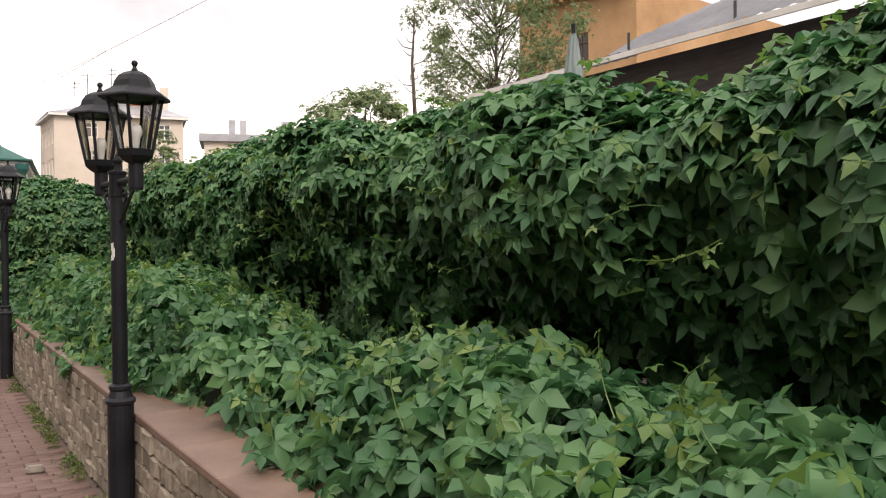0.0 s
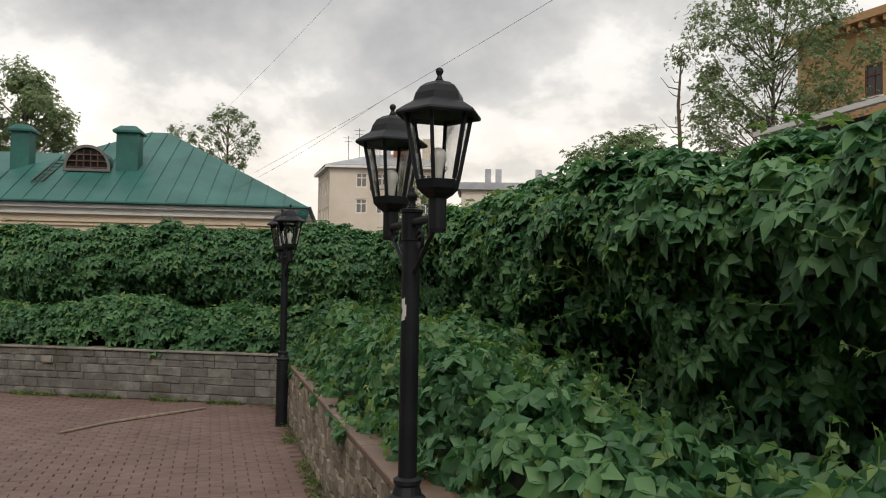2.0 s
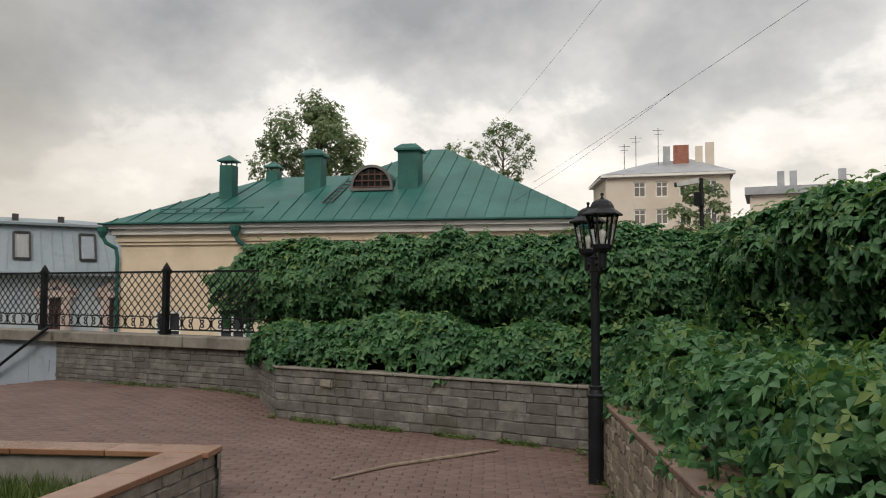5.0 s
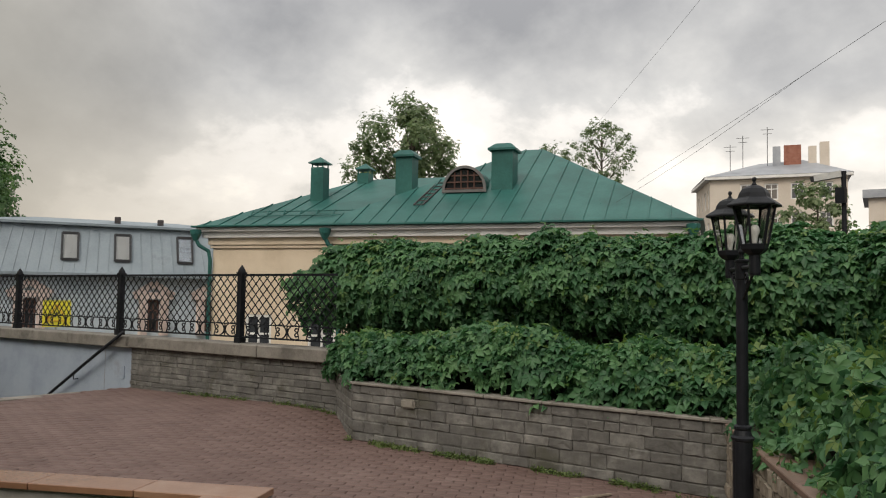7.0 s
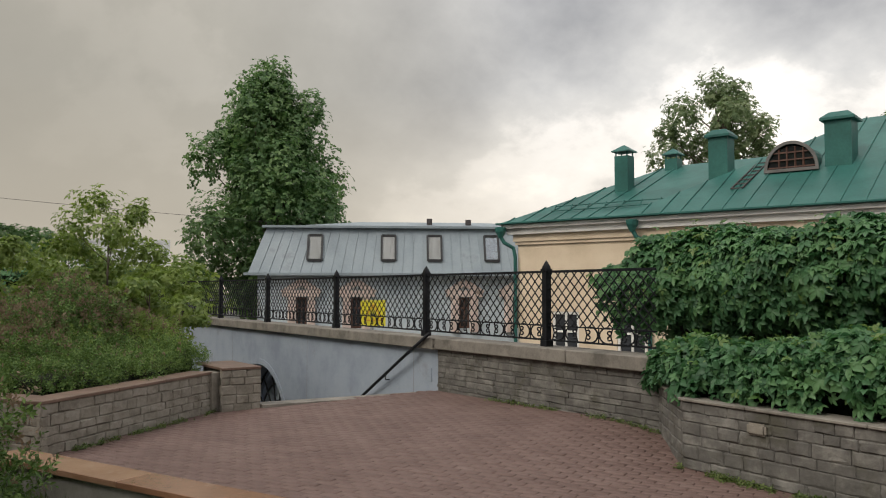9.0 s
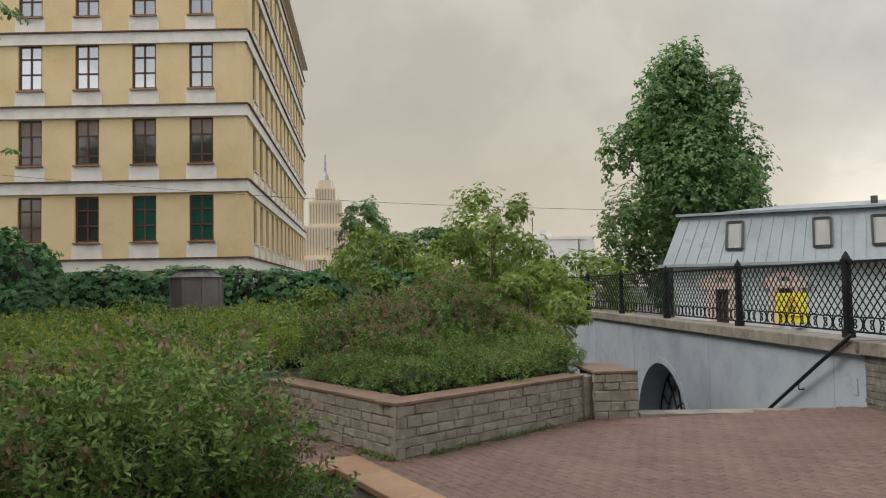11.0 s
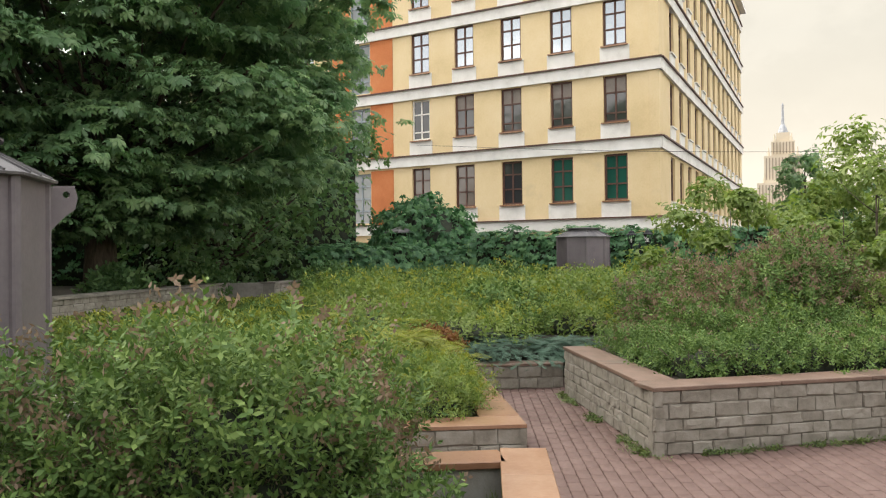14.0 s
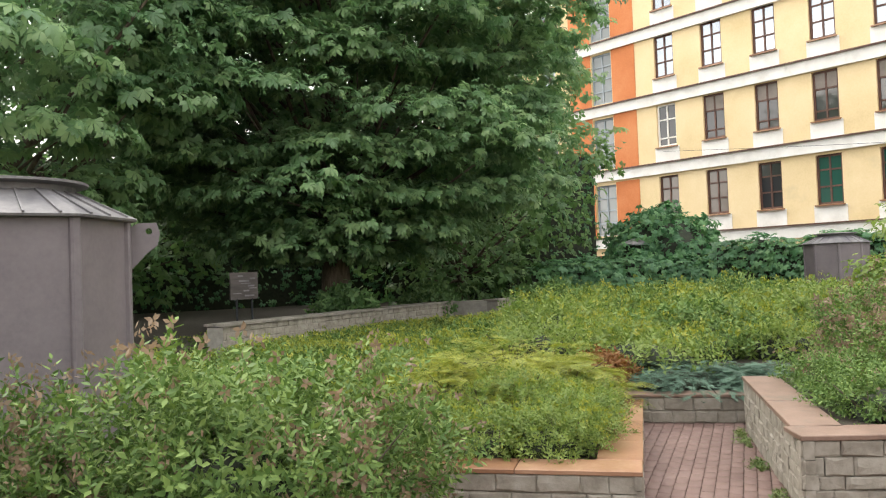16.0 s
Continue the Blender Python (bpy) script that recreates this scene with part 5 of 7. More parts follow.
MC, MR, ML = Vector((-12.05, 3.40, 0)), Vector((-14.4, 1.36, 0)), Vector((-9.9, 0.95, 0))
m_in = Vector((-12.3, 1.0, 0))
bed = thing("low_planter", (0, 0, 0), "low stone planter with orange-brown sandstone coping", "planter", kind="structure")
wall_strip(bed, MC, ML, inward_of(MC, ML, m_in), 0.28, "stone_pale", "coping_sand", 0.34, 0.02, 0.035, (0.6, 0.9), 51, 2, inset0=0.0)
wall_strip(bed, MC, MR, inward_of(MC, MR, m_in), 0.28, "stone_pale", "coping_sand", 0.34, 0.02, 0.035, (0.6, 0.9), 52, 2, inset0=0.35)
TA, TB = Vector((-14.25, 0.95, 0)), Vector((-15.25, 2.05, 0))
pe = thing("path_end_wall", (0, 0, 0), "low stone wall closing the brick path", "stone wall", kind="structure")
wall_strip(pe, TA, TB, Vector((-0.74, -0.67, 0)), 0.30, "stone_pale", "coping_brown", 0.3, 0.02, 0.03, (0.5, 0.8), 53, 2)
# rising ground of the big bed
bm = bmesh.new()


def mound(x, y):
    q = Vector((x, y, 0)) - MC
    k = q.dot(Vector((-0.75, -0.66, 0)))
    side = smooth01((q.x * 0.66 - q.y * 0.75 - 1.5) / 3.0)
    return 0.22 + (0.32 - 0.34 * side) * smooth01((k - 0.5) / 9.0)


nx = 26
gv = {}
for i in range(nx + 1):
    for j in range(nx + 1):
        p = MC + Vector((-0.75, -0.66, 0)) * (0.33 + 17.0 * i / nx) + Vector((0.66, -0.75, 0)) * (-9.0 + 19.0 * j / nx + 0.0)
        gv[i, j] = bm.verts.new((p.x, p.y, mound(p.x, p.y)))
for i in range(nx):
    for j in range(nx):
        c = (gv[i, j].co + gv[i + 1, j + 1].co) / 2
        q = c - MC
        across = q.x * 0.66 - q.y * 0.75
        along = -q.x * 0.75 - q.y * 0.66
        if across > 0.55 or (along > 4.4 and across > -6.2):
            bm.faces.new((gv[i, j], gv[i + 1, j], gv[i + 1, j + 1], gv[i, j + 1]))
bmesh.ops.delete(bm, geom=[v for v in bm.verts if not v.link_faces], context="VERTS")
tagged(part("bed_ground", bm, "soil"), "dark soil of the gently rising shrub bed", "soil", kind="structure")


# ---- shrubs ----
def shrub(name, at, radii, n, size, mat, label, tip=None, tip_share=0.0, template=SPRIG, seed=1.0, lump=0.3, core=True, low=-0.3, hang=-0.5, category="shrub", z=None, tier=0.0):
    """A bush of leafy sprigs round twigs and a near-black filler core."""
    t = thing(name, at, label, category)
    p, nn = blob_points(n, (0, 0, radii[2] * 0.25), radii, seed, lump, 0.45, low)
    keep = (p[:, 2] > -0.02) & (rng.random(len(p)) < 0.25 + p[:, 2] / (0.9 * radii[2]))
    p, nn = p[keep], nn[keep]
    up = nn * 0.8 + np.array((0, 0, 0.5))
    if tier:
        p[:, 2] = np.floor(p[:, 2] / tier + 0.9 * lumps(p, 1.6, seed)) * tier + 0.35 * tier * rng.random(len(p)) + 0.06
        p[:, 2] = np.maximum(p[:, 2], 0.0)
        up = nn * 0.3 + np.array((0, 0, 1.0))
    pick = np.zeros(len(p), bool)
    if tip:
        pick = (rng.random(len(p)) < tip_share * np.clip(1 + 2.2 * lumps(p, 1.1, seed), 0, 3)) & (p[:, 2] > radii[2] * 0.25)
    if template is SHOOT or template is SHOOT_FAR:
        grow = nn * 0.75 + np.array((0, 0, 0.75))
        flat_ = rng.normal(0, 1, p.shape)
        foliage("leaves", p, flat_, size, template, mat, t, jitter=0.1, aim=grow)
        if tip and pick.any():
            foliage("faded_bloom", p[pick] + grow[pick] * size * 0.72, grow[pick], size * 0.34, SPRIG, tip, t, hang=-0.6, jitter=0.5)
    elif template is SPRAY:
        grow = nn * np.array((1, 1, 0.2)) + np.array((0, 0, 0.22))
        foliage("leaves", p, nn * 0.25 + np.array((0, 0, 1.0)), size, template, mat, t, jitter=0.2, aim=grow)
    else:
        foliage("leaves", p[~pick], up[~pick], size, template, mat, t, hang=hang, jitter=0.6)
        if tip and pick.any():
            foliage("tip_mass", p[pick], up[pick], size * 0.95, template, tip, t, hang=-0.85, jitter=0.4)
    bm = bmesh.new()
    random.seed(int(seed * 7))
    for k in range(26 if radii[2] > 0.22 else 0):
        a, rr = random.uniform(0, 6.28), random.uniform(0.3, 0.92)
        e = (radii[0] * rr * math.cos(a), radii[1] * rr * math.sin(a), radii[2] * random.uniform(0.5, 1.15))
        tube(bm, limb_points((e[0] * 0.25, e[1] * 0.25, -0.02), e, 0.08, 4), [0.012, 0.009, 0.006, 0.003], 4)
    if radii[2] > 0.22:
        tagged(part("twig_mass", bm, "bark", t), kind="stuff")
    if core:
        # lumpy filler ball, its near-black colour stands in for shade between the sprigs
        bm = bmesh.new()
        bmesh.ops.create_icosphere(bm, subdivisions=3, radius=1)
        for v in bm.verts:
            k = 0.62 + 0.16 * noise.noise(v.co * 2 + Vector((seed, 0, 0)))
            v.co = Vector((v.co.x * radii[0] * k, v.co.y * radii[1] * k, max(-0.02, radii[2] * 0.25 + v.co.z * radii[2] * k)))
        part("shade_core", bm, "core", t, smooth=True)
    return t


# large bush on the lawn
shrub("spirea_bush", (-9.35, 3.15, 0.05), (1.15, 0.95, 0.88), 5000, 0.165, "spirea", "big rounded spirea bush with faded flower heads", "spirea_dull", 0.28, template=SHOOT, seed=3.3, lump=0.65)
shrub("spirea_bush", (-8.45, 2.75, 0.05), (0.85, 0.75, 0.66), 2300, 0.16, "spirea", "rounded spirea bush with reddish tips on the lawn", "spirea_dull", 0.30, template=SHOOT, seed=5.3, lump=0.55)
# planter shrubs: a low front row set back from the coping, taller ones behind
PD1, PI1 = (PE - PC).normalized(), inward_of(PC, PE, pl_in)
PD2, PI2 = (PL - PC).normalized(), inward_of(PC, PL, pl_in)
random.seed(43)
rows_ = []
for t_ in (0.95, 1.45, 1.95, 2.45, 2.85):
    rows_.append((PC + PD1 * t_ + PI1 * 0.78, 0.46, 0.30, "spirea", "spirea_dull", 0.06))
for t_ in (1.45, 2.0, 2.55):
    rows_.append((PC + PD2 * t_ + PI2 * 0.80, 0.46, 0.28, "spirea", "spirea_dull", 0.10))
for t_, tp in ((1.5, "spirea_dull"), (2.1, "lime"), (2.7, "spirea_dull")):
    rows_.append((PC + PD1 * t_ + PI1 * 1.45, 0.58, 0.46, "spirea", tp, 0.2))
for t_ in (1.9, 2.6):
    rows_.append((PC + PD2 * t_ + PI2 * 1.45, 0.58, 0.44, "spirea", "spirea_dull", 0.3))
for t_, h_, m_, ts_ in ((1.9, 0.72, "spirea", 0.9), (2.6, 0.80, "spirea", 0.35), (3.2, 0.66, "lime", 0.2)):
    rows_.append((PC + PD1 * t_ + PI1 * 2.15, 0.72, h_, m_, "spirea_dull", ts_))
for t_ in (3.2, 3.55):
    rows_.append((PC + PD1 * t_ + PI1 * 0.95, 0.46, 0.36, "spirea", "lime", 0.2))
rows_.append((PC + PD1 * 3.7 + PI1 * 1.7, 0.65, 0.6, "lime", "spirea_dull", 0.25))
rows_.append((Vector((-15.9, 3.4, 0)), 0.8, 0.78, "spirea", "spirea_dull", 0.9))
rows_.append((Vector((-16.5, 4.4, 0)), 0.85, 0.95, "spirea", "spirea_dull", 0.8))
for k, (p, r, h, mt, tp, ts) in enumerate(rows_):
    shrub("planter_shrub", (p.x, p.y, 0.47), (r * random.uniform(0.92, 1.1), r * random.uniform(0.92, 1.1), h * random.uniform(0.9, 1.1)), int(1700 * r * (r + h)), 0.125 if h < 0.5 else 0.16, mt, "small-leaved green shrub in the stone planter" if ts < 0.3 else "small-leaved shrub with dull reddish tips in the planter", tp, ts, template=SHOOT, seed=11 + k, lump=0.35)
# broad-leaved saplings
for k, (x, y, h, r, n) in enumerate([(-17.8, 3.3, 2.35, 1.05, 900), (-18.4, 5.0, 3.0, 0.95, 900), (-19.6, 4.4, 2.3, 1.2, 1000), (-17.6, 5.6, 1.75, 0.95, 800), (-20.5, 5.6, 1.95, 1.1, 900)]):
    tree("sapling", (x, y, 0.2), h, (0, 0, h * 0.62), (r, r, h * 0.42), "lime", int(n * 2.4), 0.095, "young tree with large light green leaves", IVY3, 14, 0.035, 61 + k, 0.6, category="young tree")
# big bed: golden and green shrubs, junipers
random.seed(77)
beds = []
for k in range(175):
    al, ac = random.uniform(0.9, 15.5), random.uniform(-7.5, 9.0)
    if (al < 4.6 and ac < 0.8) or ac < -5.8:
        continue
    beds.append((al, ac))
for k, (al, ac) in enumerate(beds):
    p = MC + Vector((-0.75, -0.66, 0)) * al + Vector((0.66, -0.75, 0)) * ac
    if al < 4.0:
        mt, tp, ts, h, r = ("gold", "lime", 0.4, 0.34, 0.75) if ac < 2.2 else ("spirea", "gold", 0.35, 0.42, 0.8)
    elif al < 9:
        mt, tp, ts, h, r = ("lime", "gold", 0.15, 0.42, 0.95) if k % 3 else ("spirea", "gold", 0.2, 0.38, 0.9)
    else:
        mt, tp, ts, h, r = ("lime", "gold", 0.2, 0.36, 1.15) if k % 2 else ("spirea", "gold", 0.15, 0.42, 1.15)
    shrub("bed_shrub", (p.x, p.y, mound(p.x, p.y) - 0.02), (r * random.uniform(0.85, 1.15), r * random.uniform(0.85, 1.15), h * random.uniform(0.65, 1.4) * (0.18 if ac > 2.0 and al > 3 else 1.0)), 620 if al < 6 else 380, 0.18 if al < 6 else 0.25, mt, "low golden-green shrub in the planted bed" if mt != "spirea" else "low green shrub in the planted bed", tp, ts, template=SPRAY if mt == "gold" else SHOOT_FAR, seed=100 + k, lump=0.45, tier=0.12 if mt == "gold" else 0.0, hang=-0.15 if mt == "gold" else -0.5)
for k, (al, ac, r, h, mt, lab) in enumerate([(1.25, 0.95, 0.75, 0.36, "lime", "light green ground-cover shrub beside the coping"), (1.9, 1.5, 0.85, 0.46, "gold", "golden spreading juniper on the low planter"), (3.0, 0.9, 0.7, 0.40, "gold", "golden spreading juniper in the bed"), (0.95, 2.3, 0.7, 0.34, "lime", "light green ground-cover shrub by the kerb")]):
    p = MC + Vector((-0.75, -0.66, 0)) * al + Vector((0.66, -0.75, 0)) * ac
    shrub("ground_cover", (p.x, p.y, 0.24), (r, r, h), 2200 if mt == "gold" else 1500, 0.19 if mt == "gold" else 0.12, mt, lab, "gold", 0.3, template=SPRAY if mt == "gold" else SHOOT, seed=160 + k, lump=0.45, tier=0.13 if mt == "gold" else 0.0, hang=-0.15 if mt == "gold" else -0.5)
MD, MI = (ML - MC).normalized(), inward_of(MC, ML, m_in)
for k, t_ in enumerate((0.75, 1.2, 1.65, 2.1, 2.6)):
    p = MC + MD * t_ + MI * 0.62
    shrub("ground_cover", (p.x, p.y, 0.22), (0.42, 0.42, 0.26), 700, 0.11, "lime", "light green ground-cover shrub beside the coping", "gold", 0.3, template=SHOOT, seed=240 + k, lump=0.4)
for k, t_ in enumerate((0.85, 1.35, 1.9, 2.4)):
    p = MC + (MR - MC).normalized() * t_ + inward_of(MC, MR, m_in) * 0.62
    shrub("ground_cover", (p.x, p.y, 0.22), (0.42, 0.42, 0.28), 700, 0.11, "lime", "light green ground-cover shrub along the brick path", "gold", 0.3, template=SHOOT, seed=250 + k, lump=0.4)
for k, (x, y) in enumerate([(-17.0, 0.2), (-17.7, 0.9), (-18.4, 0.1), (-18.9, 1.3), (-18.2, 1.9), (-19.6, 0.5), (-19.8, 2.0), (-16.6, -0.5), (-17.6, -0.7)]):
    shrub("bed_shrub", (x, y, mound(x, y) - 0.05), (0.75, 0.75, 0.36), 650, 0.17, "lime" if k % 2 else "spirea", "low green shrub beside the blue juniper", "gold", 0.4, template=SHOOT_FAR, seed=270 + k, lump=0.45)
for k, (x, y, r, h, mt, lab) in enumerate([(-15.4, 1.1, 0.75, 0.21, "juniper", "low blue-green spreading juniper bush"), (-15.95, 1.65, 0.6, 0.2, "juniper", "low blue-green spreading juniper bush"), (-14.75, 0.45, 0.32, 0.25, "rust", "small rust-coloured dry shrub")]):
    shrub("juniper" if mt == "juniper" else "dry_shrub", (x, y, 0.27), (r, r, h), 1000, 0.17, mt, lab, template=SPRAY if mt == "juniper" else SHOOT_FAR, seed=180 + k, lump=0.5)


# ---- metal ventilation booths ----
def booth(at, rz, label, z0, plinth):
    t = thing("ventilation_booth", at, label, "booth", "metal booths", rz=rz)
    bm = bmesh.new()
    lathe(bm, [(0.74, z0), (0.74, 2.13)], seg=8, turn=math.pi / 8)
    part("body", bm, "booth", t)
    for k in range(8):
        a = math.pi / 8 + k * math.pi / 4
        bm = bmesh.new()
        box(bm, (0.735 * math.cos(a), 0.735 * math.sin(a), (z0 + 2.13) / 2), (0.05, 0.07, 2.12 - z0), a)
        bmesh.ops.bevel(bm, geom=list(bm.edges), offset=0.012, segments=1, affect="EDGES")
        part("corner_strip", bm, "booth", t)
    bm = bmesh.new()
    lathe(bm, [(0.72, 2.10), (0.80, 2.105), (0.805, 2.12), (0.46, 2.29), (0.44, 2.30)], seg=8, turn=math.pi / 8)
    part("roof", bm, "booth_roof", t)
    for k in range(24):
        a = k * math.pi / 12
        f = math.cos(math.pi / 8) / math.cos((a - math.pi / 4 * round(a / (math.pi / 4))))
        bm = bmesh.new()
        beam(bm, (0.80 * f * math.cos(a), 0.80 * f * math.sin(a), 2.128), (0.46 * f * math.cos(a), 0.46 * f * math.sin(a), 2.295), 0.014, 0.016)
        part("roof_seam", bm, "booth_roof", t)
    bm = bmesh.new()
    lathe(bm, [(0.42, 2.295), (0.42, 2.335), (0.50, 2.345), (0.50, 2.362), (0.30, 2.38), (0.02, 2.385)], seg=24)
    part("cap", bm, "booth_roof", t)
    if plinth:
        bm = bmesh.new()
        lathe(bm, [(1.15, 0.0), (1.15, z0 - 0.04), (1.12, z0)], seg=8, turn=math.pi / 8)
        part("plinth", bm, "stone_pale", t)
        # lifting lug with its hole
        bm = bmesh.new()
        a = LUG
        o = Vector((math.cos(a), math.sin(a), 0))
        hole = [(0.87 + 0.022 * math.cos(q), 2.045 + 0.022 * math.sin(q)) for q in [2 * math.pi * i / 12 for i in range(12)]]
        outer = [(0.73, 2.06), (0.80, 2.10), (0.92, 2.105), (0.94, 2.03), (0.925, 1.95), (0.86, 1.90), (0.73, 1.76)]
        side = Vector((-o.y, o.x, 0))
        loops = []
        for lst in (outer, hole):
            vs = [bm.verts.new(o * r + Vector((0, 0, z)) + side * 0.015) for r, z in lst]
            loops.append([bm.edges.new((vs[i], vs[(i + 1) % len(vs)])) for i in range(len(vs))])
        bmesh.ops.triangle_fill(bm, use_beauty=True, edges=loops[0] + loops[1])
        ex = bmesh.ops.extrude_face_region(bm, geom=list(bm.faces))
        bmesh.ops.translate(bm, vec=-side * 0.03, verts=[g for g in ex["geom"] if isinstance(g, bmesh.types.BMVert)])
        part("lifting_lug", bm, "booth", t, "steel lug with a round hole")
        bm = bmesh.new()
        a2 = LUG + 0.62
        tube(bm, [(0.765 * math.cos(a2), 0.765 * math.sin(a2), z) for z in (1.12, 1.25, 1.4)], 0.010, 6)
        part("handle", bm, "paper", t, "thin pale vertical handle")
    return t


LUG = math.atan2(0.25, -0.97)
booth((-8.47, 1.31, 0.0), 0, "octagonal mauve-grey metal ventilation booth with seamed roof", 0.66, True)
booth((-27.6, -3.75, -0.05), 0.2, "distant octagonal grey metal booth behind the shrubs", 0.3, False)

def ivy_wall(name, a, b, z0, z1, thick, n, label, seed):
    a, b = Vector((*a, 0)), Vector((*b, 0))
    d = (b - a).normalized()
    nn = Vector((d.y, -d.x, 0))

    def fr(s, dd, z=0.0):
        return a + d * s - nn * dd + Vector((0, 0, z))
    creeper(name, fr, (0, (b - a).length), [(0.1, z0), (0.0, (z0 + z1) / 2), (0.1, z1 - 0.15), (0.35, z1), (thick, z1 - 0.05)], n, 0.22, 0.16, label, seed=seed, young=0.02, template=FAR5)


# ---- wall, trees and creeper at the back ----
bw = thing("back_wall", (0, 0, 0), "long pale stone retaining wall under the chestnut trees", "stone wall", kind="structure")
for k, (a, b) in enumerate([((-13.2, -7.8), (-21.55, -11.9)), ((-22.4, -10.9), (-25.8, -11.9))]):
    a, b = Vector((*a, 0)), Vector((*b, 0))
    bm = bmesh.new()
    c = (a + b) / 2 + (b - a).normalized().cross(Vector((0, 0, 1))) * -0.2
    d = (b - a).normalized()
    box(bm, (c.x, c.y, 0.4), ((b - a).length, 0.4, 0.8), math.atan2(d.y, d.x))
    part("core", bm, "mortar", bw)
    stone_wall(bw, a, b, 0.05, 0.82, 6, "stone_pale", (0.22, 0.45), 0.02, 90 + k)
    bm = bmesh.new()
    box(bm, (c.x, c.y, 0.845), ((b - a).length + 0.06, 0.52, 0.05), math.atan2(d.y, d.x))
    part("coping_slab", bm, "coping_grey", bw)
bm = bmesh.new()
box(bm, (-22.2, -11.75, 0.42), (1.35, 0.5, 0.84), math.atan2(1.0, -0.85))
part("niche", bm, "mortar", bw, "dark recess in the wall")
# raised ground under the trees
bm = bmesh.new()
prism(bm, [(-13.3, -8.1), (-21.5, -12.35), (-22.6, -11.5), (-25.8, -12.2), (-34, -14), (-34, -34), (0, -34), (0, -16), (-7, -9.5)], -0.1, 0.42)
tagged(part("tree_ground", bm, "soil"), "bare dark earth under the trees", "ground", kind="structure")
tree("chestnut_tree", (-18.6, -13.4, 0.4), 16, (0, 0, 7.6), (6.7, 6.7, 6.9), "chestnut", 66000, 0.19, "large dark green horse chestnut with drooping boughs", CHEST, 125, 0.42, 3.1, 0.22, 0.15, hang=0.66, flat=0.36, up=0.75, low=0.0)
tree("chestnut_tree", (-9.6, -11.8, 0.4), 14, (0, 0, 7.2), (5.2, 5.2, 6.3), "chestnut", 14000, 0.22, "horse chestnut crowding the big tree's side", CHEST, 70, 0.36, 5.7, 0.35, 0.15, hang=0.72, flat=0.40, up=0.6, low=-0.05)
copy_thing(lb, Matrix.Translation((-29.9, -3.0, -0.06)) @ Matrix.Rotation(1.2, 4, "Z"))["label"] = "distant twin-lantern street lamp behind the metal booth"
tree("dense_tree", (-27.5, -19.5, -0.1), 15, (0, 0, 6.5), (5.6, 5.6, 6.6), "tree_leaf", 7000, 0.28, "dark leafy tree behind the chestnut", FAR3, 40, 0.34, 8.2, 0.5, 0.15)
# added backdrop hedge, blocks bright sky between the trunks so the background stays dark
hedge_back = [(-34.0, -20.0), (-24.0, -27.0), (-10.0, -29.0), (6.0, -24.0), (12.0, -12.0)]
for k, (a, b) in enumerate(zip(hedge_back, hedge_back[1:])):
    e_ = 1.5 / math.hypot(b[0] - a[0], b[1] - a[1])
    b, a = (b[0] + (b[0] - a[0]) * e_, b[1] + (b[1] - a[1]) * e_), (a[0] - (b[0] - a[0]) * e_, a[1] - (b[1] - a[1]) * e_)
    ivy_wall("background_thicket", b, a, 0.2, 7.0, 1.5, 1800, "added dark backdrop hedge hiding bright sky behind the trees", 51.0 + k)
# two more added trees fill bright gaps left in the backdrop
tree("dense_tree", (-14.5, -24.0, 0.4), 15, (0, 0, 7.0), (7.5, 6.0, 7.0), "tree_leaf", 5000, 0.34, "added backdrop tree filling bright gaps behind the chestnut", FAR3, 44, 0.34, 9.9, 0.5, 0.1)
tree("dense_tree", (-3.0, -19.0, 0.4), 15, (0, 0, 7.0), (6.5, 6.0, 7.0), "tree_leaf", 6000, 0.3, "added backdrop tree filling bright gaps at the garden's edge", FAR3, 44, 0.34, 10.9, 0.5, 0.1)
for k, (x, y, r) in enumerate([(-17.5, -10.9, 0.8), (-21.2, -12.6, 0.9), (-24.5, -11.2, 0.9)]):
    shrub("shade_shrub", (x, y, 0.4), (r, r, 0.75), 700, 0.22, "tree_leaf", "leafy green shrub in the shade of the trees", seed=220 + k)

# information board on two legs
ib = thing("notice_board", (-14.0, -8.7, 0.42), "small weathered notice board on two metal legs", "sign", rz=radians(25))
bm = bmesh.new()
box(bm, (0, 0, 1.15), (0.78, 0.03, 0.55))
part("board", bm, "dark_wood", ib)
bm = bmesh.new()
for k in range(9):
    box(bm, (random.uniform(-0.25, 0.25), 0.018, 0.95 + 0.05 * k), (random.uniform(0.12, 0.3), 0.004, random.uniform(0.015, 0.035)))
part("faded_print", bm, "booth_roof", ib)
for x in (-0.22, 0.22):
    bm = bmesh.new()
    tube(bm, [(x, 0, -0.05), (x, 0, 0.9)], 0.022, 8)
    part("leg", bm, "iron", ib)


ivy_wall("creeper_wall", (-25.4, -12.4), (-31.6, -9.4), 0.3, 1.9, 1.4, 2600, "creeper mound over the garden wall", 31.0)
ivy_wall("creeper_wall", (-29.4, -8.8), (-33.5, 7.0), 0.3, 2.35, 1.2, 4200, "long wall covered in dark green creeper", 33.0)
p, nn = blob_points(2600, (-31.7, -12.6, 1.5), (2.1, 2.4, 2.35), 4.0, 0.25, 0.2, -0.4)
iv = thing("creeper_mound", (0, 0, 0), "rounded hump of dark green creeper", "creeper")
foliage("leaves", p, nn, 0.17, IVY5, "vine", iv, hang=0.5)
# filler ball inside the hump, its dark colour stands for inner shade
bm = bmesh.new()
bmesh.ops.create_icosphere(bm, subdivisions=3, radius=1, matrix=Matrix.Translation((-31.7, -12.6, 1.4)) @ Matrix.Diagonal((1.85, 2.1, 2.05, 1)))
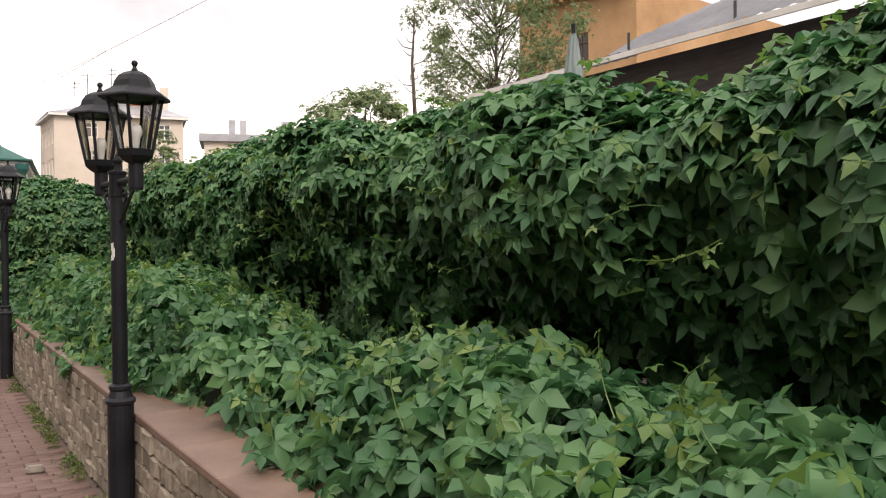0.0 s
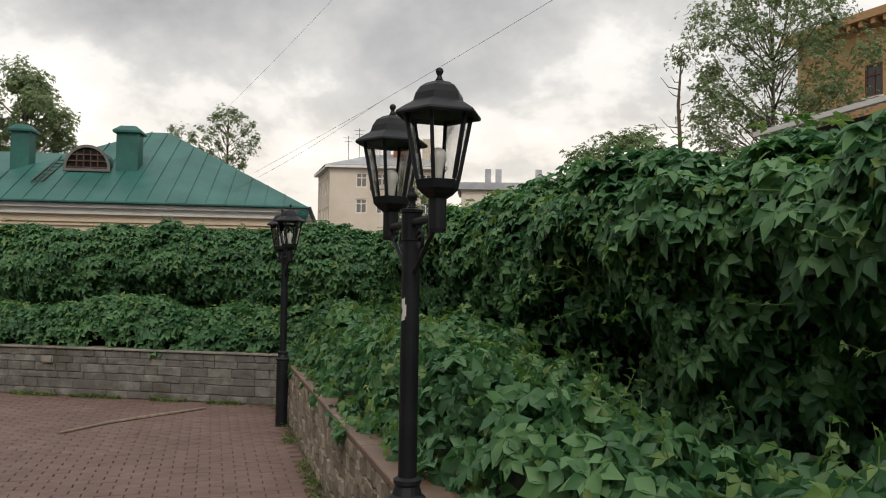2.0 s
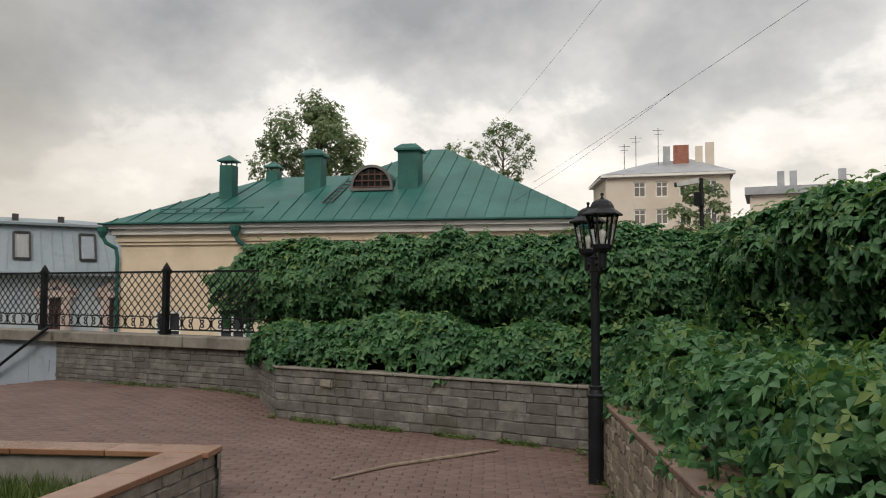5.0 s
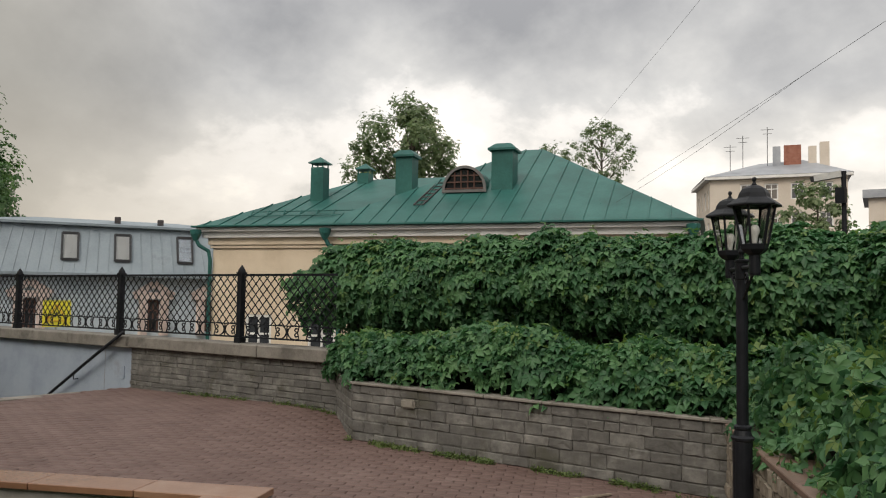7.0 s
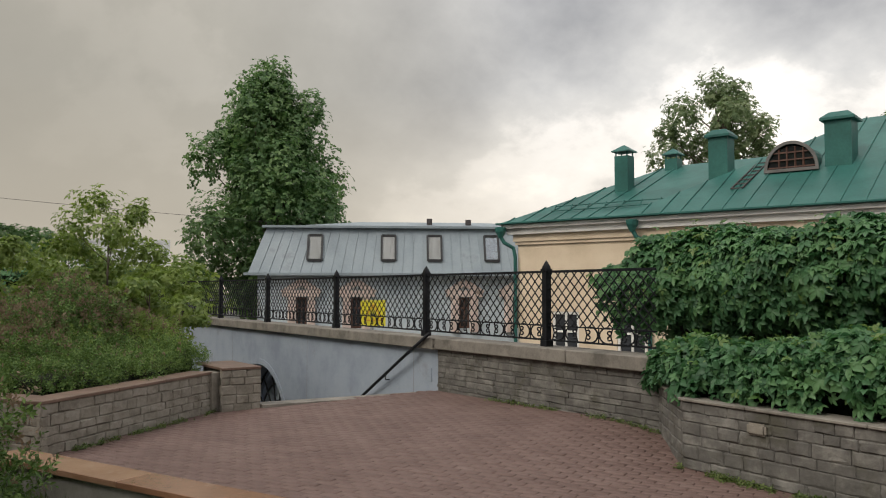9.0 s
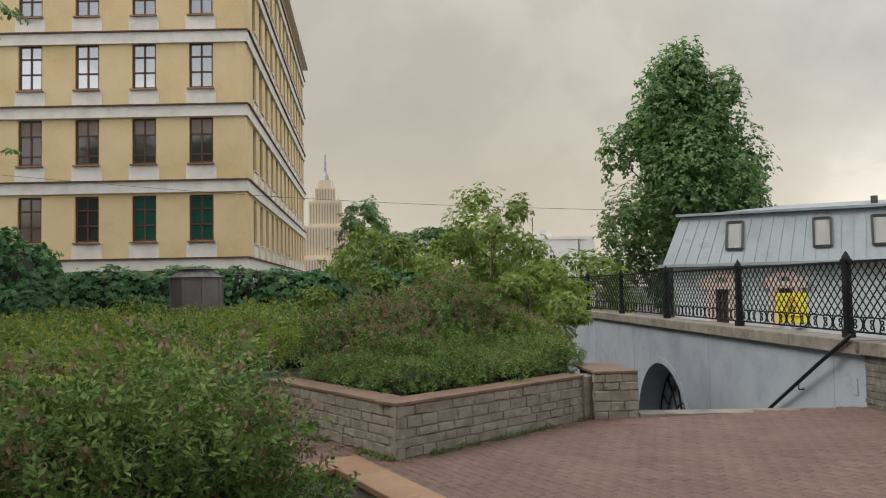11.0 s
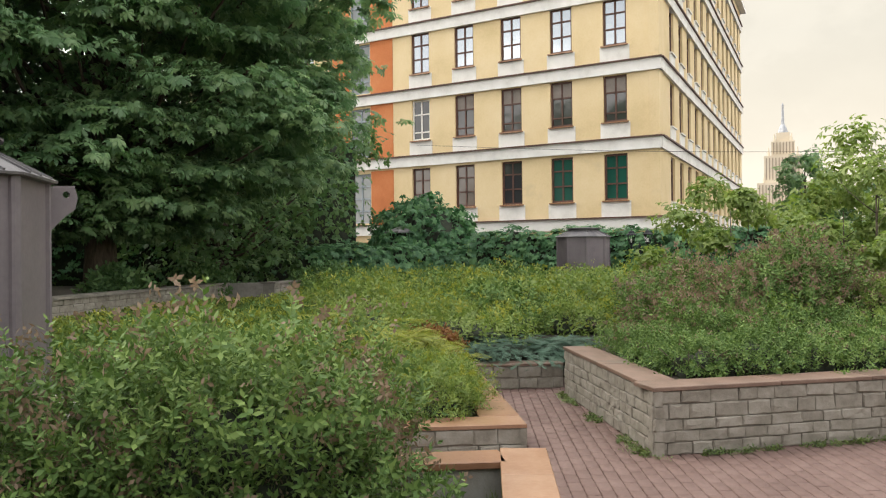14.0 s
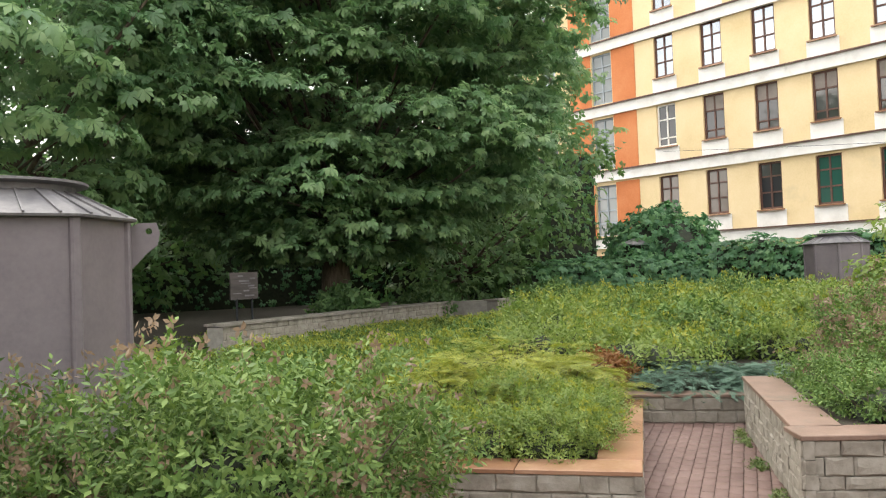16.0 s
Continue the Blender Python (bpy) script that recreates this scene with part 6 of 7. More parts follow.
part("shade_filler", bm, "core", iv, smooth=True)
gp = thing("gate_post_cap", (-29.8, -12.2, 0.35), "creeper-covered post with a small green metal cap", "gate post")
bm = bmesh.new()
lathe(bm, [(0.62, 2.05), (0.62, 2.10), (0.12, 2.28), (0.02, 2.30)], seg=4, turn=0.5)
part("cap", bm, "booth_roof", gp)
# post box in the same near-black fill, painted as shade under the leaves
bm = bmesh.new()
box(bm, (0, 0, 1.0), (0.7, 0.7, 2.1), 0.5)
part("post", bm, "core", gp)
p, nn = blob_points(1500, (0, 0, 0.9), (1.1, 1.1, 1.2), 6.0, 0.2, 0.15, -0.8)
foliage("leaves", p, nn, 0.16, IVY5, "vine", gp, hang=0.6)


# ---- houses ----
def window(t, fr, s, z, w, h, frame_mat, pane_mat, cross=True, sill=None, deep=0.12, bars=(0.66,), blind=0.0):
    """A window as a part: frame with bars, panes behind, and a sill. fr(s, d, z): place on the facade."""
    bm = bmesh.new()
    fw = 0.10

    def bar(a0, z0, a1, z1, wd):
        o = fr(1, 0, 0) - fr(0, 0, 0)
        c = (fr((a0 + a1) / 2, deep * 0.5, (z0 + z1) / 2))
        box(bm, c, (abs(a1 - a0) + wd, 0.06, abs(z1 - z0) + wd), math.atan2(o.y, o.x))
    bar(s - w / 2 + fw / 2, z, s - w / 2 + fw / 2, z + h - fw, fw)
    bar(s + w / 2 - fw / 2, z, s + w / 2 - fw / 2, z + h - fw, fw)
    bar(s - w / 2 + fw, z + fw / 2, s + w / 2 - fw, z + fw / 2, fw)
    bar(s - w / 2 + fw, z + h - fw / 2, s + w / 2 - fw, z + h - fw / 2, fw)
    if cross:
        bar(s, z + fw, s, z + h - fw, 0.08)
        for f_ in bars:
            bar(s - w / 2 + fw, z + h * f_, s + w / 2 - fw, z + h * f_, 0.075)
    wf = part("window", bm, frame_mat, t)
    o = fr(1, 0, 0) - fr(0, 0, 0)
    bm = bmesh.new()
    box(bm, fr(s, deep * 0.5 + 0.03, z + h / 2), (w - fw, 0.02, h - fw), math.atan2(o.y, o.x))
    part("pane", bm, pane_mat, wf)
    if blind:
        bm = bmesh.new()
        box(bm, fr(s, deep * 0.5 + 0.012, z + h * (1 - blind / 2) - fw / 2), (w - fw, 0.01, h * blind - fw), math.atan2(o.y, o.x))
        part("blind", bm, "blind", wf, "pale roller blind")
    if sill:
        bm = bmesh.new()
        box(bm, fr(s, -0.06, z - 0.05), (w + 0.15, 0.18, 0.07), math.atan2(o.y, o.x))
        part("sill", bm, sill, wf)


def facade(t, fr, length, z0, z1, holes, mat, name="wall", thick=0.35):
    """A wall with real openings: cells between the holes' edges. holes: (s0, s1, z0, z1)."""
    ss = sorted({0.0, length, *[h[0] for h in holes], *[h[1] for h in holes]})
    zs = sorted({z0, z1, *[h[2] for h in holes], *[h[3] for h in holes]})
    bm = bmesh.new()
    o = fr(1, 0, 0) - fr(0, 0, 0)
    rot = math.atan2(o.y, o.x)
    for za, zb in zip(zs, zs[1:]):
        run = None
        for sa, sb in zip(ss, ss[1:]):
            cut = any(h[0] - 1e-6 <= sa and sb <= h[1] + 1e-6 and h[2] - 1e-6 <= za and zb <= h[3] + 1e-6 for h in holes)
            if cut:
                if run:
                    box(bm, fr((run[0] + run[1]) / 2, thick / 2, (za + zb) / 2), (run[1] - run[0], thick, zb - za), rot)
                run = None
            else:
                run = (run[0], sb) if run else (sa, sb)
        if run:
            box(bm, fr((run[0] + run[1]) / 2, thick / 2, (za + zb) / 2), (run[1] - run[0], thick, zb - za), rot)
    return part(name, bm, mat, t)


def frame_of(a, b):
    """Facade coordinates: s along a to b, d into the house (to the left of a to b)."""
    a, b = Vector((a[0], a[1], 0)), Vector((b[0], b[1], 0))
    d = (b - a).normalized()
    n = Vector((-d.y, d.x, 0))
    return (lambda s, dd, z=0.0: a + d * s + n * dd + Vector((0, 0, z))), (b - a).length


# cream house with the green roof
gh = thing("green_roofed_house", (0, 0, -3.7), "long cream plastered house under a green metal hip roof", "house")
gh.matrix_basis = Matrix()
GA, GB = Vector((-30.4, 19.8, 0)), Vector((-14.9, 27.25, 0))
gf, gl = frame_of(GA, GB)
facade(gh, gf, gl, -3.7, 3.6, [(1.5 + 2.6 * k, 2.6 + 2.6 * k, -1.2, 0.9) for k in range(6)], "cream")
for k in range(6):
    window(gh, gf, 2.05 + 2.6 * k, -1.2, 1.1, 2.1, "white_trim", "pane", sill="white_trim")
gs, gsl = frame_of(GA + Vector((-0.434, 0.9, 0)) * 12, GA)
facade(gh, gs, gsl, -3.7, 3.6, [], "cream", "side_wall")
g2, g2l = frame_of(GB, GB + Vector((-0.434, 0.9, 0)) * 12)
facade(gh, g2, g2l, -3.7, 3.6, [], "cream", "side_wall")
for z, d, hh in ((3.42, -0.08, 0.10), (3.62, -0.14, 0.26), (3.86, -0.30, 0.22), (4.04, -0.46, 0.14)):
    for fr, ln, rot in ((gf, gl, math.atan2(7.45, 15.5)), (gs, gsl, math.atan2((GA - gs(0, 0)).y, (GA - gs(0, 0)).x)), (g2, g2l, math.atan2(0.9, -0.434))):
        bm = bmesh.new()
        box(bm, fr(ln / 2, d / 2 + 0.2, z), (ln - 2 * d, 0.4 - d, hh), rot)
        part("cornice_course", bm, "cream" if z < 3.8 else "white_trim", gh)
bm = bmesh.new()
i = 0.3
while i < gl:
    box(bm, gf(i, -0.12, 3.78), (0.10, 0.12, 0.07), math.atan2(7.45, 15.5))
    i += 0.22
part("dentil", bm, "white_trim", gh)


def hip(t, fr, s0, s1, d0, d1, ze, zr, r0, r1, dr, name="roof"):
    """Hip roof over s0..s1, d0..d1 with its ridge from r0 to r1 at depth dr."""
    bm = bmesh.new()
    e = [bm.verts.new(fr(s, d, ze)) for s, d in ((s0, d0), (s1, d0), (s1, d1), (s0, d1))]
    a, b = bm.verts.new(fr(r0, dr, zr)), bm.verts.new(fr(r1, dr, zr))
    for q in ((e[0], e[1], b, a), (e[1], e[2], b), (e[2], e[3], a, b), (e[3], e[0], a)):
        bm.faces.new(q)
    bm.faces.new(list(reversed(e)))
    return part(name, bm, "green_roof", t)


hip(gh, gf, -0.62, gl + 0.62, -0.62, 12.6, 4.12, 6.75, 3.4, 13.0, 6.0)
hip(gh, gf, 4.4, gl + 0.60, -0.60, 13.5, 4.125, 7.85, 10.6, 11.4, 6.4, "upper_roof")
bm = bmesh.new()
box(bm, gf(gl / 2, -0.30, 4.16), (gl + 1.2, 0.66, 0.05), math.atan2(7.45, 15.5))
part("gutter_fold", bm, "green_roof", gh)
# raised seams on the front slope
bm = bmesh.new()
for k in range(26):
    s = -0.2 + k * 0.68
    if s < 3.4:
        top = (s + 0.62) / 4.02
    elif s < 10.8:
        top = 1.0
    else:
        top = max(0.0, 1 - (s - 11.2) / (gl + 0.6 - 11.2))
    main = s > 4.4
    zr, dr = (7.85, 6.4) if main else (6.75, 6.0)
    if main:
        top = min((s - 4.4) / 6.2, 1.0) if s < 10.8 else top
    if top > 0.06:
        a = gf(s, -0.55, 4.15)
        d_end = -0.6 + (dr + 0.6) * top
        b = gf(s, d_end, 4.125 + (zr - 4.125) * top + 0.02)
        beam(bm, a, b, 0.035, 0.05)
part("roof_seam", bm, "green_roof", gh)
bm = bmesh.new()
for z, d in ((4.62, 0.45), (4.82, 0.80)):
    tube(bm, [gf(1.2, d, z), gf(gl - 1.4, d, z)], 0.02, 5)
for k in range(21):
    beam(bm, gf(1.2 + 0.7 * k, 0.45, 4.45), gf(1.2 + 0.7 * k, 0.80, 4.86), 0.035)
part("snow_guard", bm, "green_roof", gh)


def chimney(t, s, d, z0, z1, w, cowl):
    bm = bmesh.new()
    rot = math.atan2(7.45, 15.5)
    box(bm, gf(s, d, (z0 + z1) / 2), (w, w, z1 - z0), rot)
    ch = part("chimney", bm, "green_roof", t)
    bm = bmesh.new()
    c = gf(s, d, z1)
    if cowl:
        for a in (-1, 1):
            for b in (-1, 1):
                beam(bm, gf(s + a * w * 0.42, d + b * w * 0.42, z1 - 0.02), gf(s + a * w * 0.42, d + b * w * 0.42, z1 + 0.16), 0.04)
        lathe(bm, [(w * 0.95, 0.16), (w * 0.93, 0.20), (0.03, 0.44)], c, 4, rot + math.pi / 4)
    else:
        lathe(bm, [(w * 0.92, -0.06), (w * 0.92, 0.02), (w * 0.5, 0.22), (0.03, 0.26)], c, 4, rot + math.pi / 4)
    part("cowl", bm, "green_roof", ch)


chimney(gh, 2.95, 2.9, 4.9, 6.80, 0.55, True)
chimney(gh, 3.75, 5.6, 5.5, 6.95, 0.52, True)
chimney(gh, 6.72, 2.9, 4.8, 7.12, 0.68, False)
chimney(gh, 10.72, 2.6, 4.9, 7.15, 0.80, False)
# half-round dormer
dm = bmesh.new()
DZ = 5.62
arc = [(9.35 + 0.80 * math.cos(math.pi * k / 14), DZ + 0.86 * math.sin(math.pi * k / 14)) for k in range(15)]
fr_ = [dm.verts.new(gf(s, 1.95, z)) for s, z in arc]
bk_ = [dm.verts.new(gf(s, 4.6, z)) for s, z in arc]
for k in range(14):
    dm.faces.new((fr_[k], fr_[k + 1], bk_[k + 1], bk_[k]))
dorm = part("dormer", dm, "green_roof", gh)
bm = bmesh.new()
bm.faces.new([bm.verts.new(gf(9.35 + 0.72 * math.cos(math.pi * k / 14), 2.02, DZ + 0.76 * math.sin(math.pi * k / 14))) for k in range(15)])
bmesh.ops.solidify(bm, geom=list(bm.faces), thickness=0.03)
part("dormer_glass", bm, "pane", dorm)
bm = bmesh.new()
for k in range(14):
    a, b = arc[k], arc[k + 1]
    beam(bm, gf(a[0], 1.96, a[1]), gf(b[0], 1.96, b[1]), 0.07, 0.10)
beam(bm, gf(8.5, 1.96, DZ - 0.04), gf(10.2, 1.96, DZ - 0.04), 0.10, 0.10)
part("dormer_rim", bm, "frame_grey", dorm)
bm = bmesh.new()
for x in (-0.38, -0.13, 0.13, 0.38):
    beam(bm, gf(9.35 + x, 1.99, DZ), gf(9.35 + x, 1.99, DZ + 0.82 * math.sqrt(0.8 - x * x)), 0.045)
for z in (0.06, 0.30, 0.54):
    w_ = 0.74 * math.sqrt(1 - (z / 0.86) ** 2)
    beam(bm, gf(9.35 - w_, 1.99, DZ + z), gf(9.35 + w_, 1.99, DZ + z), 0.045)
part("dormer_frame", bm, "frame_brown", dorm)
bm = bmesh.new()
for off in (-0.18, 0.18):
    beam(bm, gf(7.95 + off, 0.9, 4.98), gf(8.1 + off, 3.0, 6.05), 0.04)
for k in range(7):
    f = k / 6
    beam(bm, gf(7.77 + 0.15 * f, 0.9 + 2.1 * f, 4.99 + 1.07 * f), gf(8.13 + 0.15 * f, 0.9 + 2.1 * f, 4.99 + 1.07 * f), 0.035)
part("roof_ladder", bm, "dark_wood", gh)
for s, low in ((-0.45, 0.0), (4.95, 0.0), (gl + 0.3, 0.0)):
    bm = bmesh.new()
    lathe(bm, [(0.08, 3.62), (0.20, 3.86), (0.22, 4.02), (0.15, 4.04)], gf(s, -0.50), 10)
    tube(bm, [gf(s, -0.5, 3.7), gf(s + 0.1, -0.42, 3.45), gf(s + 0.35 if s < 10 else s - 0.25, -0.16, 3.25), gf(s + 0.42 if s < 10 else s - 0.32, -0.14, 2.9), gf(s + 0.42 if s < 10 else s - 0.32, -0.14, -3.6)], 0.075, 8)
    part("downpipe", bm, "green_roof", gh)

# grey mansard house beyond the fence
mh = thing("mansard_house", (0, 0, 0), "blue-grey house with a pale metal mansard roof", "house")
MA, MB = Vector((-45.6, 13.2, 0)), Vector((-39.4, 29.5, 0))
mf, ml = frame_of(MA, MB)
MDIR = math.atan2(16.3, 6.2)
facade(mh, mf, ml, -3.7, 2.45, [(1.975 + 2.8 * k, 2.525 + 2.8 * k, -0.3, 1.3) for k in (0, 1, 3, 4, 5)], "blue_wall")
for k in (0, 1, 3, 4, 5):
    window(mh, mf, 2.25 + 2.8 * k, -0.3, 0.55, 1.6, "frame_brown", "pane")
    bm = bmesh.new()
    for a, b in (((-0.50, -0.5), (-0.50, 1.5)), ((0.50, -0.5), (0.50, 1.5)), ((-0.95, 1.5), (0, 2.1)), ((0.95, 1.5), (0, 2.1)), ((-0.95, 1.5), (0.95, 1.5))):
        beam(bm, mf(2.25 + 2.8 * k + a[0], -0.06, a[1]), mf(2.25 + 2.8 * k + b[0], -0.06, b[1]), 0.36, 0.34)
    part("gabled_surround", bm, "surround", mh, "pale gabled window surround")
ms, msl = frame_of(mf(0, 12), MA)
facade(mh, ms, msl, -3.7, 2.45, [], "beige_wall", "side_wall")
bm = bmesh.new()
lo = [bm.verts.new(mf(s, d, 2.45)) for s, d in ((-0.45, -0.45), (ml + 0.4, -0.45), (ml + 0.4, 12.4), (-0.45, 12.4))]
hi = [bm.verts.new(mf(s, d, 4.95)) for s, d in ((0.35, 0.65), (ml - 0.3, 0.65), (ml - 0.3, 11.4), (0.35, 11.4))]
rg = [bm.verts.new(mf(s, 6.0, 5.7)) for s in (5.0, ml - 5.0)]
for k in range(4):
    bm.faces.new((lo[k], lo[(k + 1) % 4], hi[(k + 1) % 4], hi[k]))
bm.faces.new((hi[0], hi[1], rg[1], rg[0]))
bm.faces.new((hi[1], hi[2], rg[1]))
bm.faces.new((hi[2], hi[3], rg[0], rg[1]))
bm.faces.new((hi[3], hi[0], rg[0]))
part("mansard_roof", bm, "slate_metal", mh)
bm = bmesh.new()
for k in range(34):
    s = 0.5 + k * (ml - 1) / 33
    beam(bm, mf(-0.45 + s * (ml + 0.85) / ml, -0.46, 2.46), mf(0.35 + s * (ml - 0.65) / ml, 0.64, 4.94), 0.03, 0.04)
part("roof_seam", bm, "slate_metal", mh)
bm = bmesh.new()
box(bm, mf(ml / 2, 0.55, 4.98), (ml - 0.3, 0.4, 0.12), MDIR)
box(bm, mf(ml / 2, -0.5, 2.48), (ml + 1.2, 0.3, 0.14), MDIR)
part("eaves_moulding", bm, "slate_metal", mh)
for k, s in enumerate((2.9, 6.7, 9.1, 12.1, 14.6)):
    bm = bmesh.new()
    q = [(s - 0.36, 0.10), (s + 0.36, 0.10), (s + 0.36, 0.95), (s - 0.36, 0.95)]
    lean_pts = [mf(x, -0.5 + 0.44 * (0.6 + f * 1.55), 2.45 + 0.6 + f * 1.55) for x, f in q]
    for a, b in zip(lean_pts, lean_pts[1:] + lean_pts[:1]):
        beam(bm, a, b, 0.10, 0.14)
    sk = part("skylight", bm, "frame_dark", mh, "dark framed roof window")
    bm = bmesh.new()
    bm.faces.new([bm.verts.new(p + Vector((0, 0, 0.01))) for p in lean_pts])
    bmesh.ops.solidify(bm, geom=list(bm.faces), thickness=0.02)
    part("pane", bm, "pane_roof" if k != 3 else "pane_sky", sk)
for s, h in ((9.0, 0.35), (11.2, 0.3)):
    bm = bmesh.new()
    box(bm, mf(s, 3.5, 5.35 + h / 2), (0.3, 0.3, h), MDIR)
    part("vent_stub", bm, "dark_wood", mh)

# tall yellow building
yh = thing("yellow_building", (0, 0, 0), "tall yellow plastered building with white bands and orange stairwell", "building")
YC = Vector((-45.1, -8.15, 0))
YL = YC + Vector((0.082, -0.997, 0)) * 34
yf, yl = frame_of(YL, YC)
BAND = [3.3, 7.28, 11.17, 15.0, 18.8, 22.6]
YR = Vector((-84.7, -15.4, 0))
yr, yrl = frame_of(YC, YR)
wins = [yl - 2.26 - 2.93 * k for k in range(5)]
stairs_s = [yl - 18.35]
more = [yl - 22.6 - 2.93 * k for k in range(3)]
holes = []
for zi in range(len(BAND) - 1):
    zb = BAND[zi]
    for s in wins + more:
        holes.append((s - 0.62, s + 0.62, zb + 0.95, zb + 3.3))
    for s in stairs_s:
        holes.append((s - 0.75, s + 0.75, zb + 0.2, zb + 3.2))
facade(yh, yf, yl, -3.7, 24.0, holes, "yellow", thick=0.5)
for zi in range(len(BAND) - 1):
    zb = BAND[zi]
    for k, s in enumerate(wins + more):
        pm = "pane"
        if zi == 0:
            pm = ("pane_teal", "pane_teal", "pane", "pane_pale", "pane_pale")[k] if k < 5 else "pane"
        elif zi == 1:
            pm = "pane"
        elif zi >= 2:
            pm = "pane_sky"
        window(yh, yf, s, zb + 0.95, 1.24, 2.35, "white_trim" if (zi, k) == (1, 4) else "frame_brown", pm, sill="coping_sand", deep=0.3, bars=(0.36, 0.70) if zi != 1 else (0.20, 0.64), blind=0.36 if zi == 1 and k < 4 else 0.0)
        bm = bmesh.new()
        box(bm, yf(s, 0.18, zb + 0.48), (1.56, 0.40, 0.84), math.atan2(0.997, -0.082))
        part("spandrel", bm, "white_trim", yh)
    for s in stairs_s:
        window(yh, yf, s, zb + 0.2, 1.5, 3.0, "slate_metal", "pane_stair", deep=0.3, bars=(0.25, 0.5, 0.75))
bm = bmesh.new()
for zi in range(len(BAND) - 1):
    for off in (-1.61, 1.61):
        bm = bmesh.new()
        box(bm, yf(stairs_s[0] + off, 0.13, BAND[zi] + 1.68), (1.64, 0.3, 3.3), math.atan2(0.997, -0.082))
        part("stairwell_panel", bm, "orange", yh, "orange plaster strip of the stairwell")
bm = bmesh.new()
box(bm, yf(yl / 2, 0.2, -0.6), (yl + 0.1, 0.5, 5.9), math.atan2(0.997, -0.082))
part("plinth", bm, "brick_red", yh, "orange-red brick plinth")
for zb in BAND:
    bm = bmesh.new()
    box(bm, yf(yl / 2, 0.14, zb - 0.26), (yl + 0.24, 0.56, 0.58), math.atan2(0.997, -0.082))
    box(bm, yr(yrl / 2, 0.14, zb - 0.26), (yrl, 0.56, 0.58), math.atan2((YR - YC).y, (YR - YC).x))
    part("string_course", bm, "white_trim", yh, "white string course")
    bm = bmesh.new()
    box(bm, yf(yl / 2, 0.10, zb + 0.06), (yl + 0.4, 0.7, 0.07), math.atan2(0.997, -0.082))
    box(bm, yr(yrl / 2, 0.10, zb + 0.06), (yrl, 0.7, 0.07), math.atan2((YR - YC).y, (YR - YC).x))
    part("drip_flashing", bm, "frame_brown", yh, "dark brown flashing")
holes, rw = [], []
for zi in range(len(BAND) - 1):
    for k in range(13):
        s = 3.6 + 2.86 * k
        holes.append((s - 0.62, s + 0.62, BAND[zi] + 0.95, BAND[zi] + 3.3))
        rw.append((zi, s))
facade(yh, yr, yrl, -3.7, 24.0, holes, "yellow", "side_wall", thick=0.5)
for zi, s in rw:
    window(yh, yr, s, BAND[zi] + 0.95, 1.24, 2.35, "frame_brown", "pane", sill="white_trim", deep=0.3)
    bm = bmesh.new()
    box(bm, yr(s, 0.16, BAND[zi] + 0.48), (1.5, 0.44, 0.84), math.atan2((YR - YC).y, (YR - YC).x))
    part("spandrel", bm, "white_trim", yh)
bm = bmesh.new()
box(bm, yf(yl / 2, 0.1, 24.1), (yl + 1, 1.2, 0.3), math.atan2(0.997, -0.082))
box(bm, yr(yrl / 2, 0.1, 24.1), (yrl + 1, 1.2, 0.3), math.atan2((YR - YC).y, (YR - YC).x))
part("cornice", bm, "white_trim", yh)

# pale house behind the green roof
wh = thing("pale_house", (0, 0, 0), "old three-storey pale pinkish house with a grey tin roof", "house")
HA, HB = Vector((-32.6, 65.6, 0)), Vector((-23.3, 69.3, 0))
hf, hl = frame_of(HA, HB)
HD = math.atan2(7.6, 19.1)
holes = [(s - 0.5, s + 0.5, z, z + 1.3) for s in [2.2 + 2.0 * 0 + q for q in (0.6, 2.4, 4.3, 6.3)] for z in (7.5, 9.8, 4.0)]
facade(wh, hf, hl, -3.7, 11.6, holes, "beige_wall", thick=0.4)
for h in holes:
    window(wh, hf, (h[0] + h[1]) / 2, h[2], 1.0, 1.3, "white_trim", "pane_pale" if (int(h[0] * 10) % 2) else "pane", deep=0.2)
hs, hsl = frame_of(HA + Vector((-4.2, 6.0, 0)), HA)
hh = [(s - 0.4, s + 0.4, z, z + 1.5) for s in (1.2, 3.0, 4.8, 6.3) for z in (6.6, 9.3)]
facade(wh, hs, hsl, -3.7, 11.6, hh, "beige_wall", "side_wall", 0.4)
for h in hh:
    window(wh, hs, (h[0] + h[1]) / 2, h[2], 0.8, 1.5, "white_trim", "pane", deep=0.2)
bm = bmesh.new()
e = [hf(-0.4, -0.4, 11.75), hf(hl + 0.4, -0.4, 11.75), hf(hl + 0.4, 9, 11.75), hs(-0.4, -0.4, 11.75) + Vector((1, 3, 0)), hs(0, -0.4, 11.75)]
ev = [bm.verts.new(p) for p in e]
r1, r2 = bm.verts.new(hf(3.6, 4.5, 13.4)), bm.verts.new(hf(hl - 3, 4.5, 13.6))
for q in ((ev[0], ev[1], r2, r1), (ev[1], ev[2], r2), (ev[2], ev[3], r1, r2), (ev[3], ev[4], r1), (ev[4], ev[0], r1)):
    bm.faces.new(q)
part("roof", bm, "tin", wh)
bm = bmesh.new()
box(bm, hf(hl / 2, -0.15, 11.62), (hl + 0.8, 0.5, 0.22), HD)
hsd = HA - hs(0, 0)
box(bm, hs(hsl / 2, -0.15, 11.62), (hsl + 0.6, 0.5, 0.22), math.atan2(hsd.y, hsd.x))
part("cornice", bm, "white_trim", wh)
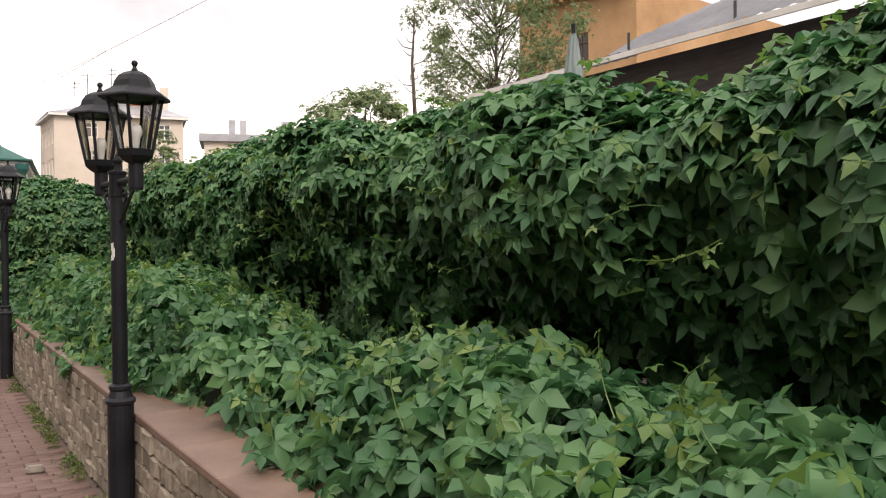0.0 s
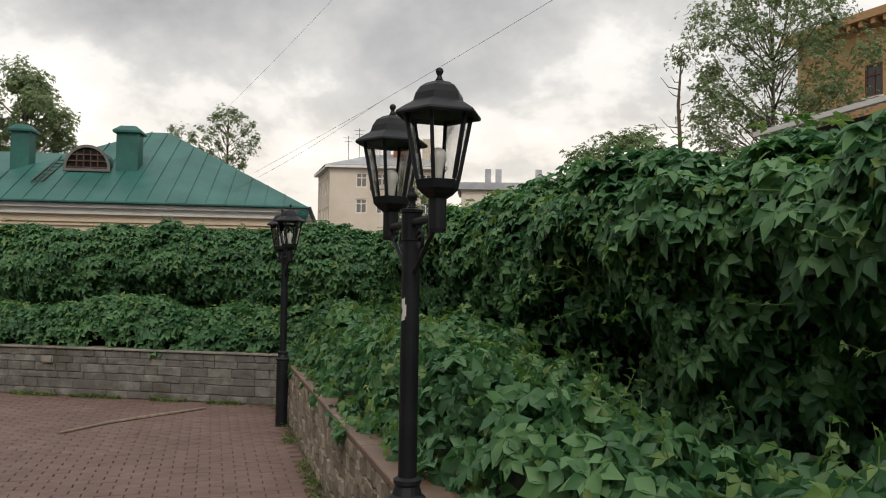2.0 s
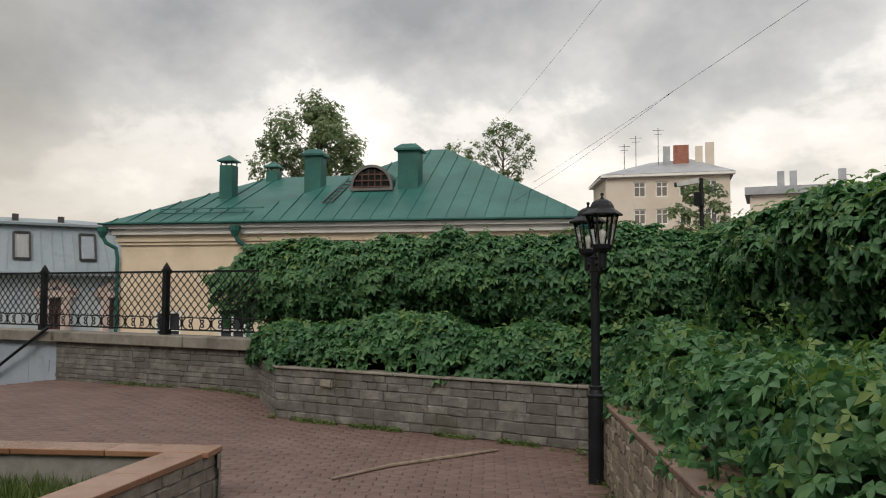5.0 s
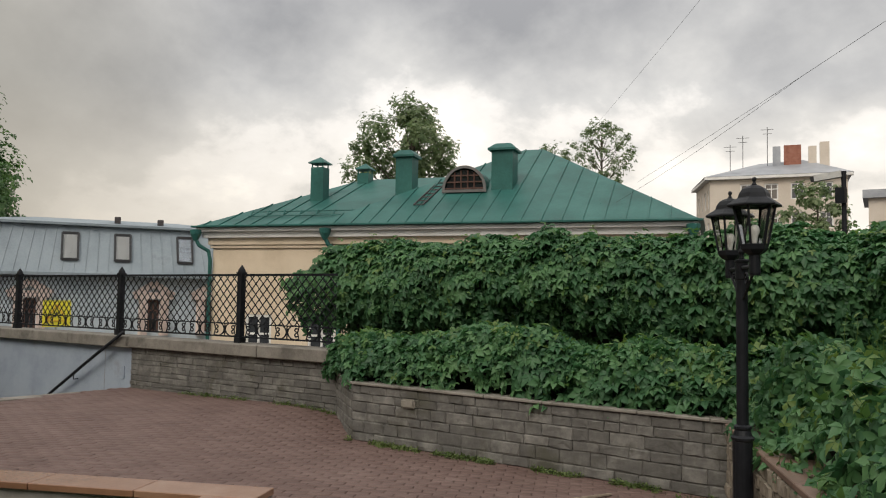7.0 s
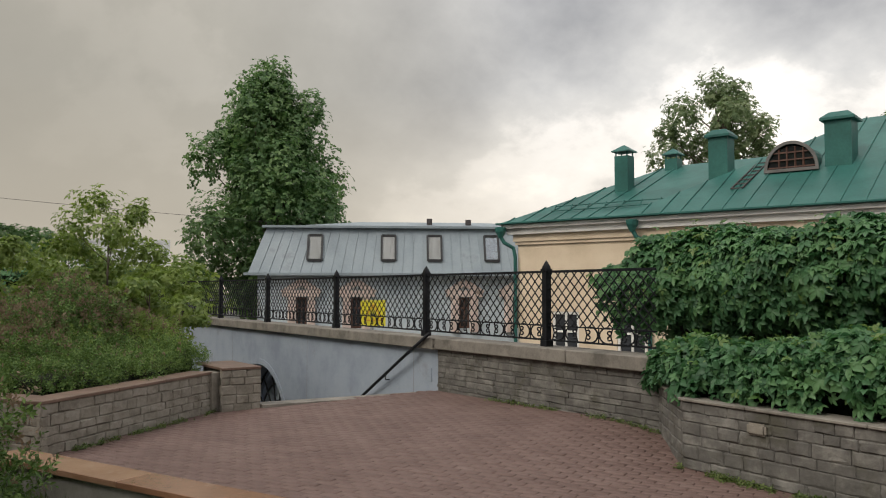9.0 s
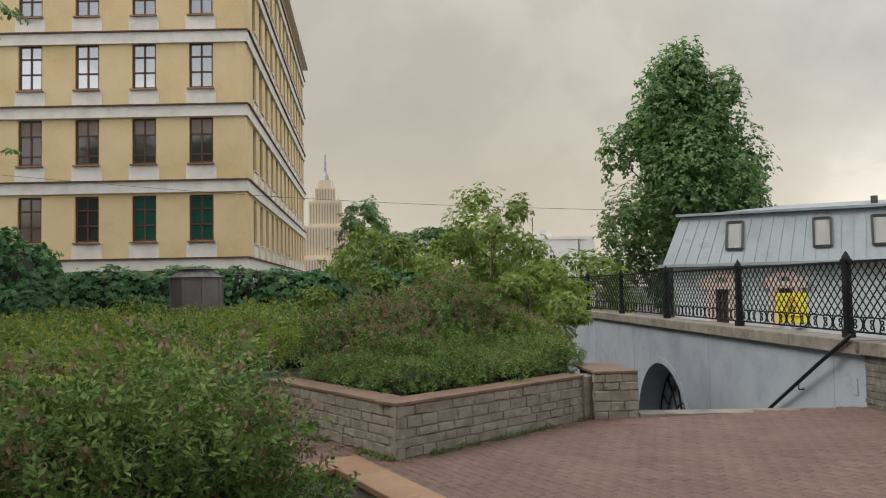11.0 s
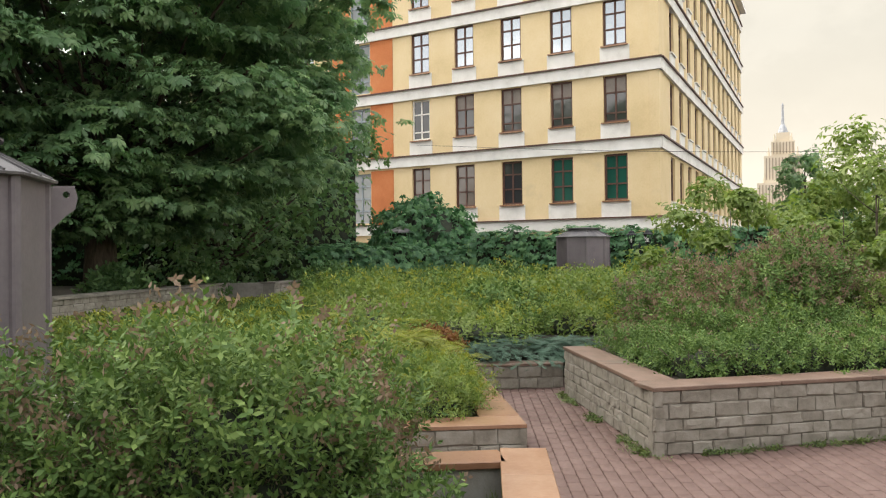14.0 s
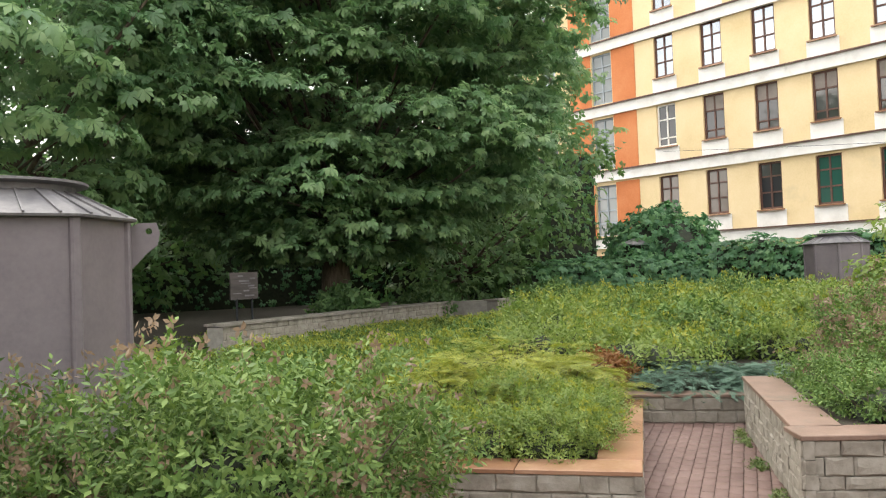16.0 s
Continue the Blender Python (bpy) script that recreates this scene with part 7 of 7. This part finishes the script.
for s, d, z, w, mt in ((5.0, 3.0, 14.3, 0.6, "tin"), (6.2, 3.2, 14.4, 1.3, "brick_red"), (8.6, 3.5, 14.6, 0.7, "beige_wall"), (7.7, 3.5, 14.3, 0.6, "beige_wall")):
    bm = bmesh.new()
    box(bm, hf(s, d, z - 0.9), (w, 0.7, 2.2), HD)
    part("chimney", bm, mt, wh)
bm = bmesh.new()
for s, z in ((1.4, 14.9), (2.4, 15.6), (4.3, 16.2)):
    tube(bm, [hf(s, 3, 12.4), hf(s, 3, z)], 0.028, 5)
    beam(bm, hf(s - 0.5, 3, z - 0.2), hf(s + 0.5, 3, z - 0.2), 0.03)
    beam(bm, hf(s - 0.35, 3, z - 0.55), hf(s + 0.35, 3, z - 0.55), 0.03)
part("aerial", bm, "cable", wh)
fh = thing("far_house", (0, 0, 0), "distant beige house with a grey roof and vents", "house")
xf, xl = frame_of((-27.5, 88.5), (-6.0, 94.5))
facade(fh, xf, xl, -3.7, 12.0, [(3 + 3.0 * k, 4.2 + 3.0 * k, 8.6, 10.4) for k in range(6)], "beige_wall")
for k in range(6):
    window(fh, xf, 3.6 + 3.0 * k, 8.6, 1.2, 1.8, "white_trim", "pane")
bm = bmesh.new()
box(bm, xf(xl / 2, 4, 12.4), (xl + 1, 9, 0.8), math.atan2(6, 21.5))
for s in (3.0, 4.2, 8.8, 13.5):
    box(bm, xf(s, 2, 13.6), (0.7, 0.7, 2.0), math.atan2(6, 21.5))
part("roof", bm, "tin", fh)

# ochre building and tin-roofed shed beyond the creeper hedge
oh = thing("ochre_building", (0, 0, 0), "ochre plastered building with a bracketed cornice", "building")
of, ol = frame_of((3.9, 48.95), (9.56, 42.97))
facade(oh, of, ol, -3.7, 14.8, [(4.1, 5.1, 11.1, 12.75)], "ochre")
window(oh, of, 4.6, 11.1, 1.0, 1.65, "frame_brown", "pane", sill="white_trim")
o2, o2l = frame_of((9.56, 42.97), (24, 55))
facade(oh, o2, o2l, -3.7, 14.8, [], "ochre", "side_wall")
bm = bmesh.new()
box(bm, of(ol / 2, -0.2, 15.05), (ol + 0.8, 1.1, 0.4), math.atan2(-5.98, 5.66))
for k in range(12):
    box(bm, of(0.3 + 0.68 * k, -0.35, 14.7), (0.22, 0.6, 0.3), math.atan2(-5.98, 5.66))
part("cornice", bm, "ochre", oh)
sh = thing("tin_roofed_shed", (0, 0, 0), "dark boarded shed under a corrugated tin roof", "shed")
sf, sl_ = frame_of((0.4, 19.6), (7.2, 8.85))
bm = bmesh.new()
box(bm, sf(sl_ / 2, 2.4, 0.55), (sl_ - 0.2, 3.8, 8.5), math.atan2(-10.75, 6.8))
part("board_wall", bm, "dark_wood", sh)
bm = bmesh.new()
n = 90
top = []
for i in range(n + 1):
    s = sl_ * i / n
    w = 0.02 * math.cos(i * math.pi)
    deep = min(4.0, max(0.9, s - 3.9))
    rise_ = 0.56 if s > 4.8 else 0.15
    top.append((bm.verts.new(sf(s, 0.0, 4.93 + w)), bm.verts.new(sf(s, deep, 4.93 + rise_ * deep + w))))
for a, b in zip(top, top[1:]):
    bm.faces.new((a[0], b[0], b[1], a[1]))
bmesh.ops.solidify(bm, geom=list(bm.faces), thickness=0.03)
part("tin_roof", bm, "tin", sh)
bm = bmesh.new()
box(bm, sf(sl_ / 2, -0.03, 4.86), (sl_ + 0.1, 0.04, 0.10), math.atan2(-10.75, 6.8))
part("fascia", bm, "white_trim", sh)
for s in (5.2, 7.6):
    bm = bmesh.new()
    tube(bm, [sf(s, 0.15, 4.9), sf(s, 0.15, 5.3)], 0.025, 6)
    part("roof_rod", bm, "cable", sh)

um = thing("closed_parasol", (1.62, 10.7, 0.1), "closed grey-green canvas parasol", "parasol")
bm = bmesh.new()
rad = []
for z, r in ((1.9, 0.30), (2.3, 0.27), (2.9, 0.20), (3.5, 0.11), (4.0, 0.05), (4.12, 0.012)):
    rad.append([bm.verts.new((r * (1 + 0.22 * math.cos(8 * a)) * math.cos(a), r * (1 + 0.22 * math.cos(8 * a)) * math.sin(a), z)) for a in [2 * math.pi * k / 32 for k in range(32)]])
for a, b in zip(rad, rad[1:]):
    for k in range(32):
        bm.faces.new((a[k], a[(k + 1) % 32], b[(k + 1) % 32], b[k]))
part("canopy", bm, "umbrella", um, smooth=True)
bm = bmesh.new()
tube(bm, [(0, 0, -0.6), (0, 0, 4.2)], 0.03, 8)
part("pole", bm, "iron", um)

# white block and the far tower
wb = thing("white_building", (0, 0, 0), "distant flat-roofed white building", "building")
w1, w1l = (lambda s, d, z=0.0: Vector((-115.4 - d, 14.2 - s, z))), 10.8
facade(wb, w1, w1l, -3.7, 8.2, [(5.0, 6.0, 4.2, 5.8), (6.1, 7.1, 4.2, 5.8), (3.0, 3.9, 4.2, 5.8)], "white_wall")
for s in (5.5, 6.6, 3.45):
    window(wb, w1, s, 4.2, 0.95, 1.6, "white_trim", "pane")
bm = bmesh.new()
box(bm, (-121, 15.4, 2.2), (11, 2.0, 12), 0)
box(bm, (-121, 9, 8.0), (11.4, 12, 0.4), 0)
box(bm, (-118, 9.5, 8.7), (2.5, 2.6, 1.0), 0)
box(bm, (-117, 6.0, 8.6), (0.8, 0.8, 0.9), 0)
part("roof", bm, "white_wall", wb)
bm = bmesh.new()
tube(bm, [(-117, 8.2, 8), (-117, 8.2, 11)], 0.06, 5)
part("aerial", bm, "cable", wb)
tw = thing("tower_building", (-766, -171.5, 0), "distant pale stepped tower with a spire", "tower", rz=0.22)
bm = bmesh.new()
for w, z0, z1 in ((60, -4, 30), (42, 30, 60), (31, 60, 84), (19, 84, 97), (11, 97, 105)):
    box(bm, (0, 0, (z0 + z1) / 2), (w, w, z1 - z0))
part("tower_body", bm, "tower", tw)
bm = bmesh.new()
lathe(bm, [(4.5, 105), (3.0, 110), (1.4, 113), (0.8, 129), (1.1, 129.5), (0.2, 132)], seg=8)
part("spire", bm, "tin", tw)
for w, z in ((48, 30), (36, 60), (27, 84), (16, 97)):
    for a in (-1, 1):
        for b in (-1, 1):
            bm = bmesh.new()
            lathe(bm, [(1.2, z), (1.0, z + 4), (0.1, z + 8)], (a * w * 0.43, b * w * 0.43, 0), 6)
            part("pinnacle", bm, "tower", tw)
bm = bmesh.new()
for z0, z1, w in ((8, 28, 60), (33, 58, 42), (63, 82, 31), (86, 96, 19)):
    k = -w / 2 + 2
    while k < w / 2 - 1:
        box(bm, (w / 2 + 0.05, k, (z0 + z1) / 2), (0.3, 0.9, z1 - z0))
        k += 2.6
part("window_strip", bm, "tower_dark", tw)

# ---- far trees ----
tree("linden_tree", (-56.6, 16.3, -3.7), 20, (0, 0, 11.2), (4.7, 4.7, 8.5), "tree_leaf", 21000, 0.30, "tall dense green tree beyond the fence", FAR3, 95, 0.4, 21.3, 0.4, 0.45, cone=0.5, wild=1.0)
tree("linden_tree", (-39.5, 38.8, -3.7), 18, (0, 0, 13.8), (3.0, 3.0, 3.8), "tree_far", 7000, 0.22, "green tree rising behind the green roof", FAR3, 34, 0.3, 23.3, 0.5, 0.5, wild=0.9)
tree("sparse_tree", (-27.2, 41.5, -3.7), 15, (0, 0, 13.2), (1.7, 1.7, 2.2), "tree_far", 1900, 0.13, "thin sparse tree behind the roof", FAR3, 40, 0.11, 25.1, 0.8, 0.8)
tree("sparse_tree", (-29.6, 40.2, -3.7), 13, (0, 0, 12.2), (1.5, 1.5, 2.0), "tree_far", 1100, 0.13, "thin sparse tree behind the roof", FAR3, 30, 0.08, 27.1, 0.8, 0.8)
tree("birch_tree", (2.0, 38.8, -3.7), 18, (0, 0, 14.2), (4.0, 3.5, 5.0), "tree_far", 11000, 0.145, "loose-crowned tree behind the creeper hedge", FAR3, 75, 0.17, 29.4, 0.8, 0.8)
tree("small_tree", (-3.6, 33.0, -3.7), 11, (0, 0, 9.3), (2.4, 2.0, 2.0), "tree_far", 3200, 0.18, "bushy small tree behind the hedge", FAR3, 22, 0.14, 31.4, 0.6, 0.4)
tree("dark_tree", (-64.5, -5.6, -3.7), 12, (0, 0, 9.0), (2.1, 2.0, 2.9), "chestnut", 1400, 0.32, "dark round tree in the distance", FAR3, 24, 0.2, 33.3, 0.5, 0.3)
tree("dark_tree", (-60.0, 0.5, -3.7), 9, (0, 0, 7.2), (4.0, 5.0, 2.4), "tree_leaf", 2200, 0.36, "green trees behind the creeper wall", FAR3, 26, 0.2, 35.3, 0.5, 0.3)
tree("garden_tree", (-34.5, 7.8, -1.5), 5, (0, 0, 2.8), (1.8, 2.2, 1.6), "lime", 1200, 0.22, "light green shrubby tree at the fence's end", FAR3, 22, 0.08, 37.3, 0.5, 0.3)
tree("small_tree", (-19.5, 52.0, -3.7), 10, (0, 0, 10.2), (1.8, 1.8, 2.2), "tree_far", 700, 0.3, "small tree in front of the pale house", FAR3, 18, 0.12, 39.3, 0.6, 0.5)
bt = thing("dead_tree", (-1.8, 36.8, -3.7), "bare dead tree top with broken twigs", "tree")
bm = bmesh.new()
random.seed(91)
tube(bm, [(0, 0, 0), (0.1, 0, 9), (-0.1, 0, 13), (0.05, 0, 15.4)], [0.16, 0.12, 0.07, 0.02], 6)
for k in range(16):
    z = 10 + 0.33 * k
    a = random.uniform(0, 6.28)
    ln = random.uniform(0.35, 0.9)
    tube(bm, [(0, 0, z), (ln * 0.6 * math.cos(a), ln * 0.6 * math.sin(a), z + 0.1), (ln * math.cos(a), ln * math.sin(a), z + ln * 0.6)], [0.035, 0.022, 0.008], 4)
part("dead_branch", bm, "bark", bt)

# ---- camera pole and overhead cables ----
cp = thing("camera_pole", (-6.5, 15.85, -3.7), "dark pole carrying a white surveillance camera", "camera pole")
bm = bmesh.new()
tube(bm, [(0, 0, 0), (0, 0, 7.2)], 0.035, 8)
part("pole", bm, "iron", cp)
bm = bmesh.new()
beam(bm, (-0.38, -0.05, 7.12), (-0.02, -0.02, 7.16), 0.10, 0.09)
part("camera_body", bm, "paper", cp)
bm = bmesh.new()
beam(bm, (-0.43, -0.055, 7.11), (-0.37, -0.05, 7.12), 0.075, 0.07)
part("lens_hood", bm, "sign_black", cp)
bm = bmesh.new()
box(bm, (-0.02, -0.06, 6.85), (0.13, 0.1, 0.22))
part("junction_box", bm, "iron", cp)


def cable(a, b, sag, label, r=0.004):
    a, b = Vector(a), Vector(b)
    bm = bmesh.new()
    tube(bm, [a.lerp(b, k / 24) - Vector((0, 0, sag * math.sin(math.pi * k / 24))) for k in range(25)], r, 4)
    ob = part("cable", bm, "cable")
    tagged(ob, label, "cable")


cable((-16.6, 27.3, 5.55), (4.6, 10.0, 8.35), 0.15, "black overhead cable crossing the sky")
cable((-3.5, 16.6, 7.16), (5.4, 10.2, 8.8), 0.32, "second slack overhead cable")
cable((-17.2, 27.0, 4.9), (-9.0, 21.1, 6.42), 0.1, "slack overhead cable branching off the first")
cable((-27.2, 39.5, 10.05), (0.4, 8.0, 8.3), 0.2, "thin black overhead wire", 0.0035)
cable((-43.5, -22.0, 7.9), (-46.0, 14.0, 5.2), 0.4, "thin cable slung across the courtyard", 0.012)

# ---- brick pavers ----
random.seed(404)
PLEN, PWID = 0.20, 0.10
bm = bmesh.new()
g = {}
for i, x in enumerate((-0.5, 0.5)):
    for j, y in enumerate((-0.5, 0.5)):
        g[i, j] = (bm.verts.new((x, y, -1)), bm.verts.new((x, y, -0.12)), bm.verts.new((x * 0.955, y * 0.91, 0)))
order = [(0, 0), (1, 0), (1, 1), (0, 1)]
for a in range(4):
    p, q = g[order[a]], g[order[(a + 1) % 4]]
    bm.faces.new((p[0], q[0], q[1], p[1]))
    bm.faces.new((p[1], q[1], q[2], p[2]))
bm.faces.new([g[o][2] for o in order])
paver_me = mesh_of("paver", bm, "paver")
tv = np.array([v.co[:] for v in paver_me.vertices])
tq = [tuple(p.vertices) for p in paver_me.polygons]
tq = np.array([q for q in tq if len(q) == 4])
rotw = math.atan2(WN.y, WN.x)
many, single = [], 0
for row in range(-60, 138):
    for col in range(-78, 2):
        s = row * PWID
        d = -0.14 + (col + (0.5 if row % 2 else 0.0)) * PLEN
        p = lane(s, d)
        if not on_terrace(p.x, p.y) or d > -0.12 or p.x < -16.0 or p.y < -2.5 or inside_poly(p.x, p.y, lawn_poly):
            continue
        z = rise(p.x, p.y)
        gz = Vector((-(rise(p.x + 0.1, p.y) - z) * 10, -(rise(p.x, p.y + 0.1) - z) * 10, 1)).normalized()
        m = Matrix.Translation((p.x, p.y, z + random.uniform(-0.002, 0.002))) @ Vector((0, 0, 1)).rotation_difference(gz).to_matrix().to_4x4() @ Matrix.Rotation(rotw + random.uniform(-0.012, 0.012), 4, "Z") @ Matrix.Rotation(random.uniform(-0.008, 0.008), 4, "X") @ Matrix.Diagonal((PLEN - 0.007, PWID - 0.006, 0.03, 1))
        if 3.6 < s < 8.0 and -2.45 < d < -0.1 and single < 300:
            shared("paver", paver_me, pavement, m)
            single += 1
        else:
            many.append(m)
mats = np.array([np.array(m) for m in many])
hv = np.concatenate([tv, np.ones((len(tv), 1))], 1)
av = np.einsum("nij,vj->nvi", mats, hv)[:, :, :3].reshape(-1, 3)
af = (tq[None] + (np.arange(len(many)) * len(tv))[:, None, None]).reshape(-1, 4)
rest = new("paver_field", cloud_mesh("paver_field", av, af, "paver"))
rest.parent = pavement
tagged(rest, kind="stuff")

# weeds along the joints and wall feet
random.seed(8)
pts = []
for k in range(3400):
    c = random.random()
    if c < 0.18:
        p = lane(random.uniform(1.5, 8.2), -0.03 - abs(random.gauss(0, 0.06)))
    elif c < 0.62:
        p = endw(random.uniform(0, 4.3), -0.03 - abs(random.gauss(0, 0.05)))
    elif c < 0.72:
        p = low_b.lerp(fen(1.0, 0), random.random()) - PN * (0.06 + abs(random.gauss(0, 0.05)))
    elif c < 0.88:
        p = PC.lerp(PL, random.random()) + Vector((0.66, -0.75, 0)) * (0.02 + abs(random.gauss(0, 0.05)))
    else:
        p = PC.lerp(PE, random.random()) + Vector((0.64, 0.76, 0)) * (0.02 + abs(random.gauss(0, 0.04)))
    if noise.noise(p * 1.6) > -0.12:
        pts.append((p.x, p.y, rise(p.x, p.y) + 0.004))
pts = np.array(pts)
v, f = scatter(pts, rng.normal(0, 1, (len(pts), 3)) * (1, 1, 0.3), 0.042, SPRIG, jitter=0.1, hang=-0.5)
tagged(new("weeds", cloud_mesh("weeds", v, f, "grass")), "small weeds growing along the foot of the walls", "weeds", kind="stuff")

# thin fallen branch lying on the paving by the end wall
fb = [Vector((-6.32, 9.55, 0)), Vector((-6.47, 9.0, 0)), Vector((-6.67, 8.3, 0)), Vector((-6.7, 7.6, 0))]
bm = bmesh.new()
tube(bm, [(p.x, p.y, 0.015 + rise(p.x, p.y)) for p in fb], [0.012, 0.018, 0.017, 0.010], 6)
tagged(part("fallen_branch", bm, "dry_wood"), "thin dry branch lying on the brick paving", "branch")
# loose stone beside the lane wall
bm = bmesh.new()
c = lane(3.05, -0.30)
box(bm, (c.x, c.y, 0.025), (0.11, 0.07, 0.05), 0.4)
bmesh.ops.bevel(bm, geom=list(bm.edges), offset=0.012, segments=2, affect="EDGES")
tagged(part("loose_stone", bm, "stone_pale"), "loose pale stone lying on the paving", "stone")

# thin shoots and tendrils standing out of the creeper
shoots = thing("creeper_shoots", (0, 0, 0), "thin pale green creeper shoots above the leaves", "creeper")
random.seed(66)
bm = bmesh.new()
lp, ln = [], []
for k in range(90):
    s = random.uniform(-3.0, 9.0)
    if k < 50:
        d = random.uniform(0.3, 1.2)
        p = lane(s, d, lane_height(s, d))
        q = p + Vector((random.uniform(-0.08, 0.08), random.uniform(-0.08, 0.08), random.uniform(0.12, 0.28)))
    else:
        p = lane(s, 1.45, random.uniform(1.3, 2.1))
        q = p - WN * random.uniform(0.15, 0.35) + WD * random.uniform(-0.2, 0.2) + Vector((0, 0, random.uniform(-0.12, 0.12)))
    pts_ = limb_points(p, q, 0.04, 5)
    tube(bm, pts_, [0.003, 0.0028, 0.0024, 0.002, 0.001], 4)
    for j in (2, 3, 4):
        lp.append(tuple(pts_[j]))
        ln.append((random.uniform(-1, 1), random.uniform(-1, 1), 1.0))
tagged(part("shoot_mass", bm, "vine_young", shoots), kind="stuff")
foliage("shoot_leaves", lp, ln, 0.045, IVY3, "vine_young", shoots, hang=0.0)
